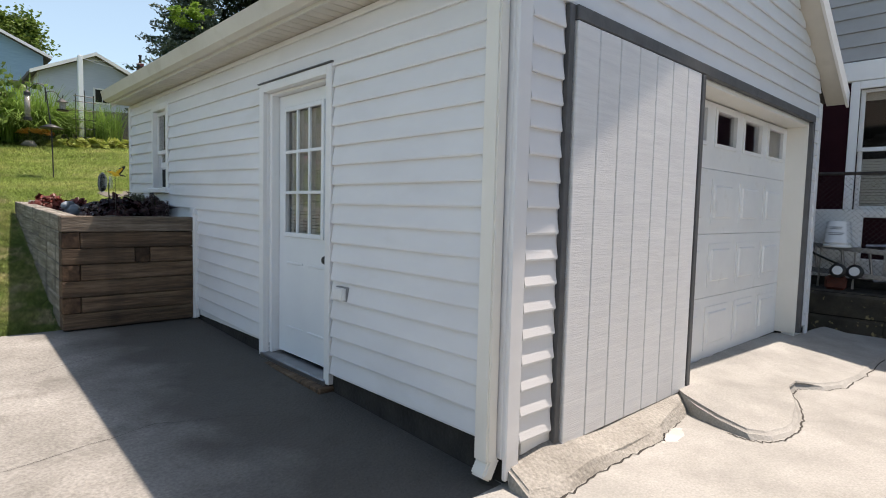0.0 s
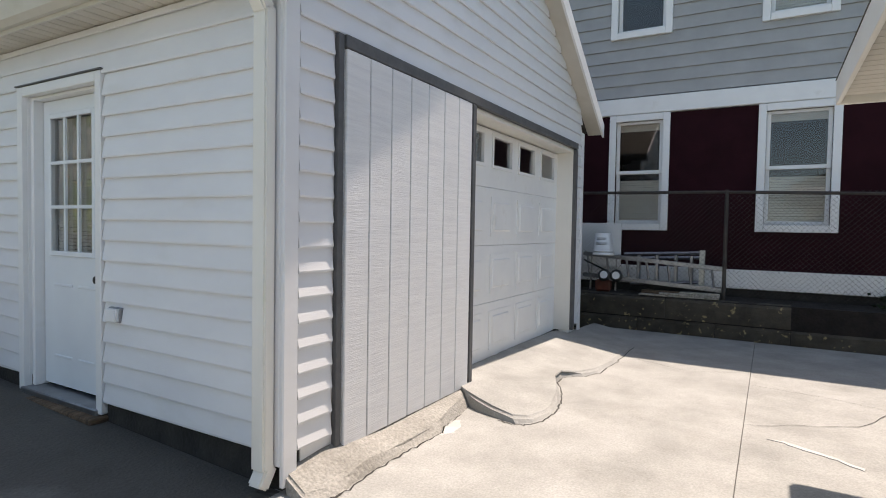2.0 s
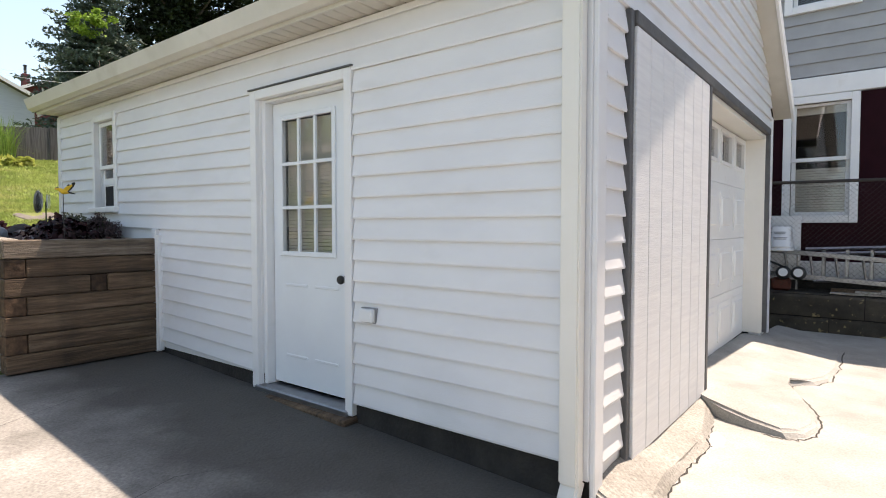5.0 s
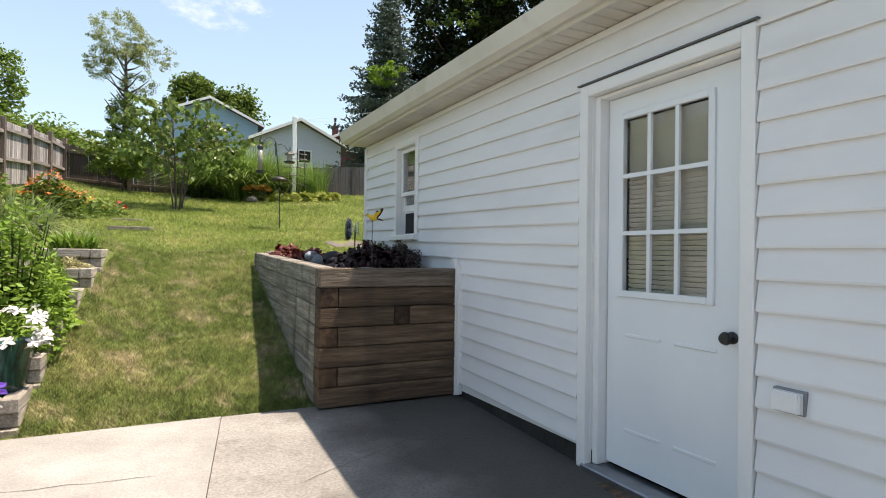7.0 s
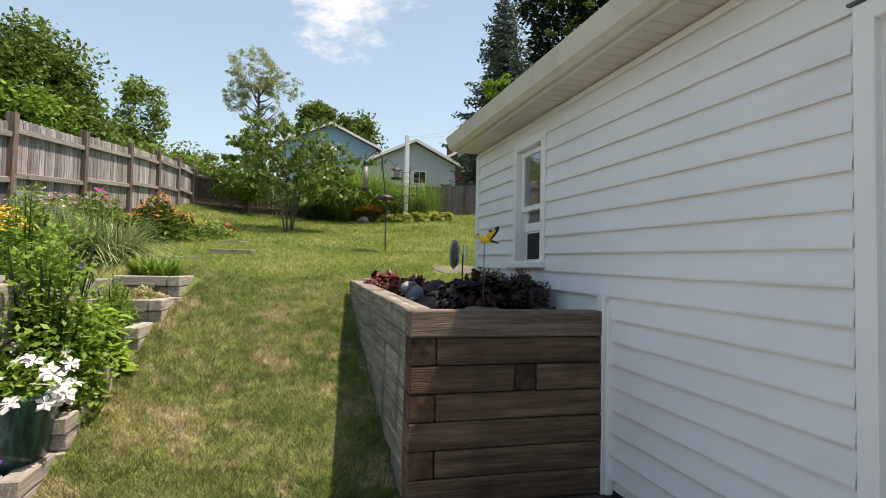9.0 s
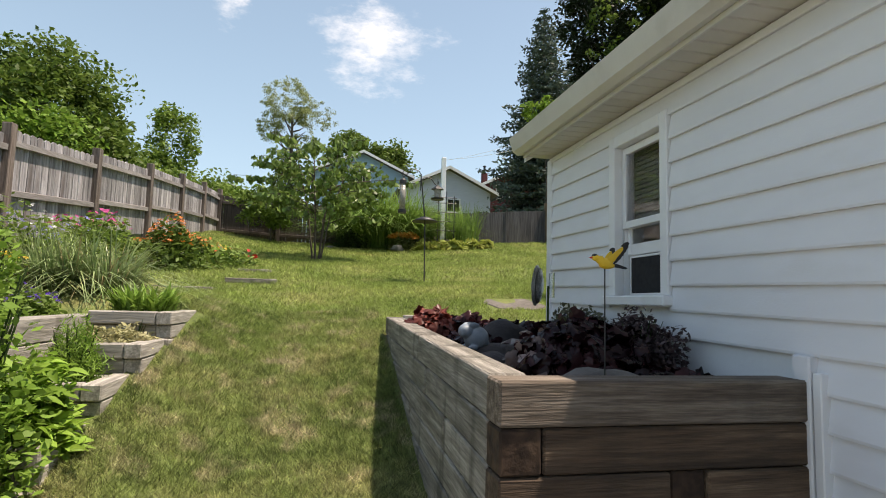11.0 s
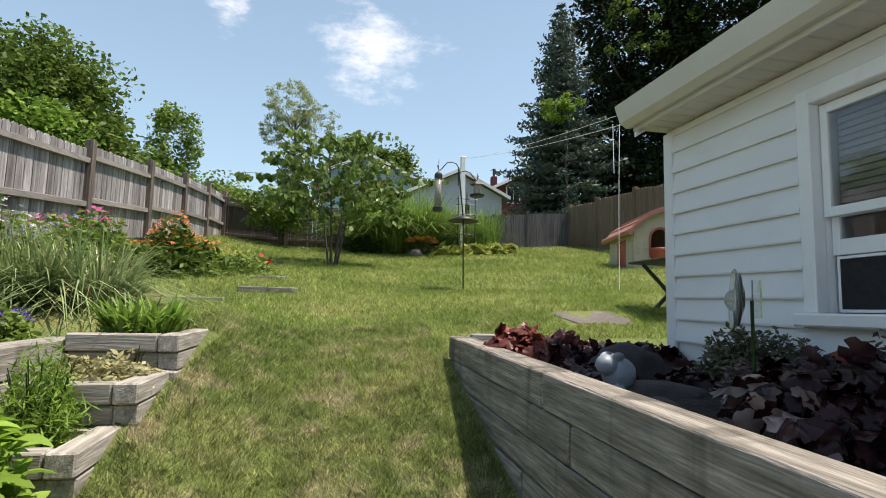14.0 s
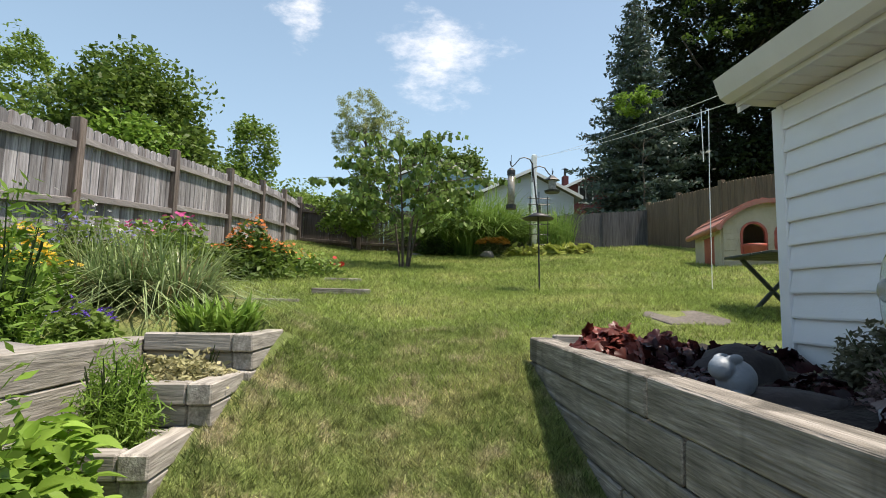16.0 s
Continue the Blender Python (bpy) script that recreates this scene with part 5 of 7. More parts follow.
tree("ash_tree", "darker slender tree beyond the side fence", -5.05, 28.0, 3.6, 0.15, [((-5.05, 28.0, 7.2), (0.8, 0.8, 1.3), 34, 90, 0.15, 0.5, LEAF_A), ((-5.3, 27.8, 8.2), (0.35, 0.4, 0.6), 10, 40, 0.18, 0.35, LEAF_A), ((-5.6, 27.4, 5.4), (1.5, 1.2, 1.2), 80, 90, 0.15, 0.6, LEAF_A), ((-3.5, 27.0, 4.9), (1.5, 1.2, 0.8), 70, 90, 0.15, 0.5, LEAF_A)], 2, base=3.0)
tree("locust_tree", "tall airy pale-green locust tree in the distance", -1.8, 46.0, 14.6, 0.3, [((-2.2, 46.0, 15.4), (2.0, 1.7, 1.8), 150, 60, 0.11, 0.34, LEAF_L), ((-0.3, 46.0, 14.6), (1.5, 1.4, 1.0), 60, 60, 0.11, 0.3, LEAF_L), ((-3.4, 46.0, 13.6), (0.9, 1.2, 1.3), 50, 60, 0.11, 0.3, LEAF_L), ((-1.2, 46.0, 12.4), (1.2, 1.0, 0.9), 40, 55, 0.11, 0.28, LEAF_L), ((-2.0, 45.6, 10.0), (0.9, 1.0, 1.5), 60, 60, 0.14, 0.36, LEAF_S)], 3, base=3.2, limb=26, start=0.5, spread=0.2)
tree("maple_tree", "round dark green maple behind the houses", 3.6, 46.5, 9.0, 0.35, [((2.4, 46.5, 11.9), (1.6, 2.0, 1.9), 120, 80, 0.26, 0.7, LEAF_S), ((5.3, 46.5, 11.6), (1.5, 1.8, 1.5), 100, 80, 0.26, 0.7, LEAF_S), ((3.9, 46.2, 10.5), (2.4, 1.8, 1.4), 90, 80, 0.26, 0.7, LEAF_S)], 4, base=3.2)
conifer("slim blue-green spruce beside the taller dark trees", 8.8, 24.6, 3.2, 9.7, 2.8, 11, NEEDLEB, 32)
# On both dark trees, the few LEAF_S clumps paint in sunlit patches
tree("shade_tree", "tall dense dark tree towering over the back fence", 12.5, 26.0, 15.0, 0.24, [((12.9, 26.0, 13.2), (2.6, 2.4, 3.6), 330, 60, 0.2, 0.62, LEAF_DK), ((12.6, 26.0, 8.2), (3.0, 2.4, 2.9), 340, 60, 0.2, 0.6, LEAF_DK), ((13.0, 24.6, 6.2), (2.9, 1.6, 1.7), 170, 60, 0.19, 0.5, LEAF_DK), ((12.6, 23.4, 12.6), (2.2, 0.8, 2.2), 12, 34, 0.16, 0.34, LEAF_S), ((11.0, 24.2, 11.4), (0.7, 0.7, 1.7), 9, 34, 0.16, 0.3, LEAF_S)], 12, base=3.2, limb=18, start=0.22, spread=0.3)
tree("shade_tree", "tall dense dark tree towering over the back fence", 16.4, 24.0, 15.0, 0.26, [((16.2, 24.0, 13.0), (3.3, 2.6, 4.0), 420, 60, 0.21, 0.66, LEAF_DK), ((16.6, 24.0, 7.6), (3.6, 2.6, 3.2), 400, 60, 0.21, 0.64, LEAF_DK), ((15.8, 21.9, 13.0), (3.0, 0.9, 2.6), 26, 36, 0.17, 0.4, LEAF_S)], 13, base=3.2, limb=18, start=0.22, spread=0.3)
tree("maple_tree", "small bright leafy branch before the conifers", 8.3, 23.0, 5.0, 0.05, [((7.95, 23.0, 8.1), (0.75, 0.5, 0.34), 22, 40, 0.13, 0.2, LEAF_C), ((8.5, 23.0, 8.5), (0.4, 0.4, 0.25), 7, 40, 0.13, 0.18, LEAF_C)], 14, base=3.1, limb=3, start=0.8)


def blades(name, centre, radius, n, length, width, mat, parent, seed, arch=0.5, upright=0.9, segs=4, land=None):
    """Arching strap leaves fanning out from a clump."""
    rng = np.random.default_rng(seed)
    V, F = [], []
    for i in range(n):
        a, r = rng.random() * 2 * math.pi, radius * math.sqrt(rng.random())
        b = np.array([centre[0] + r * math.cos(a), centre[1] + r * math.sin(a), centre[2]])
        out = a + rng.normal() * 0.9
        d = np.array([math.cos(out), math.sin(out), 0])
        s = np.array([-d[1], d[0], 0])
        L = length * (0.6 + 0.6 * rng.random())
        tilt = (1 - upright) + arch * rng.random()
        base = len(V)
        for k in range(segs + 1):
            t = k / segs
            bend = tilt * t * t * 1.3
            p = b + d * (L * t * (0.15 + bend)) + np.array([0, 0, L * (t * upright - 0.75 * bend * t)])
            w = width * (1 - t) ** 0.6 + 0.0008
            V += [tuple(p - s * w / 2), tuple(p + s * w / 2)]
        for k in range(segs):
            F.append((base + 2 * k, base + 2 * k + 1, base + 2 * k + 3, base + 2 * k + 2))
    return tagged(raw(name, V, F, mat, parent), kind="stuff")


def flower_heads(name, pts, size, mat, parent, seed, petals=6):
    """Small flowers: petal quads round each point, facing mostly up."""
    rng = np.random.default_rng(seed)
    V, F = [], []
    for p in pts:
        nrm = Vector((rng.normal() * 0.5, rng.normal() * 0.5 - 0.3, 1)).normalized()
        a = nrm.orthogonal().normalized()
        b = nrm.cross(a)
        s = size * (0.7 + 0.6 * rng.random())
        for k in range(petals):
            t = 2 * math.pi * k / petals
            d = a * math.cos(t) + b * math.sin(t)
            e = nrm.cross(d)
            o = len(V)
            c = Vector(p)
            V += [tuple(c), tuple(c + d * s * 0.6 + e * s * 0.3 + nrm * s * 0.1), tuple(c + d * s), tuple(c + d * s * 0.6 - e * s * 0.3 + nrm * s * 0.1)]
            F.append((o, o + 1, o + 2, o + 3))
    return tagged(raw(name, V, F, mat, parent), kind="stuff")


def mound_points(rng, c, r, n, hemi=True, shell=0.6):
    u = rng.normal(size=(n, 3))
    u /= np.linalg.norm(u, axis=1)[:, None]
    if hemi:
        u[:, 2] = np.abs(u[:, 2])
    k = (shell + (1 - shell) * rng.random(n))[:, None]
    bump = (1 + 0.35 * np.array([noise.noise(Vector(v) * 2.2 + Vector(c) * 3) for v in u]))[:, None]
    return np.array(c) + u * k * bump * np.array(r)


def bush(name, label, c, r, n, leaf, mat, seed, aspect=0.5, flowers=None, category="plant", group="", shell=0.45, stems=10, droop=0.0):
    """A leafy mound with stems; flowers: (count, size, material, petals)."""
    rng = np.random.default_rng(seed)
    t = thing(name, label, category, group=group)
    st = bmesh.new()
    for k in range(stems):
        a = rng.random() * 6.28
        e = (c[0] + r[0] * 0.6 * math.cos(a), c[1] + r[1] * 0.6 * math.sin(a), c[2] + r[2] * (0.5 + 0.4 * rng.random()))
        tube_bm([(c[0] + 0.1 * r[0] * math.cos(a), c[1] + 0.1 * r[1] * math.sin(a), c[2] - 0.03), e], 0.004 + 0.004 * r[2], 4, st, 0.4)
    tagged(part("stem", st, LEAF_B, t), kind="stuff")
    pts = mound_points(rng, c, r, n, shell=shell)
    quads_object("foliage", leaf_arrays(pts, leaf * (0.6 + 0.8 * rng.random(n)), 0.6, aspect, rng, droop), mat, t)
    if flowers:
        k, size, fm, petals = flowers
        fp = mound_points(rng, c, (r[0], r[1], r[2] * 1.06), k * 3, shell=0.96)
        fp = fp[np.argsort(-fp[:, 2])][:k]
        flower_heads("blossom", fp, size, fm, t, seed + 1, petals)
    return t


def petal(name, c):
    return material(name, [tuple(0.8 * v for v in c), c], 20, 2, 0.55, 0, trans=0.25, island=0.15)


P_LILY = petal("apricot_petals", (0.72, 0.34, 0.07))
P_WHITE, P_PURPLE, P_ORANGE = petal("white_petals", (0.8, 0.8, 0.82)), petal("violet_petals", (0.10, 0.03, 0.42)), petal("orange_petals", (0.62, 0.19, 0.03))
P_PINK, P_BLUE, P_YELLOW, P_RED = petal("pink_petals", (0.62, 0.08, 0.30)), petal("lavender_petals", (0.22, 0.24, 0.55)), petal("yellow_petals", (0.75, 0.52, 0.04)), petal("red_petals", (0.6, 0.03, 0.02))
LEAF_HEU = leafmat("heuchera_purple", (0.012, 0.006, 0.008), (0.055, 0.02, 0.022), island=0.7, trans=0.2, rough=0.25)
LEAF_RED = leafmat("heuchera_red", (0.10, 0.02, 0.018), (0.30, 0.09, 0.065), island=0.55, trans=0.3, rough=0.35)
LEAF_DUST = leafmat("dusty_leaf", (0.07, 0.078, 0.045), (0.16, 0.155, 0.10), trans=0.2)
LEAF_PLUM = leafmat("plum_leaf", (0.05, 0.032, 0.034), (0.12, 0.085, 0.085), trans=0.2)
LEAF_SILV = leafmat("silvery_leaf", (0.10, 0.065, 0.06), (0.34, 0.27, 0.25), island=0.6, trans=0.2, rough=0.3)
LEAF_ROSE = leafmat("dusty_rose_leaf", (0.14, 0.10, 0.10), (0.30, 0.22, 0.22), trans=0.2)
LEAF_BLADE = leafmat("strap_leaf", (0.13, 0.2, 0.07), (0.34, 0.42, 0.2), island=0.45, trans=0.3, rough=0.35)
LEAF_STRAW = leafmat("straw_blade", (0.26, 0.21, 0.10), (0.36, 0.3, 0.16), trans=0.3)
LEAF_HOSTA = leafmat("hosta_leaf", (0.26, 0.32, 0.06), (0.46, 0.48, 0.14), trans=0.3)
LEAF_BASIL = leafmat("basil_leaf", (0.19, 0.33, 0.045), (0.30, 0.45, 0.08), trans=0.4)
LEAF_VAR = leafmat("variegated_leaf", (0.24, 0.24, 0.10), (0.45, 0.42, 0.24), trans=0.3)
STONE = material("grey_fieldstone", [(0.09, 0.085, 0.08), (0.17, 0.16, 0.15), (0.25, 0.24, 0.22)], 4, 8, 0.9, 0.6, 18, objrand=0.15)
STONED = material("dark_fieldstone", [(0.02, 0.017, 0.018), (0.052, 0.046, 0.046)], 5, 8, 0.85, 0.6, 22, objrand=0.2)
STONEM = material("brown_fieldstone", [(0.05, 0.045, 0.04), (0.10, 0.092, 0.084), (0.16, 0.15, 0.138)], 5, 8, 0.9, 0.8, 16)
STATUE = material("glazed_stone_figure", [(0.15, 0.19, 0.23), (0.28, 0.33, 0.38)], 5, 5, 0.5, 0.2, 40)
STATUE2 = material("painted_figure", [(0.05, 0.06, 0.085), (0.40, 0.44, 0.48)], 9, 3, 0.45, 0.2, 40)

# ---- young tree on the lawn ----
def young_tree(x, y, base, seed):
    """Several slim stems with long arching branches, broad leaves hanging in rows below them."""
    rng = np.random.default_rng(seed)
    t = thing("redbud_tree", "young multi-stemmed tree with broad drooping leaves", "tree")
    wood, pts = bmesh.new(), []
    stems = ((3.3, 0.45, 2.35), (0.15, 0.5, 2.1), (2.0, 0.35, 2.62), (4.4, 0.4, 2.2), (5.5, 0.42, 2.3), (1.0, 0.4, 1.9))
    for a, out, h in stems:
        b = Vector((x + 0.06 * math.cos(a), y + 0.06 * math.sin(a), base - 0.05))
        e = b + Vector((out * math.cos(a), out * math.sin(a), h))
        mid = b.lerp(e, 0.45) + Vector((-0.06 * math.cos(a), -0.06 * math.sin(a), 0))
        tube_bm([b, mid, e], 0.024, 6, wood, 0.3)
        for j in range(11):
            f = 0.40 + 0.60 * j / 10
            q = b.lerp(mid, f / 0.45) if f < 0.45 else mid.lerp(e, (f - 0.45) / 0.55)
            ang = a + rng.normal() * 1.0
            ln = (1.55 - 0.95 * f) * (0.65 + 0.5 * rng.random())
            side = Vector((math.cos(ang), math.sin(ang), 0))
            curve = [q + side * (ln * u) + Vector((0, 0, ln * (0.55 * u - 0.38 * u * u))) for u in np.linspace(0, 1, 6)]
            tube_bm(curve, 0.009, 4, wood, 0.3)
            for u in np.linspace(0.15, 1.02, int(8 + 14 * ln)):
                c = q + side * (ln * u) + Vector((0, 0, ln * (0.55 * u - 0.38 * u * u)))
                for _ in range(2):
                    pts.append((c.x + rng.normal() * 0.05, c.y + rng.normal() * 0.05, c.z - 0.05 + rng.normal() * 0.035))
    for side, zc, ln in ((1, 1.78, 1.62), (-1, 1.66, 1.3), (1, 1.5, 1.0), (-1, 1.95, 0.9)):
        q = Vector((x + 0.3 * side, y - 0.1, base + zc - 0.25))
        curve = [q + Vector((side * ln * u, -0.15 * u, 0.45 * u - 0.27 * u * u)) for u in np.linspace(0, 1, 7)]
        tube_bm(curve, 0.011, 4, wood, 0.3)
        for u in np.linspace(0.1, 1.03, 34):
            c = q + Vector((side * ln * u, -0.15 * u, 0.45 * u - 0.27 * u * u))
            for _ in range(3):
                pts.append((c.x + rng.normal() * 0.045, c.y + rng.normal() * 0.06, c.z - 0.06 + rng.normal() * 0.03))
    part("trunk", wood, BARK, t)
    pts = np.array(pts)
    quads_object("crown", leaf_arrays(pts, 0.128 * (0.65 + 0.6 * rng.random(len(pts))), 0.2, 0.72, rng, 1.25), LEAF_R, t)
    return t


LEAF_R = leafmat("redbud_leaf", (0.085, 0.155, 0.035), (0.22, 0.31, 0.09), island=0.45, trans=0.35, rough=0.36)
young_tree(0.68, 16.2, 2.06, 21)
tree("apple_tree", "small low leafy tree before the dark fence", -0.55, 20.1, 1.5, 0.035, [((-0.6, 20.1, 3.75), (0.85, 0.6, 0.55), 90, 40, 0.11, 0.26, LEAF_A)], 22, limb=6, base=2.8)

# flower bed along the back fence
rng = np.random.default_rng(40)
for i, (x, y, r, h) in enumerate(((1.7, 20.0, 0.45, 1.15), (2.3, 20.0, 0.5, 1.3), (2.95, 19.9, 0.45, 1.2))):
    t = thing("reed_grass", "tall arching green reed grass clump", "ornamental grass", group="tall grasses by the fence")
    blades("blades", (x, y, land_z(x, y) - 0.02), r, 950, h * 1.5, 0.036, LEAF_REED, t, 50 + i, 0.85, 0.95)
for i, (x, y) in enumerate(((4.35, 20.3), (4.75, 20.2), (3.75, 20.3))):
    t = thing("sedge_grass", "upright bright green grass clump by the fence", "ornamental grass", group="tall grasses by the fence")
    blades("blades", (x, y, land_z(x, y) - 0.02), 0.32, 300, 1.15, 0.02, LEAF_REED, t, 60 + i, 0.25, 1.0)
bush("shrub", "dark rounded shrub in the rear flower bed", (1.45, 19.5, 2.7), (0.45, 0.4, 0.45), 1500, 0.07, LEAF_B, 70, category="shrub")
bush("shrub", "grey-green rounded shrub in the rear flower bed", (3.35, 19.4, 2.7), (0.42, 0.35, 0.42), 1500, 0.05, LEAF_DUST, 71, category="shrub")
bush("lily_clump", "clump of orange daylilies in the rear bed", (2.78, 19.15, 2.66), (0.44, 0.3, 0.44), 900, 0.09, LEAF_D, 72, aspect=0.2, flowers=(260, 0.055, P_LILY, 6), category="flowers")
for i, (x, y, r) in enumerate(((3.3, 19.0, 0.28), (3.75, 18.95, 0.3), (4.2, 19.0, 0.3), (4.65, 19.05, 0.3), (5.0, 19.15, 0.25))):
    bush("hosta", "yellow-green hosta clump edging the rear bed", (x, y, land_z(x, y)), (r, r, 0.24), 240, 0.2, LEAF_HOSTA, 80 + i, aspect=0.55, category="hosta", group="hostas along the rear bed", stems=4)


def rock(name, label, c, r, seed, mat=None, parent=None):
    bm = bmesh.new()
    bmesh.ops.create_icosphere(bm, subdivisions=3, radius=1)
    for v in bm.verts:
        k = 1 + 0.28 * noise.noise(v.co * 1.3 + Vector((seed, 0, 0))) + 0.08 * noise.noise(v.co * 4 + Vector((seed, 9, 0)))
        v.co = Vector((c[0] + v.co.x * r[0] * k, c[1] + v.co.y * r[1] * k, c[2] + max(-0.6, v.co.z) * r[2] * k))
    return solid(name, bm, mat or STONE, label, "rock", smooth=True)


rock("rock", "pale boulder edging the rear flower bed", (2.62, 18.85, 2.66), (0.16, 0.12, 0.1), 5)
rock("rock", "pale flat rock at the foot of the young shrub", (1.0, 19.4, 2.66), (0.16, 0.1, 0.05), 6)

# clothes post with a trellis
post = thing("clothes_post", "weathered white square clothesline post", "post", (4.0, 20.0, 2.8))
part("post", box_bm(-0.06, 0.06, -0.06, 0.06, -0.1, 2.6, bevel=0.008), WHITE, post)
tr = thing("trellis", "thin rusty metal garden trellis around the post", "trellis", (4.0, 19.5, 2.72))
for dx in (-0.22, 0.0, 0.22):
    part("upright", tube_bm([(dx, 0, 0), (dx, 0, 1.5 if dx else 1.62)], 0.013, 5), BLACKM, tr)
for z in (0.3, 0.55, 0.8, 1.05, 1.3, 1.45):
    part("crossbar", tube_bm([(-0.28, 0, z), (0.28, 0, z)], 0.011, 5), BLACKM, tr)
for a, b in (((4.0, 20.0, 5.36), (3.56, 8.86, 3.0)), ((4.05, 20.0, 5.33), (4.14, 8.86, 3.42))):
    pts = [Vector(a).lerp(Vector(b), t) - Vector((0, 0, 0.5 * t * (1 - t))) for t in np.linspace(0, 1, 13)]
    solid("clothesline", tube_bm(pts, 0.003, 5), WHITE, "thin white clothesline wire from post to garage", "clothesline", group="clotheslines")
solid("hanging_rope", tube_bm([(3.64, 11.41, 3.46), (3.625, 11.41, 2.6), (3.62, 11.41, 1.63)], 0.004, 6), WHITE, "thin white rope hanging from the clothesline", "rope")
solid("hanging_rope", tube_bm([(3.56, 11.41, 3.45), (3.57, 11.41, 2.9)], 0.004, 6), WHITE, "short white rope hanging from the clothesline", "rope")

# shepherd's hook with feeders
FX, FYY = 2.20, 12.65
hook = thing("bird_feeder_pole", "black iron double shepherd's hook standing in the lawn", "feeder pole", (FX, FYY, 1.6))
part("pole", tube_bm([(0.02, 0, -0.1), (0.0, 0, 0.9), (-0.075, 0, 1.56)], 0.010, 8), BLACKM, hook)
def crook(s, z0, peak, reach, drop):
    """A shepherd's crook: up and over, down, and a small upturned end."""
    ctrl = [(0.0, z0 - 0.12), (0.0, z0), (s * 0.03, z0 + peak * 0.75), (s * 0.09, z0 + peak), (s * 0.15, z0 + peak * 0.8), (s * (reach - 0.05), z0 + peak - drop * 0.75), (s * (reach - 0.02), z0 + peak - drop), (s * reach, z0 + peak - drop * 0.85), (s * (reach + 0.008), z0 + peak - drop * 0.45)]
    return [(-0.075 + x, 0, z) for x, z in ctrl]


part("hook", tube_bm(crook(-1, 1.55, 0.07, 0.26, 0.12), 0.007, 6), BLACKM, hook)
part("hook", tube_bm(crook(1, 1.44, 0.08, 0.25, 0.11), 0.007, 6), BLACKM, hook)
part("baffle", lathe_bm([(0.0, 0.07), (0.06, 0.06), (0.19, 0.0), (0.185, -0.006), (0.06, 0.05), (0.0, 0.06)], 20, (0.0, 0, 0.88)), BLACKM, hook, "dark dished squirrel baffle", True)
CLEARF = material("seed_tube", [(0.16, 0.15, 0.12), (0.34, 0.33, 0.29)], 30, 3, 0.2, 0.2, 60)
tf = thing("tube_feeder", "clear tube bird feeder hanging from the hook", "bird feeder", (FX - 0.33, FYY, 2.58))
part("tube", lathe_bm([(0.042, 0.05), (0.042, 0.42)], 14), CLEARF, tf, "seed-filled clear tube", True)
part("cap", lathe_bm([(0.05, 0.42), (0.05, 0.47), (0.02, 0.50), (0, 0.5)], 14), BLACKM, tf)
part("tray", lathe_bm([(0.0, 0.0), (0.06, 0.0), (0.065, 0.05), (0.0, 0.05)], 14), BLACKM, tf)
part("hanger", tube_bm([(0, 0, 0.5), (0, 0, 0.66)], 0.003, 4), BLACKM, tf)
lf = thing("lantern_feeder", "small black lantern-shaped bird feeder hanging from the hook", "bird feeder", (FX + 0.172, FYY, 2.80))
part("roof", lathe_bm([(0.095, 0.15), (0.085, 0.165), (0.02, 0.21), (0, 0.21)], 6), BLACKM, lf)
part("chamber", lathe_bm([(0.045, 0.03), (0.05, 0.15)], 12), CLEARF, lf)
part("tray", lathe_bm([(0, 0), (0.085, 0.0), (0.095, 0.025), (0, 0.025)], 16), BLACKM, lf)
part("hanger", tube_bm([(0, 0, 0.22), (0, 0, 0.3)], 0.003, 4), BLACKM, lf)

# ---- left flower bed ----
bush("salvia", "low violet-tinged green plants filling the flower bed", (-1.2, 9.45, 1.08), (0.22, 0.28, 0.26), 1300, 0.05, LEAF_A, 107, flowers=(40, 0.02, P_PURPLE, 4), category="flowers")
bush("phlox", "tall loose green stems with white flowers", (-2.0, 10.9, 1.4), (0.45, 0.5, 0.75), 2200, 0.06, LEAF_A, 108, flowers=(16, 0.02, P_WHITE, 5), category="flowers", shell=0.3)
bush("phlox", "tall loose green stems by the fence", (-2.3, 8.6, 1.1), (0.5, 0.6, 1.0), 2600, 0.06, LEAF_A, 109, category="flowers", shell=0.3)
bush("catmint", "feathery lavender-blue flowers by the fence", (-2.15, 11.1, 1.35), (0.4, 0.4, 0.66), 1400, 0.06, LEAF_D, 100, flowers=(240, 0.018, P_BLUE, 5), category="flowers")
bush("coreopsis", "tall mass of small yellow flowers", (-1.9, 9.85, 1.12), (0.42, 0.42, 0.70), 2600, 0.06, LEAF_C, 101, flowers=(420, 0.019, P_YELLOW, 7), category="flowers")
bush("coneflower_patch", "pink coneflowers over dark green leaves", (-1.95, 12.6, 1.75), (0.55, 0.6, 0.58), 2200, 0.08, LEAF_A, 102, flowers=(46, 0.034, P_PINK, 9), category="flowers")
bush("morning_glory", "leafy vine with blue flowers by the fence", (-1.95, 11.95, 1.5), (0.45, 0.5, 0.68), 2600, 0.06, LEAF_A, 103, flowers=(26, 0.032, P_BLUE, 5), category="flowers")
bush("milkweed_bush", "dense dark leafy bush topped with orange flowers", (-1.25, 13.1, 1.6), (0.62, 0.55, 0.68), 3600, 0.11, LEAF_S, 104, aspect=0.4, flowers=(260, 0.022, P_ORANGE, 6), category="flowers")
bush("marigold_patch", "low red and yellow bedding flowers", (-0.55, 13.9, 1.75), (0.5, 0.4, 0.32), 700, 0.08, LEAF_A, 105, flowers=(12, 0.04, P_RED, 8), category="flowers")
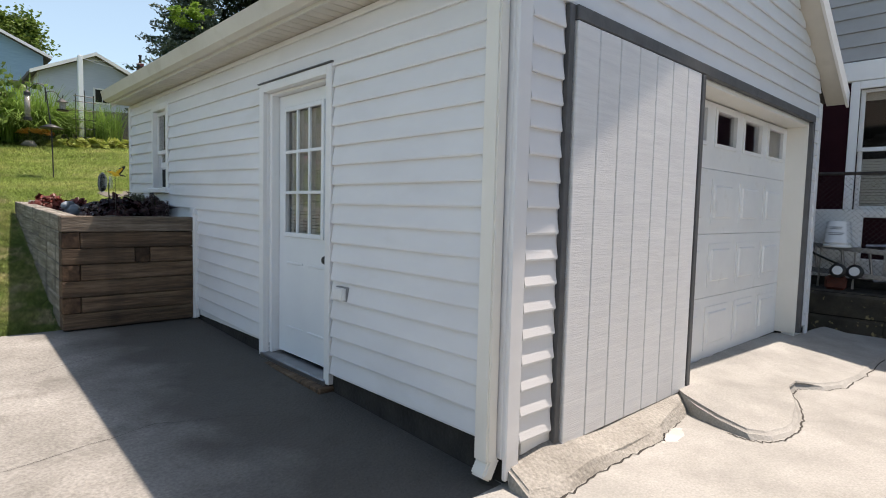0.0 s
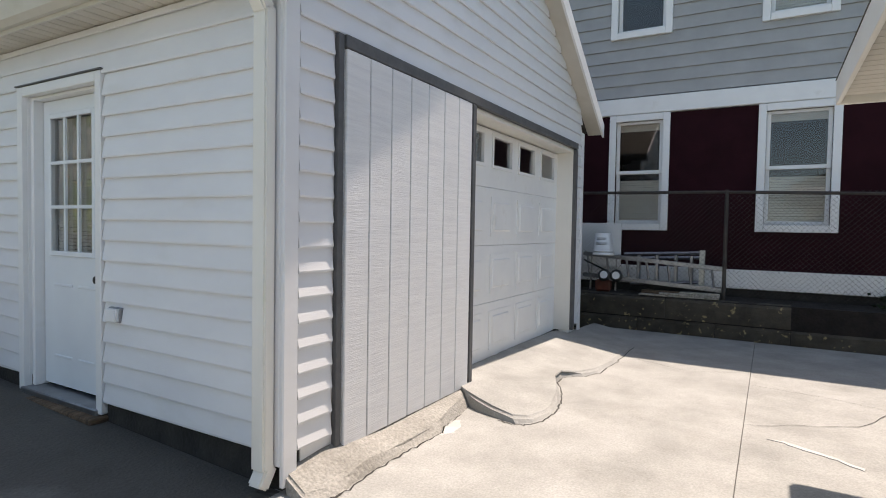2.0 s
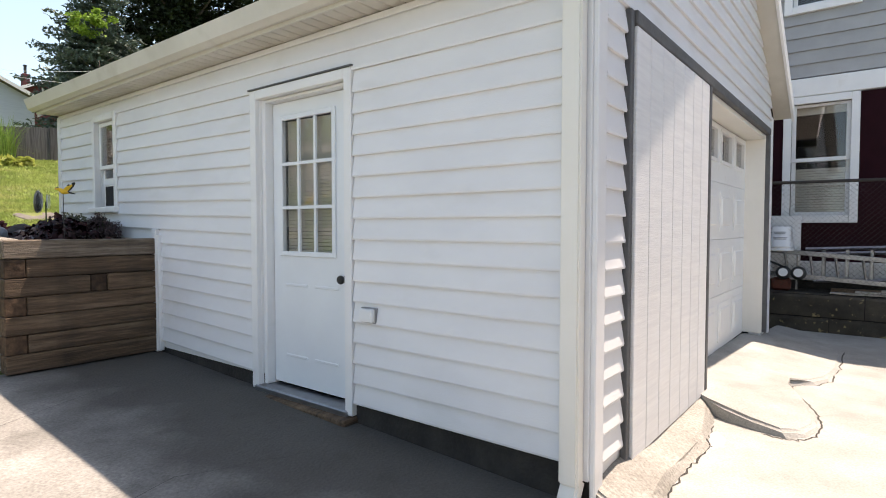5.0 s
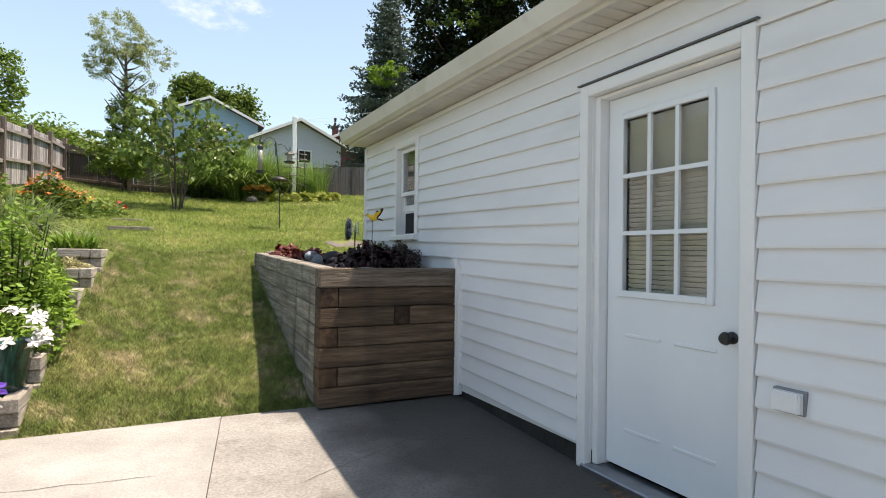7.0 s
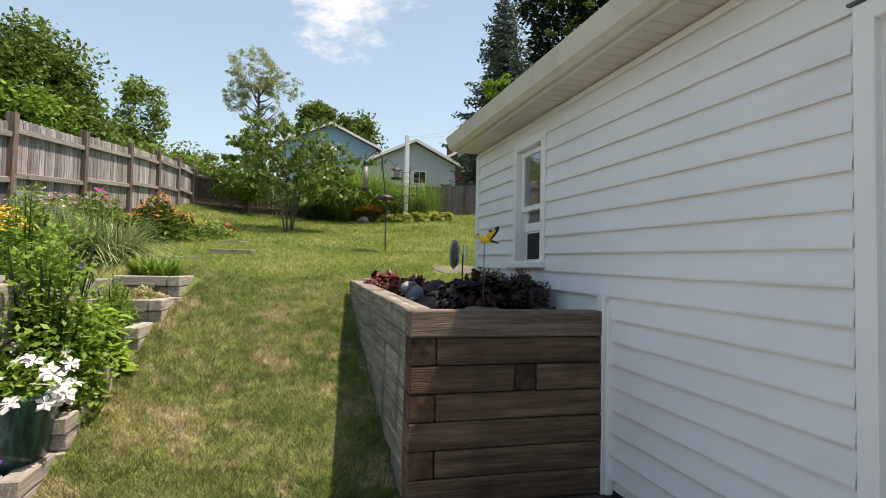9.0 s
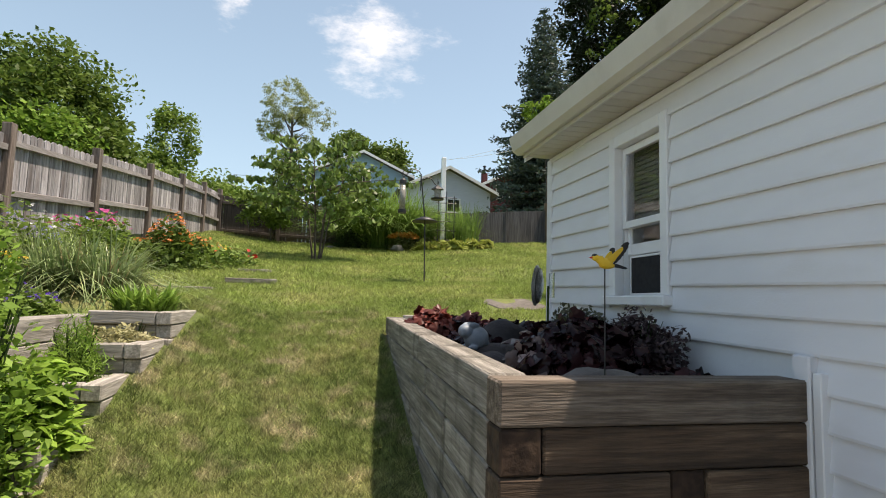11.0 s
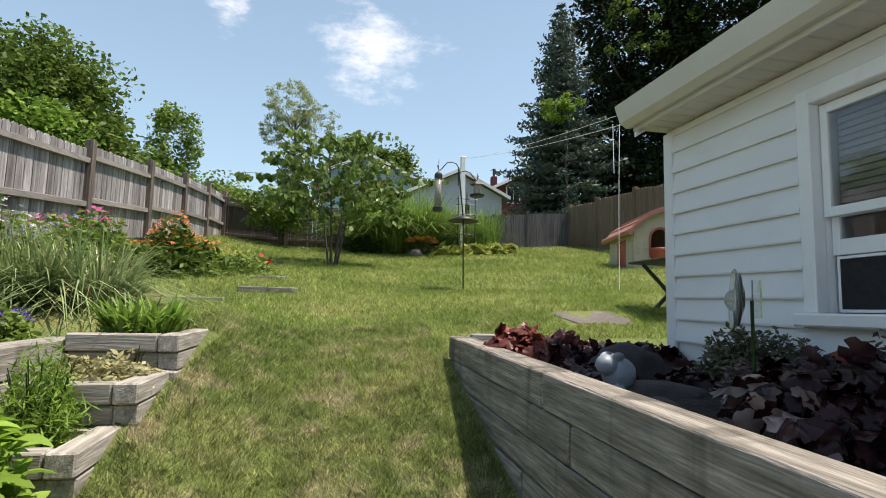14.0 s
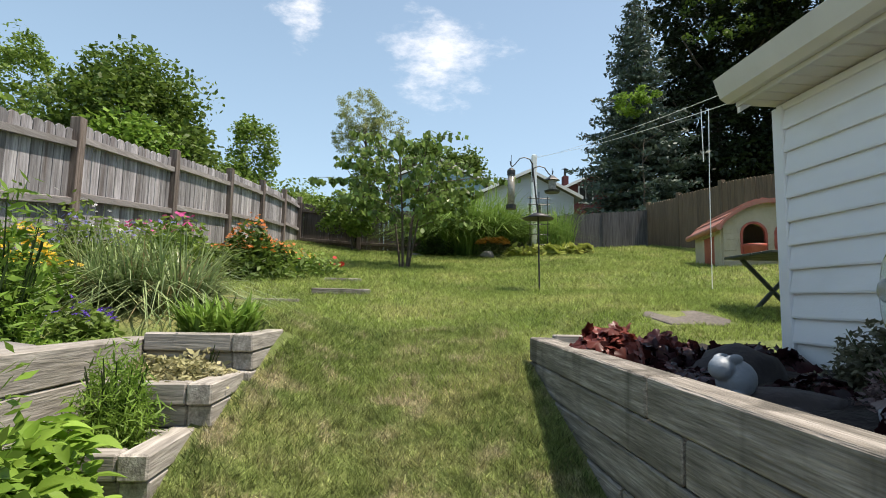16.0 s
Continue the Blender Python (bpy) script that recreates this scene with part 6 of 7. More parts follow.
bush("marigold_patch", "low yellow and orange bedding flowers", (-0.85, 14.1, 1.82), (0.45, 0.4, 0.3), 600, 0.08, LEAF_C, 106, flowers=(12, 0.04, P_YELLOW, 8), category="flowers")
for i, (x, y, r, n, h) in enumerate(((-1.45, 10.45, 0.24, 520, 0.8), (-1.08, 10.45, 0.22, 480, 0.76), (-1.25, 10.85, 0.24, 420, 0.82), (-1.75, 10.6, 0.22, 360, 0.8))):
    t = thing("maiden_grass", "arching grey-green ornamental grass clump with straw tips", "ornamental grass", group="ornamental grasses in the bed")
    z = 1.16
    blades("foliage", (x, y, z), r, n, h, 0.019, LEAF_BLADE, t, 110 + i, 1.0, 0.98, 6)
    blades("dry_foliage", (x, y, z), r, n // 5, h * 0.9, 0.012, LEAF_STRAW, t, 120 + i, 0.8, 0.95, 5)
t = thing("daylily", "fresh green daylily clump in the top timber bed", "plant")
blades("foliage", (-0.46, 9.42, 1.12), 0.19, 360, 0.33, 0.032, LEAF_C, t, 130, 0.45, 0.95)
bush("tomato_plant", "tall loose leafy green plant in the timber bed", (-0.60, 7.45, 0.42), (0.35, 0.42, 1.14), 7500, 0.052, LEAF_C, 131, category="plant", shell=0.2, stems=26)
bush("salsify_plant", "tall airy green stems beside the fence", (-1.3, 8.95, 1.06), (0.2, 0.28, 0.92), 1500, 0.07, LEAF_C, 137, category="plant", shell=0.2, stems=16, aspect=0.3)
def folded_leaves(name, pts, length, mat, parent, seed, width=0.55):
    """Oval leaves, folded along the midrib and curling down to the tip."""
    rng_ = np.random.default_rng(seed)
    V, F = [], []
    for p in pts:
        a, s_ = rng_.random() * 2 * math.pi, length * (0.55 + 0.7 * rng_.random())
        d = Vector((math.cos(a), math.sin(a), 0.35 * rng_.normal() + 0.15)).normalized()
        side = d.cross(Vector((rng_.normal() * 0.35, rng_.normal() * 0.35, 1))).normalized()
        up = side.cross(d)
        o, c = len(V), Vector(p)
        for t in (0.0, 0.22, 0.5, 0.78, 1.0):
            w = s_ * width * 0.5 * math.sin(math.pi * (0.06 + 0.9 * t ** 0.85))
            m = c + d * (s_ * t) - up * (s_ * 0.28 * t * t)
            V += [tuple(m - side * w + up * w * 0.45), tuple(m), tuple(m + side * w + up * w * 0.45)]
        for k in range(4):
            b_ = o + 3 * k
            F += [(b_, b_ + 1, b_ + 4, b_ + 3), (b_ + 1, b_ + 2, b_ + 5, b_ + 4)]
    ob = tagged(raw(name, V, F, mat, parent), kind="stuff")
    ob.data.polygons.foreach_set("use_smooth", [True] * len(ob.data.polygons))
    return ob


basil = thing("basil_plant", "bushy bright green basil in the timber bed", "plant")
rng = np.random.default_rng(132)
stalks = bmesh.new()
for k in range(16):
    a = rng.random() * 6.28
    tube_bm([(-0.5 + 0.04 * math.cos(a), 7.82 + 0.04 * math.sin(a), 0.57), (-0.5 + 0.17 * math.cos(a), 7.82 + 0.19 * math.sin(a), 0.75 + 0.2 * rng.random())], 0.005, 5, stalks, 0.5)
tagged(part("stem", stalks, LEAF_C, basil), kind="stuff")
folded_leaves("foliage", mound_points(rng, (-0.50, 7.82, 0.60), (0.23, 0.26, 0.41), 1100, shell=0.55), 0.085, LEAF_BASIL, basil, 133)
bush("rosemary_plant", "feathery green tarragon sprigs in the timber bed", (-0.52, 8.40, 0.79), (0.17, 0.2, 0.42), 5200, 0.05, LEAF_C, 133, aspect=0.13, category="plant", shell=0.15, stems=22, droop=-0.7)
bush("oregano_plant", "pale variegated low herb in the timber bed", (-0.47, 8.88, 0.99), (0.25, 0.27, 0.13), 4200, 0.034, LEAF_VAR, 134, category="plant")
bush("oregano_plant", "pale variegated upright herb in the timber bed", (-0.42, 9.05, 0.97), (0.14, 0.12, 0.22), 260, 0.045, LEAF_VAR, 135, category="plant", shell=0.3)
bush("sedum_mat", "rust-tinged low foliage above the timber wall", (-1.15, 6.9, 1.1), (0.45, 0.6, 0.28), 1400, 0.04, LEAF_STRAW, 136, category="plant")
t = thing("creeping_thyme", "flat mat of light green ground cover", "plant", kind="stuff")
rng = np.random.default_rng(141)
gp = np.stack([rng.uniform(-1.5, -0.82, 9000), rng.uniform(7.6, 10.2, 9000), 1.11 + 0.05 * rng.random(9000)], 1)
quads_object("foliage", leaf_arrays(gp, 0.03 * (0.6 + rng.random(9000)), 1.0, 0.6, rng), LEAF_C, t)
rock("rock", "pale flat stone in the flower bed", (-1.05, 8.55, 1.13), (0.14, 0.2, 0.06), 8)
rock("rock", "pale flat stone in the flower bed", (-1.3, 9.6, 1.12), (0.2, 0.12, 0.05), 9)
rock("rock", "reddish tan flat stone above the timber wall", (-0.98, 7.75, 1.15), (0.12, 0.18, 0.08), 10)
edge = thing("bed_edging", "low weathered timber edging the flower bed", "edging")
timber(edge, -0.36, 0.26, 12.2, 12.3, land_z(0, 12.25) - 0.06, land_z(0, 12.25) + 0.05, TIMBER)
timber(edge, -1.3, -0.42, 11.75, 11.86, land_z(-0.6, 11.8) - 0.08, land_z(-0.6, 11.8) + 0.014, TIMBER)
timber(edge, -0.35, 0.1, 13.2, 13.32, 1.62, 1.74, TIMBER)

# pots
GLAZE = material("teal_glaze", [(0.004, 0.01, 0.014), (0.008, 0.045, 0.045), (0.03, 0.12, 0.105)], 4, 5, 0.18, 0.1, 20, stretch=(6, 6, 0.8))
TERRA = material("terracotta", [(0.36, 0.12, 0.045), (0.48, 0.18, 0.075)], 5, 6, 0.8, 0.25, 40)


def pot(name, label, c, prof, mat, leafm, fl, seed, rad, height):
    p_ = thing(name, label, "planter pot", c)
    part("pot", lathe_bm(prof, 28), mat, p_, "", True)
    part("soil", lathe_bm([(0, height - 0.03), (rad * 0.93, height - 0.03)], 20), SOIL, p_)
    return p_


def petunias(label, c, r, leafm, fls, seed):
    t = bush("petunia", label, c, r, 1900, 0.05, leafm, seed, category="flowers", shell=0.4)
    rng_ = np.random.default_rng(seed + 7)
    for k, size, fm in fls:
        flower_heads("blossom", mound_points(rng_, c, (r[0] * 1.05, r[1] * 1.05, r[2] * 1.1), k, shell=0.95), size, fm, t, seed + k, 5)


pot("glazed_pot", "large teal glazed flower pot on the concrete", (-0.76, 7.05, 0.08), [(0.27, 0), (0.29, 0.02), (0.35, 0.42), (0.37, 0.53), (0.385, 0.55), (0.375, 0.575), (0.345, 0.565), (0.32, 0.5), (0.30, 0.47)], GLAZE, LEAF_C, None, 1, 0.34, 0.54)
petunias("white petunias spilling from the glazed pot", (-0.76, 7.05, 0.60), (0.42, 0.42, 0.26), LEAF_C, [(130, 0.05, P_WHITE)], 150)
pot("terracotta_bowl", "shallow terracotta flower bowl on the concrete", (-0.82, 6.52, 0.085), [(0.14, 0), (0.20, 0.05), (0.255, 0.16), (0.265, 0.18), (0.25, 0.185), (0.23, 0.15), (0.2, 0.13)], TERRA, LEAF_C, None, 1, 0.24, 0.18)
petunias("violet and white petunias filling the bowl", (-0.82, 6.52, 0.24), (0.34, 0.34, 0.27), LEAF_C, [(60, 0.055, P_PURPLE), (16, 0.05, P_WHITE)], 160)

# ---- things in the raised planter ----
def heuchera(label, c, r, n, size, mat, seed):
    t = thing("heuchera", label, "plant", group="heucheras in the raised bed")
    rng_ = np.random.default_rng(seed)
    pts = mound_points(rng_, c, r, n, shell=0.75)
    V, F = [], []
    for p in pts:
        out = Vector(p) - Vector(c) + Vector((0, 0, 0.12))
        nrm = (out.normalized() + Vector(rng_.normal(size=3) * 0.6)).normalized()
        a = nrm.orthogonal().normalized()
        b = nrm.cross(a)
        s = size * (0.45 + 1.0 * rng_.random() ** 1.5)
        o = len(V)
        V.append(tuple(Vector(p) + nrm * s * 0.12))
        for k in range(20):
            th = 2 * math.pi * k / 20
            rr = s * (0.84 + 0.16 * abs(math.cos(2.5 * th)) + 0.04 * (k % 2)) * (0.5 if k == 10 else 1)
            V.append(tuple(Vector(p) + (a * math.cos(th) + b * math.sin(th)) * rr * 0.5 + nrm * s * 0.055 * math.sin(th * 5) - nrm * s * 0.06))
        for k in range(20):
            F.append((o, o + 1 + k, o + 1 + (k + 1) % 20))
    leaves = tagged(raw("foliage", V, F, mat, t), kind="stuff")
    leaves.data.polygons.foreach_set("use_smooth", [True] * len(leaves.data.polygons))
    part("crown_root", lathe_bm([(0.05, -0.05), (0.06, 0.0), (0.03, 0.08), (0, 0.09)], 8, c), BARK, t)


heuchera("dark purple heuchera with glossy lobed leaves", (1.97, 7.28, 0.99), (0.31, 0.36, 0.27), 420, 0.085, LEAF_HEU, 170)
heuchera("dark purple heuchera with glossy lobed leaves", (2.2, 6.95, 0.98), (0.2, 0.28, 0.11), 170, 0.075, LEAF_HEU, 171)
heuchera("bright red-leaved heuchera at the far end of the bed", (1.62, 9.0, 1.11), (0.2, 0.22, 0.18), 190, 0.082, LEAF_RED, 172)
heuchera("red-tinged heuchera beside the painted figure", (2.04, 7.42, 1.02), (0.14, 0.14, 0.2), 36, 0.10, LEAF_RED, 173)
heuchera("dark purple heuchera along the garage wall", (1.95, 9.15, 1.08), (0.28, 0.28, 0.15), 240, 0.085, LEAF_HEU, 174)
heuchera("dark purple heuchera along the garage wall", (2.3, 8.85, 1.08), (0.2, 0.35, 0.14), 220, 0.085, LEAF_HEU, 175)
heuchera("dark purple heuchera between the dark stones", (1.78, 8.42, 1.03), (0.2, 0.2, 0.1), 150, 0.075, LEAF_HEU, 177)
heuchera("dark purple heuchera between the dark stones", (2.15, 8.2, 1.03), (0.16, 0.2, 0.1), 120, 0.075, LEAF_HEU, 178)
heuchera("silvery bronze heuchera by the bed's rim", (1.77, 7.28, 1.03), (0.15, 0.2, 0.19), 46, 0.088, LEAF_SILV, 176)
bush("barberry", "grey-green twiggy shrub against the garage wall", (2.32, 8.05, 1.05), (0.16, 0.32, 0.30), 6500, 0.03, LEAF_DUST, 180, category="shrub", shell=0.25, stems=20)
bush("barberry", "dusty rose low shrub below the window", (2.16, 7.8, 1.03), (0.16, 0.2, 0.19), 3800, 0.026, LEAF_ROSE, 181, category="shrub", shell=0.25, stems=16)
bush("barberry", "dusty purple shrub below the window", (2.34, 7.4, 1.05), (0.12, 0.36, 0.27), 5200, 0.03, LEAF_PLUM, 182, category="shrub", shell=0.25, stems=20)
rock("rock", "pale rounded boulder by the planter's corner", (1.88, 6.88, 1.0), (0.21, 0.14, 0.1), 12, STONEM)
rock("rock", "dark rounded boulder in the raised bed", (2.05, 8.55, 1.06), (0.22, 0.2, 0.17), 13, STONED)
rock("rock", "dark flat stone in the raised bed", (1.85, 8.05, 1.04), (0.26, 0.14, 0.07), 14, STONED)
rock("rock", "dark flat stone in the raised bed", (1.72, 7.78, 1.02), (0.1, 0.12, 0.06), 15, STONED)


def rabbit(label, c, s, turn, mat):
    bm = bmesh.new()
    for (x, y, z), (rx, ry, rz) in (((0, 0, 0.085), (0.10, 0.075, 0.085)), ((-0.095, 0, 0.135), (0.058, 0.05, 0.052)), ((0.085, 0, 0.05), (0.03, 0.03, 0.03)), ((-0.05, 0.032, 0.175), (0.055, 0.012, 0.022)), ((-0.05, -0.032, 0.175), (0.055, 0.012, 0.022)), ((-0.06, 0.045, 0.02), (0.045, 0.02, 0.02)), ((-0.06, -0.045, 0.02), (0.045, 0.02, 0.02))):
        res = bmesh.ops.create_icosphere(bm, subdivisions=3, radius=1)
        for v in res["verts"]:
            v.co = Vector((x + v.co.x * rx, y + v.co.y * ry, z + v.co.z * rz))
    ob = solid("rabbit_statue", bm, mat, label, "statue", smooth=True)
    ob.matrix_basis = Matrix.Translation(c) @ Matrix.Rotation(turn, 4, "Z") @ Matrix.Scale(s, 4)
    rm = ob.modifiers.new("shell", "REMESH")
    rm.mode, rm.voxel_size, rm.use_smooth_shade = "VOXEL", 0.006, True


rabbit("pale blue-grey stone rabbit figure in the bed", (1.70, 8.03, 1.07), 0.8, radians(22), STATUE)
rabbit("blue and white painted rabbit figure in the bed", (1.93, 7.62, 1.03), 0.72, radians(190), STATUE2)

# bird on a stake
BIRDY = material("yellow_enamel", [(0.72, 0.44, 0.02), (0.82, 0.55, 0.04)], 8, 3, 0.4, 0.05, 30)
bird = thing("bird_ornament", "yellow and black metal goldfinch ornament on a stake", "garden ornament", (1.83, 6.76, 1.197))
bird.scale = (0.56, 0.56, 0.56)
part("stake", tube_bm([(0, 0, -0.48), (0, 0, 0.51)], 0.0045, 6), BLACKM, bird)
FEATHER = material("black_enamel", [(0.010, 0.010, 0.012), (0.028, 0.028, 0.03)], 14, 3, 0.4, 0.05, 40)
tilt = Matrix.Translation((0, 0, 0.53)) @ Matrix.Rotation(radians(14), 4, "Y")
bb = bmesh.new()
res = bmesh.ops.create_uvsphere(bb, u_segments=20, v_segments=14, radius=1)
for v in res["verts"]:
    u = v.co.x
    fat = 1 - 0.42 * max(0.0, u) ** 1.5 - 0.12 * max(0.0, -u)
    v.co = tilt @ Vector((u * 0.075, v.co.y * 0.032 * fat, v.co.z * 0.036 * fat + (0.012 if u < -0.4 else 0.0)))
res = bmesh.ops.create_uvsphere(bb, u_segments=16, v_segments=10, radius=1)
for v in res["verts"]:
    v.co = Vector((-0.066 + v.co.x * 0.027, v.co.y * 0.022, 0.566 + v.co.z * 0.023))
part("body", bb, BIRDY, bird, "yellow enamelled body", True)
part("beak", lathe_bm([(0.008, 0), (0.005, 0.012), (0, 0.026)], 8), P_RED, bird).matrix_basis = Matrix.Translation((-0.09, 0, 0.565)) @ Matrix.Rotation(radians(-96), 4, "Y")
cap = bmesh.new()
res = bmesh.ops.create_uvsphere(cap, u_segments=12, v_segments=8, radius=1)
for v in res["verts"]:
    v.co = Vector((-0.072 + v.co.x * 0.02, v.co.y * 0.019, 0.578 + v.co.z * 0.014))
part("cap", cap, FEATHER, bird, "black cap", True)


def vane(outline, y0, lean, thick=0.003):
    """A thin sheet-metal vane standing in the x-z plane, leaning sideways with height."""
    bm = bmesh.new()
    lo = [bm.verts.new((x, y0 + lean * (z - 0.54), z)) for x, z in outline]
    hi = [bm.verts.new((x, y0 + thick + lean * (z - 0.54), z)) for x, z in outline]
    n = len(outline)
    for i in range(n):
        bm.faces.new((lo[i], lo[(i + 1) % n], hi[(i + 1) % n], hi[i]))
    bm.faces.new(lo)
    bm.faces.new(hi[::-1])
    return bm


part("tail", vane([(0.045, 0.528), (0.06, 0.508), (0.15, 0.496), (0.165, 0.503), (0.15, 0.512), (0.08, 0.532)], -0.002, 0), FEATHER, bird, "black tail")
for y0, lean, k in ((-0.02, -0.35, 1.0), (0.018, 0.55, 0.8)):
    q = lambda pts: [(x * k, 0.545 + z * k) for x, z in pts]
    wing = part("wing", vane(q([(-0.01, -0.012), (0.04, -0.02), (0.075, 0.02), (0.112, 0.075), (0.105, 0.1), (0.06, 0.07), (0.02, 0.03)]), y0, lean), BIRDY, bird)
    rim = [(0.045, -0.025), (0.075, -0.008), (0.09, 0.012), (0.098, 0.016), (0.104, 0.034), (0.114, 0.038), (0.118, 0.056), (0.128, 0.062), (0.13, 0.08), (0.139, 0.088), (0.136, 0.104), (0.142, 0.118), (0.128, 0.128), (0.105, 0.12), (0.085, 0.098), (0.1, 0.094), (0.106, 0.075), (0.072, 0.022)]
    part("wing_feathers", vane(q(rim), y0 - 0.002, lean, 0.007), FEATHER, wing, "black flight feathers")

# glass plate ornament with a gauge
CLEAR = bpy.data.materials.new("pressed_glass")
CLEAR.use_nodes = True
for key, val in (("Base Color", (0.88, 0.93, 0.91, 1)), ("Roughness", 0.06), ("Transmission Weight", 0.85), ("IOR", 1.45)):
    CLEAR.node_tree.nodes["Principled BSDF"].inputs[key].default_value = val
orn = thing("glass_flower", "glass plate flower ornament on a green stake", "garden ornament", (1.93, 7.60, 1.035))
face = Matrix.Rotation(radians(147), 4, "Z") @ Matrix.Rotation(radians(87), 4, "Y")
part("stake", tube_bm([(0.03, 0, -0.12), (0.03, 0, 0.40)], 0.006, 8), LEAF_B, orn)
part("plate", lathe_bm([(0, 0.0), (0.045, 0.002), (0.065, 0.012), (0.085, 0.014), (0.102, 0.03), (0.108, 0.032), (0.104, 0.037), (0.085, 0.022), (0.06, 0.02), (0, 0.01)], 28), CLEAR, orn, "", True).matrix_basis = Matrix.Translation((0, 0, 0.40)) @ face
part("knob", lathe_bm([(0.036, 0.0), (0.04, 0.014), (0.034, 0.03), (0.018, 0.042), (0, 0.045)], 16), CLEAR, orn, "", True).matrix_basis = Matrix.Translation((-0.016, 0.006, 0.40)) @ face
part("rim", lathe_bm([(0.078, 0.012), (0.09, 0.013), (0.092, 0.019), (0.08, 0.018), (0.078, 0.012)], 24), BLACKM, orn, "dark fluted band round the plate", True).matrix_basis = Matrix.Translation((-0.003, 0.001, 0.40)) @ face
part("gauge", tube_bm([(0.05, 0.0, 0.34), (0.05, 0.0, 0.47)], 0.016, 10), CLEAR, orn, "clear rain gauge tube")

# stepping stone, table, twig
ss = bmesh.new()
prism(ss, [(2.40, 10.30), (2.46, 10.40), (2.88, 10.42), (3.0, 10.12), (2.86, 9.95), (2.48, 10.0)], 1.1, lambda x, y: land_z(x, y) + 0.012)
bmesh.ops.bevel(ss, geom=[e for e in ss.edges if all(v.co.z > 1.2 for v in e.verts)], offset=0.006, segments=1, affect="EDGES")
solid("stepping_stone", ss, material("brown_grey_flagstone", [(0.085, 0.075, 0.065), (0.15, 0.135, 0.118)], 4, 8, 0.92, 0.4, 30, fine=(40, 0.25)), "flat grey stepping stone set in the lawn", "paving stone", "structure")
TABM = material("dark_green_wood", [(0.02, 0.03, 0.024), (0.05, 0.06, 0.05)], 6, 5, 0.7, 0.3, 30)
tb = thing("folding_table", "small dark folding garden table with crossed legs", "table", (3.63, 10.3, 1.36))
tb.scale = (1, 1, 0.82)
for i in range(5):
    part("slat", box_bm(-0.38, 0.38, -0.30 + i * 0.122, -0.30 + i * 0.122 + 0.112, 0.575, 0.60, bevel=0.004), TABM, tb)
for y in (-0.24, 0.24):
    for s in (1, -1):
        part("leg", tube_bm([(-0.26 * s, y, -0.05), (0.26 * s, y, 0.575)], 0.02, 6), TABM, tb)

# ---- play house ----
PLAS = material("tan_plastic", [(0.42, 0.36, 0.26), (0.52, 0.46, 0.35)], 5, 5, 0.6, 0.4, 14)
PRED = material("faded_red_plastic", [(0.32, 0.055, 0.035), (0.46, 0.12, 0.08)], 4, 5, 0.55, 0.1, 30)
PROOF = material("faded_roof_plastic", [(0.34, 0.12, 0.085), (0.46, 0.21, 0.155)], 4, 5, 0.55, 0.1, 30)
ph = thing("playhouse", "tan plastic toy playhouse with a faded red roof", "playhouse", (5.62, 14.45, 2.12))
ph.rotation_euler = (0, 0, radians(-12))
W_, D_, Hh = 1.35, 1.3, 0.63


def phwall(x0, x1, z0, z1, y=0.0):
    """A moulded wall panel with raised blocks."""
    wall = part("front_wall", box_bm(x0, x1, y + 0.006, y + 0.045, z0, z1), PLAS, ph)
    zz, row = z0, 0
    while zz < z1 - 0.01:
        h = min(0.09, z1 - zz)
        xx = x0
        while xx < x1 - 0.01:
            ln = min(x1 - xx, 0.17 if (row + int(xx * 10)) % 2 else 0.22)
            part("block", box_bm(xx + 0.004, xx + ln - 0.004, y - 0.008 * ((row + int(xx * 7)) % 2), y + 0.008, zz + 0.004, zz + h - 0.004), PLAS, wall)
            xx += ln
        zz += h
        row += 1


for x0, x1, z0, z1 in ((0, 0.27, 0, Hh), (0.27, 0.63, 0, 0.2), (0.63, 0.785, 0, Hh), (0.785, 1.115, 0, 0.16), (1.115, W_, 0, Hh)):
    phwall(x0, x1, z0, z1)
part("side_wall", box_bm(-0.02, 0.03, 0.05, 0.35, 0, Hh, bevel=0.01), PLAS, ph)
part("side_wall", box_bm(-0.02, 0.03, 0.85, D_, 0, Hh, bevel=0.01), PLAS, ph)
part("door", box_bm(-0.012, 0.015, 0.35, 0.85, 0, 0.55, bevel=0.01), PRED, ph)
part("side_lintel", box_bm(-0.02, 0.03, 0.352, 0.848, 0.555, Hh, bevel=0.01), PLAS, ph)
part("back_wall", box_bm(0, W_, D_ - 0.05, D_, 0, Hh), PLAS, ph)
part("end_wall", box_bm(W_ - 0.05, W_, 0.05, D_ - 0.05, 0, Hh), PLAS, ph)
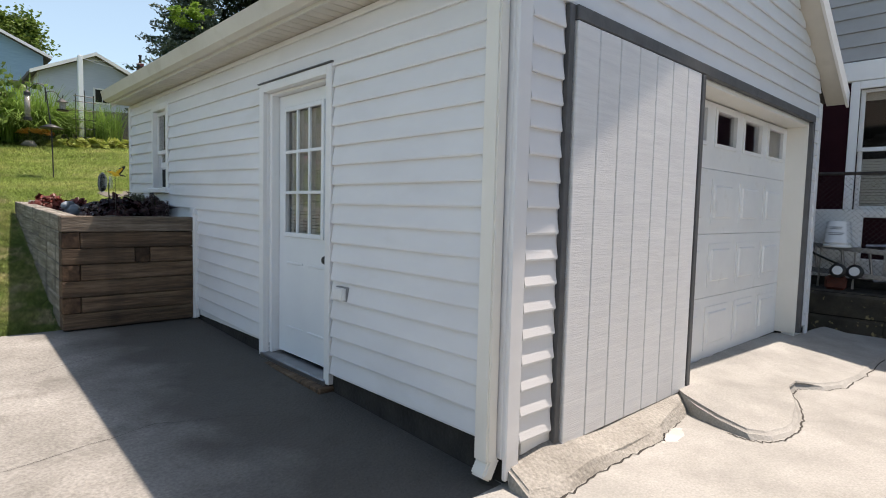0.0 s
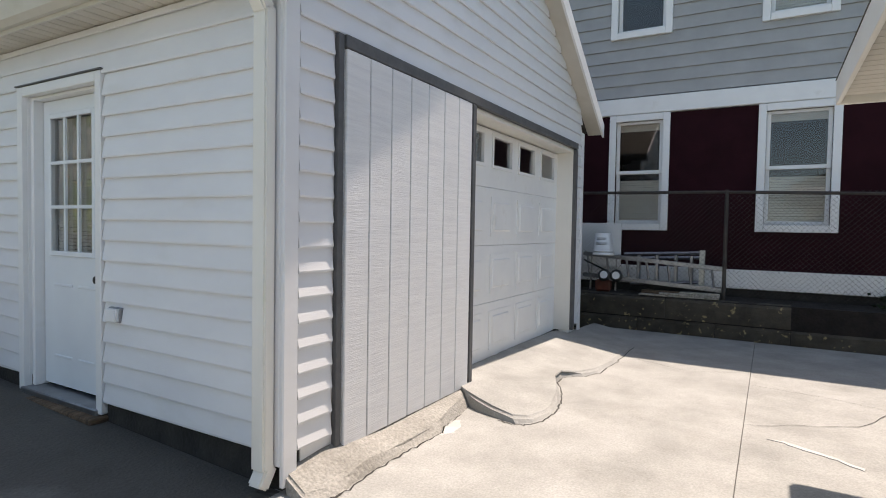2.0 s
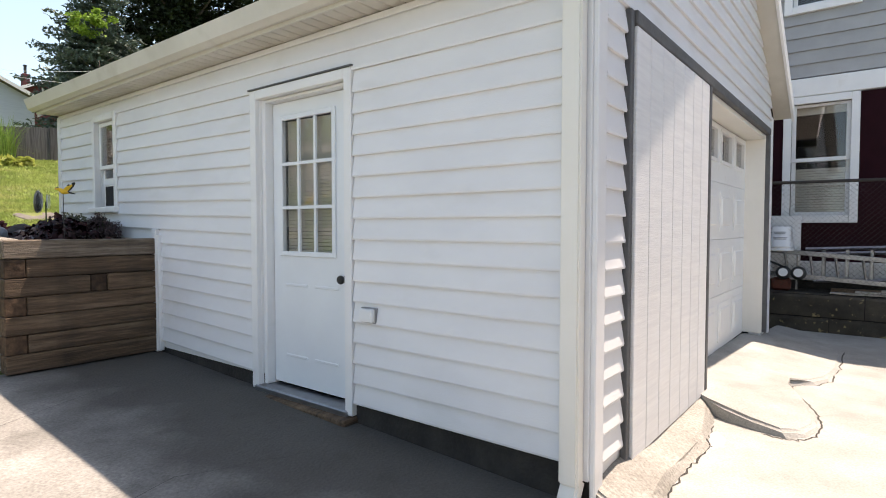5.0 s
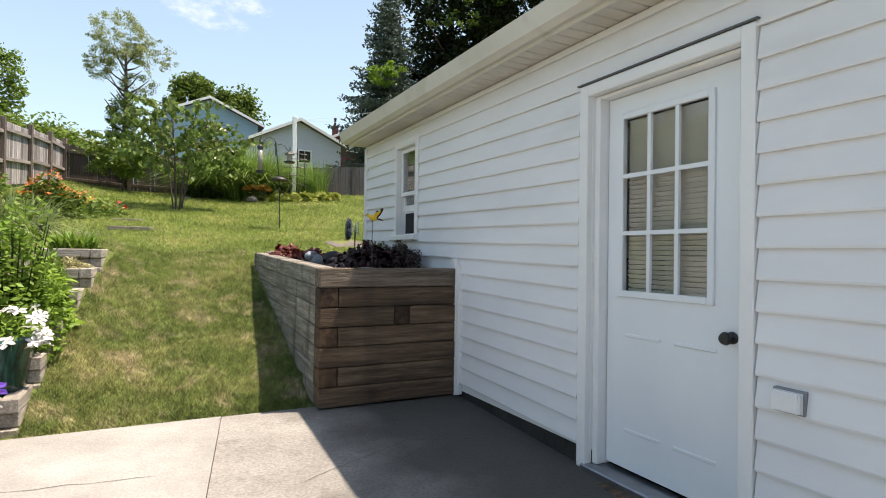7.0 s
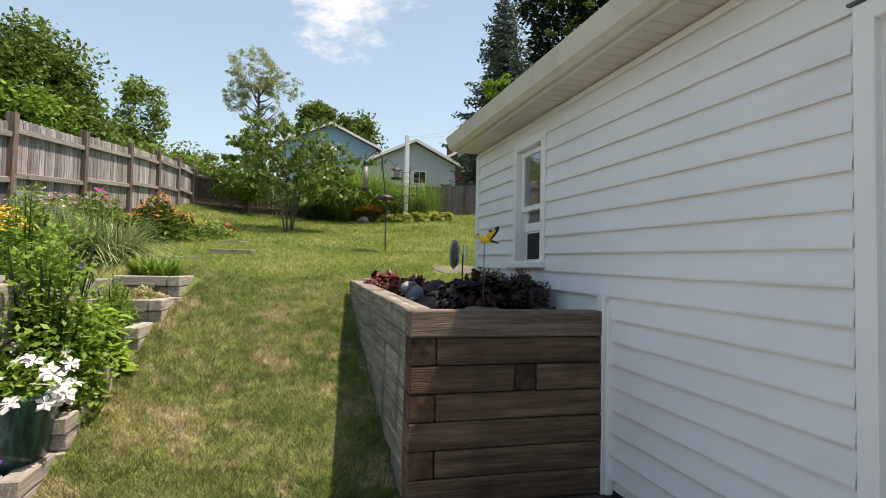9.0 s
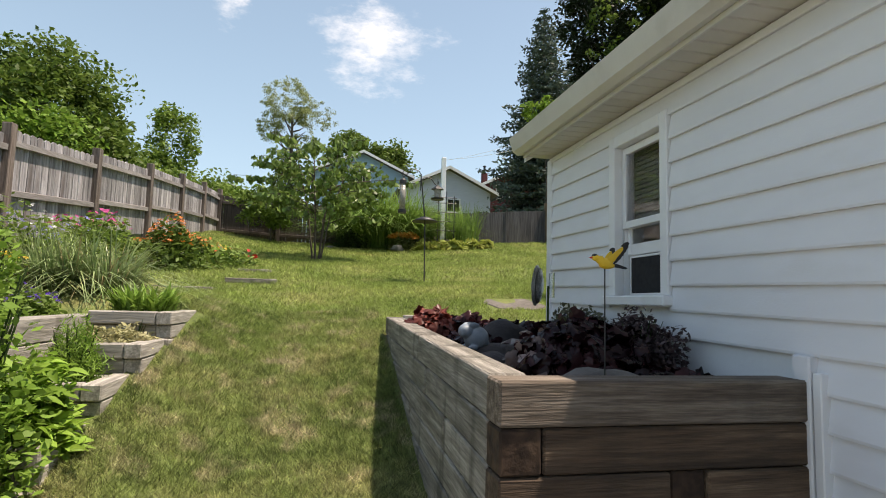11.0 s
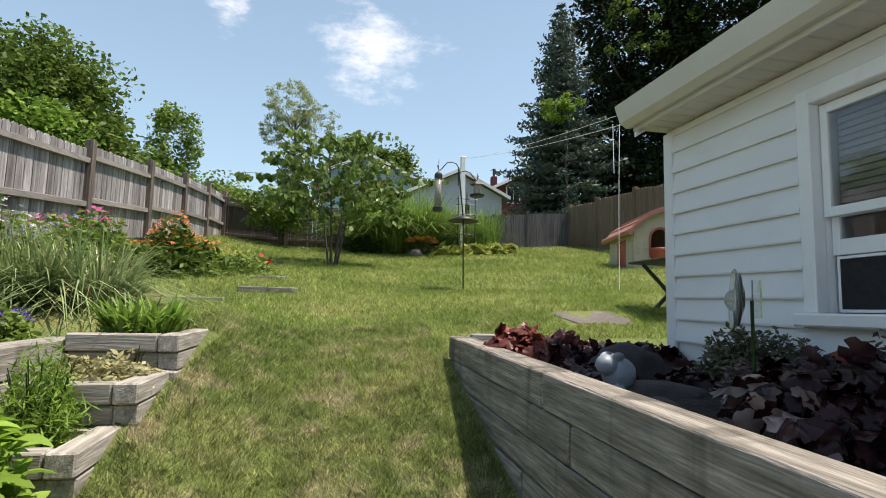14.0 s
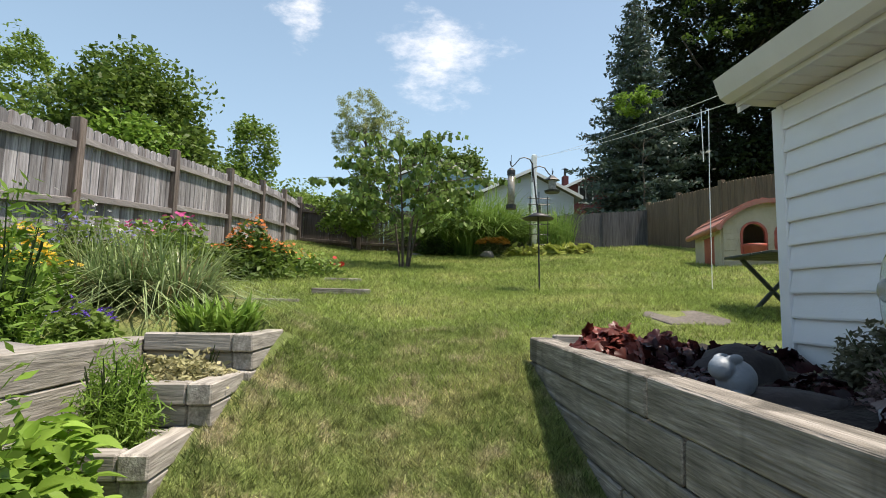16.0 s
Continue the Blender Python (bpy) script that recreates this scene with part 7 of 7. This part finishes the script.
for xc in (0.45, 0.95):
    bm = bmesh.new()
    for k in range(12):
        a0, a1 = math.pi * k / 12, math.pi * (k + 1) / 12
        for r0, r1 in ((0.165, 0.20),):
            vs = [bm.verts.new((xc + r * math.cos(a), yy, 0.53 + r * math.sin(a))) for yy in (-0.02, 0.03) for r, a in ((r0, a0), (r1, a0), (r1, a1), (r0, a1))]
            for f in ((0, 1, 2, 3), (7, 6, 5, 4), (1, 5, 6, 2), (0, 3, 7, 4)):
                bm.faces.new([vs[i] for i in f])
    quad_box(bm, xc - 0.20, xc - 0.165, -0.02, 0.03, 0.22, 0.53)
    quad_box(bm, xc + 0.165, xc + 0.20, -0.02, 0.03, 0.22, 0.53)
    part("window_arch", bm, PRED, ph)
    part("flower_box", lathe_bm([(0, -0.15), (0.08, -0.14), (0.15, -0.07), (0.185, 0.06), (0.19, 0.1), (0, 0.1)], 16, (xc, 0.0, 0.27)), PRED, ph, "red half-round window box", True)
def arch_z(x):
    """Height of the barrel roof over the front."""
    u = min(1.0, max(0.0, (x + 0.1) / (W_ + 0.2)))
    return 0.62 + 0.44 * math.sin(math.pi * u) ** 0.75


def arch_band(x0, x1, y0, y1, drop, rise0, rise1):
    bm = bmesh.new()
    vs = [bm.verts.new(p) for p in ((x0, y0, arch_z(x0) - drop), (x1, y0, arch_z(x1) - drop), (x1, y1, arch_z(x1) - drop), (x0, y1, arch_z(x0) - drop), (x0, y0, arch_z(x0) + rise0), (x1, y0, arch_z(x1) + rise1), (x1, y1, arch_z(x1) + rise1), (x0, y1, arch_z(x0) + rise0))]
    for f in ((0, 1, 2, 3), (7, 6, 5, 4), (0, 4, 5, 1), (1, 5, 6, 2), (2, 6, 7, 3), (3, 7, 4, 0)):
        bm.faces.new([vs[i] for i in f])
    return bm


NC = 14
for k in range(NC):
    x0, x1 = -0.1 + (W_ + 0.2) * k / NC, -0.1 + (W_ + 0.2) * (k + 1) / NC
    left = k < NC / 2
    part("roof_course", arch_band(x0, x1, -0.08, D_ + 0.1, 0.0, 0.045 if left else 0.02, 0.02 if left else 0.045), PROOF, ph)
    part("roof_trim", arch_band(x0, x1, -0.12, -0.082, 0.05, 0.012, 0.012), PROOF, ph)
part("eave_roll", tube_bm([(-0.1, -0.13, 0.63), (-0.1, D_ + 0.12, 0.63)], 0.05, 12), PROOF, ph)
gb = bmesh.new()
prev = None
for x in [W_ * i / 24 for i in range(25)]:
    opening = max([0.0] + [math.sqrt(max(0.0, 0.165 ** 2 - (x - xc) ** 2)) for xc in (0.45, 0.95)])
    zl = max(Hh, 0.53 + opening) if opening else Hh
    col = [gb.verts.new((x, yy, zz)) for yy, zz in ((0.006, zl), (0.006, arch_z(x)), (0.045, arch_z(x)), (0.045, zl))]
    if prev:
        for i in range(4):
            gb.faces.new((prev[i], prev[(i + 1) % 4], col[(i + 1) % 4], col[i]))
    prev = col
part("gable", gb, PLAS, ph)
bg = bmesh.new()
prev = None
for x in [W_ * i / 12 for i in range(13)]:
    col = [bg.verts.new((x, yy, zz)) for yy, zz in ((D_ - 0.05, Hh), (D_ - 0.05, arch_z(x)), (D_, arch_z(x)), (D_, Hh))]
    if prev:
        for i in range(4):
            bg.faces.new((prev[i], prev[(i + 1) % 4], col[(i + 1) % 4], col[i]))
    prev = col
part("back_gable", bg, PLAS, ph)
part("chimney", box_bm(0.62, 0.82, 0.45, 0.62, 1.0, 1.15, bevel=0.01), PLAS, ph)

# ---- houses beyond the fence ----
BLUEW = material("blue_siding", [(0.22, 0.36, 0.46), (0.28, 0.44, 0.54)], 3, 4, 0.7, 0.1, 30, stretch=(0.5, 0.5, 8))
PALEW = material("pale_grey_siding", [(0.46, 0.50, 0.60), (0.54, 0.58, 0.68)], 3, 4, 0.7, 0.1, 30, stretch=(0.5, 0.5, 8))
BROWNW = material("maroon_siding", [(0.10, 0.022, 0.024), (0.15, 0.04, 0.04)], 3, 4, 0.75, 0.1, 30, stretch=(0.5, 0.5, 8))


def gable_house(label, x, y, half, base, eave, peak, depth, wallm, windows, chimney=None):
    h = thing("house", label, "house", (x, y, base), group="houses beyond the fence")
    bm = bmesh.new()
    pr = [(-half, 0), (half, 0), (half, eave - base), (0, peak - base), (-half, eave - base)]
    lo = [bm.verts.new((a, 0, z)) for a, z in pr]
    hi = [bm.verts.new((a, depth, z)) for a, z in pr]
    bm.faces.new(lo)
    bm.faces.new(hi)
    for i in range(5):
        bm.faces.new((lo[i], lo[(i + 1) % 5], hi[(i + 1) % 5], hi[i]))
    part("wall", bm, wallm, h)
    sl = (peak - eave) / half
    for s in (-1, 1):
        e = half + 0.35
        for y0, y1, mat, zt, nm in ((-0.35, depth + 0.3, SHINGLE, 0.14, "roof"), (-0.40, -0.352, WHITE, 0.16, "rake_board")):
            bm = bmesh.new()
            zz = [(s * e, eave - base - 0.35 * sl), (0, peak - base), (0, peak - base + zt), (s * e, eave - base - 0.35 * sl + zt)]
            lo = [bm.verts.new((a, y0, z + 0.004)) for a, z in zz]
            hi = [bm.verts.new((a, y1, z + 0.004)) for a, z in zz]
            bm.faces.new(lo)
            bm.faces.new(hi)
            for i in range(4):
                bm.faces.new((lo[i], lo[(i + 1) % 4], hi[(i + 1) % 4], hi[i]))
            part(nm, bm, mat, h)
    for wx, wz, ww, wh in windows:
        w = part("window", box_bm(wx - ww / 2 - 0.08, wx + ww / 2 + 0.08, -0.04, 0.02, wz - base - 0.08, wz - base + wh + 0.08), WHITE, h)
        # Opaque panes; the darkness indoors is their own colour
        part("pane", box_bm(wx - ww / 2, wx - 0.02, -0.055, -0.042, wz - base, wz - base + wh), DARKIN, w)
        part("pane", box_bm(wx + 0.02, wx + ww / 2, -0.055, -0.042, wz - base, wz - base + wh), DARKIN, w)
    if chimney:
        part("chimney", box_bm(chimney - 0.16, chimney + 0.16, 1, 1.35, eave - base, peak - base + 0.25, bevel=0.02), BROWNW, h)
        part("flue", lathe_bm([(0.07, 0), (0.07, 0.4), (0.1, 0.42), (0.1, 0.46), (0, 0.5)], 10, (chimney, 1.17, peak - base + 0.25)), BLACKM, h)
    return h


pale = gable_house("pale blue-grey gabled garage beyond the fence", 7.0, 33.0, 2.3, 3.0, 7.15, 8.25, 7, PALEW, [(0.3, 6.1, 0.6, 0.6)])
part("vent_stack", lathe_bm([(0.2, 4.0), (0.2, 4.72), (0.32, 4.74), (0.3, 4.8), (0.16, 4.95), (0, 4.98)], 14, (1.25, 1.2, 0)), METALG, pale, "grey capped vent stack", True)
gable_house("blue gabled house half hidden by trees", 3.0, 40.0, 2.9, 3.0, 9.3, 10.6, 9, BLUEW, [(0.0, 8.3, 0.9, 0.9)])
gable_house("dark maroon house with a white window", 11.3, 36.0, 2.4, 3.0, 7.8, 9.0, 8, BROWNW, [(-0.35, 7.55, 0.7, 0.8)], -1.15)
gable_house("pale house with a low grey roof beyond the fence", -3.4, 31.0, 2.4, 3.0, 5.3, 6.2, 7, PALEW, [])

# ---- things by the neighbour's wall ----
lad = thing("ladder", "aluminium extension ladder leaning low by the fence", "ladder")
for za, zb in ((0.91, 0.765), (0.60, 0.48)):
    part("rail", box_bm(-0.95, 0.95, -0.016, 0.016, -0.03, 0.03, bevel=0.004), ALU, lad).matrix_basis = Matrix.Translation((8.74, 1.81, (za + zb) / 2)) @ Matrix.Rotation(radians(90), 4, "Z") @ Matrix.Rotation(-math.atan2(za - zb, 1.86), 4, "Y")
for y in (2.68, 2.40, 2.12, 1.85, 1.57, 1.30, 1.02):
    f = (2.74 - y) / 1.86
    part("rung", tube_bm([(8.74, y - 0.02, 0.60 - 0.12 * f), (8.74, y + 0.02, 0.91 - 0.145 * f)], 0.016, 8), ALU, lad)
step = thing("step_ladder", "folded aluminium stepladder lying behind the long ladder", "ladder")
for x, z in ((8.86, 0.965), (8.94, 0.90)):
    part("rail", tube_bm([(x, 2.2, z - 0.05), (x, 1.18, z)], 0.024, 4), ALU, step)
    part("rail", tube_bm([(x, 2.1, 0.50), (x, 1.22, 0.56)], 0.02, 4), ALU, step)
for y in (2.0, 1.75, 1.5, 1.3):
    part("step", box_bm(8.85, 8.95, y - 0.02, y + 0.02, 0.55, 0.92, bevel=0.004), ALU, step)
part("end_bracket", box_bm(8.82, 8.97, 1.14, 1.20, 0.52, 1.0, bevel=0.006), BLIND, step, "pale plastic end bracket")
truck = thing("hand_truck", "dark hand truck with two small wheels", "hand truck", (8.72, 2.4, 0.372))
for y in (0.02, -0.15):
    wh = part("wheel", lathe_bm([(0.0, 0), (0.03, 0.0), (0.035, 0.01), (0.085, 0.005), (0.09, 0.03), (0.085, 0.05), (0, 0.05)], 16), BLACKM, truck, "", True)
    wh.matrix_basis = Matrix.Translation((-0.06, y, 0.235)) @ Matrix.Rotation(radians(-80), 4, "Y")
    part("hub", lathe_bm([(0.055, -0.004), (0.05, -0.014), (0.015, -0.018), (0.012, -0.03), (0, -0.03)], 14), WHITE, wh, "white wheel hub").matrix_basis = Matrix.Translation((0, 0, 0.066))
part("frame", tube_bm([(0, 0.24, 0.02), (0.03, 0.24, 0.52), (0.03, -0.12, 0.52), (0, -0.12, 0.02)], 0.014, 6), METALG, truck)
part("handle", tube_bm([(-0.03, 0.0, 0.30), (-0.06, 0.33, 0.45)], 0.014, 6), BLACKM, truck)
part("deck", box_bm(-0.07, 0.06, -0.06, 0.16, 0.0, 0.17, bevel=0.03), material("rust_red_housing", [(0.10, 0.022, 0.012), (0.17, 0.045, 0.025)], 8, 4, 0.6, 0.2, 30), truck, "rust-red housing")
solid("foam_board", box_bm(8.9, 8.93, 2.26, 2.85, 0.72, 1.36, bevel=0.005), WHITE, "white sheet board leaning behind the hand truck", "board")
bucket = thing("paint_bucket", "upturned white plastic bucket with faint lettering", "bucket", (8.70, 2.46, 0.895))
part("shell", lathe_bm([(0.155, 0), (0.155, 0.02), (0.148, 0.022), (0.143, 0.05), (0.15, 0.052), (0.15, 0.062), (0.142, 0.064), (0.122, 0.31), (0.11, 0.318), (0, 0.316)], 22), WHITE, bucket, "", True)
for z, w in ((0.15, 0.5), (0.17, 0.62), (0.22, 0.42), (0.24, 0.5)):
    bm = bmesh.new()
    r = 0.1415 - (z - 0.064) * 0.08
    for a0 in np.arange(-w, w, 0.16):
        vs = [bm.verts.new((-rr * math.cos(a), rr * math.sin(a), zz)) for rr in (r, r + 0.0025) for a, zz in ((a0, z), (a0 + 0.11, z), (a0 + 0.11, z + 0.012), (a0, z + 0.012))]
        for f in ((0, 1, 2, 3), (7, 6, 5, 4), (0, 4, 5, 1), (1, 5, 6, 2), (2, 6, 7, 3), (3, 7, 4, 0)):
            bm.faces.new([vs[i] for i in f])
    part("lettering", bm, GASKET, bucket, "unreadable grey print")
solid("scrap_board", box_bm(8.60, 8.70, 1.15, 1.9, 0.374, 0.44, bevel=0.004), TIMBERB, "brown scrap timber lying behind the low wall", "board", group="scrap boards")
for i in range(3):
    solid("scrap_board", box_bm(8.42 + i * 0.05, 8.52 + i * 0.05, 0.92, 1.9 - 0.25 * i, 0.385 + i * 0.022, 0.405 + i * 0.022, bevel=0.003), TIMBERG, "pale scrap board lying on the low wall", "board", group="scrap boards")
bush("weed", "dark leafy weeds behind the low wall", (8.75, -1.2, 0.3), (0.25, 0.7, 0.3), 260, 0.09, LEAF_DK, 190, category="plant")
bush("weed", "sparse tall weeds behind the low wall", (8.8, -1.5, 0.3), (0.2, 0.5, 0.75), 220, 0.045, LEAF_B, 191, category="plant", shell=0.3)

# old paint on the driveway
PAINT = material("dried_white_paint", [(0.36, 0.35, 0.335), (0.48, 0.475, 0.465)], 9, 6, 0.7, 0.2, 40)
for outline in ([(3.73, 2.21), (3.86, 2.25), (3.9, 2.19), (3.8, 2.13), (3.68, 2.11), (3.58, 2.15), (3.6, 2.2)], [(4.68, 0.36), (4.61, 0.20), (4.52, 0.04), (4.41, -0.12), (4.45, -0.13), (4.58, 0.06), (4.66, 0.2)],):
    pb = bmesh.new()
    prism(pb, ragged(outline, 0.05, 0.035), -0.095, -0.0875)
    solid("paint_spill", pb, PAINT, "dried white paint smear on the concrete", "paint stain", "structure")

# ---- lawn blades ----
BLADE = material("grass_blades", [(0.088, 0.145, 0.04), (0.205, 0.258, 0.083), (0.38, 0.36, 0.175)], 1.6, 8, 0.7, 0, spots=(4.2, 0.53, 0.66, (0.54, 0.45, 0.31), 0.72), fine=(14, 0.35), island=0.68, trans=0.3, spec=0.2)


BLADEF = material("lush_grass_blades", [(0.16, 0.235, 0.052), (0.25, 0.325, 0.085), (0.355, 0.385, 0.14)], 1.1, 8, 0.7, 0, spots=(2.4, 0.56, 0.7, (0.42, 0.37, 0.18), 0.4), fine=(12, 0.3), island=0.65, trans=0.35, spec=0.2)


def lawn_blades(label, mat, regions, seed):
    rng_ = np.random.default_rng(seed)
    tri = []
    for x0, x1, y0, y1, dens, h, w in regions:
        n = int((x1 - x0) * (y1 - y0) * dens)
        x, y = rng_.uniform(x0, x1, n), rng_.uniform(y0, y1, n)
        keep = ~((x > 1.33) & (y < 9.6)) & ~((x > 2.45) & (y < 8.9)) & ~((x > 2.40) & (x < 2.98) & (y > 9.98) & (y < 10.4)) & ~((x < -0.75) & (y < 11.8)) & ~((x < -0.43 + 0.105 * (y - 6.7)) & (y < 9.82))
        x, y = x[keep], y[keep]
        z = np.array([land_z(a, b) + 0.02 * noise.noise((a * 0.8, b * 0.8, 0)) for a, b in zip(x, y)]) - 0.006
        n = len(x)
        tuft = np.array([0.9 + 0.5 * noise.noise((a * 9, b * 9, 4)) for a, b in zip(x, y)]).clip(0.35, 1.5)
        a = rng_.uniform(0, 2 * math.pi, n)
        hh = h * (0.5 + rng_.random(n)) * tuft
        lean = rng_.normal(size=(n, 2)) * 0.75 * hh[:, None]
        dx, dy = np.cos(a) * w / 2, np.sin(a) * w / 2
        tri.append(np.stack([np.stack([x - dx, y - dy, z], 1), np.stack([x + dx, y + dy, z], 1), np.stack([x + lean[:, 0], y + lean[:, 1], z + hh], 1)], 1).reshape(-1, 3))
    v = np.concatenate(tri).astype(np.float32)
    k = len(v) // 3
    me = bpy.data.meshes.new("grass_blades")
    me.vertices.add(len(v))
    me.vertices.foreach_set("co", v.ravel())
    me.loops.add(3 * k)
    me.loops.foreach_set("vertex_index", np.arange(3 * k, dtype=np.int32))
    me.polygons.add(k)
    me.polygons.foreach_set("loop_start", np.arange(0, 3 * k, 3, dtype=np.int32))
    me.update(calc_edges=True)
    me.materials.append(mat)
    tagged(new("grass", me), label, "grass", kind="stuff")


lawn_blades("short mown green grass with dry straw tufts", BLADE, ((-0.45, 1.36, 6.62, 9.3, 24000, 0.036, 0.0055), (-0.25, 1.36, 9.3, 10.6, 15000, 0.037, 0.0062)), 200)
lawn_blades("lush bright green lawn grass further up the slope", BLADEF, ((-0.75, 7.6, 9.2, 11.0, 9000, 0.036, 0.006), (-0.75, 7.6, 11.0, 13.0, 4500, 0.042, 0.008), (-2.4, 8.0, 13.0, 17.0, 2000, 0.05, 0.012), (-2.3, 8.0, 17.0, 20.6, 1300, 0.055, 0.016), (-2.6, -0.75, 11.9, 13.2, 2500, 0.05, 0.01)), 201)
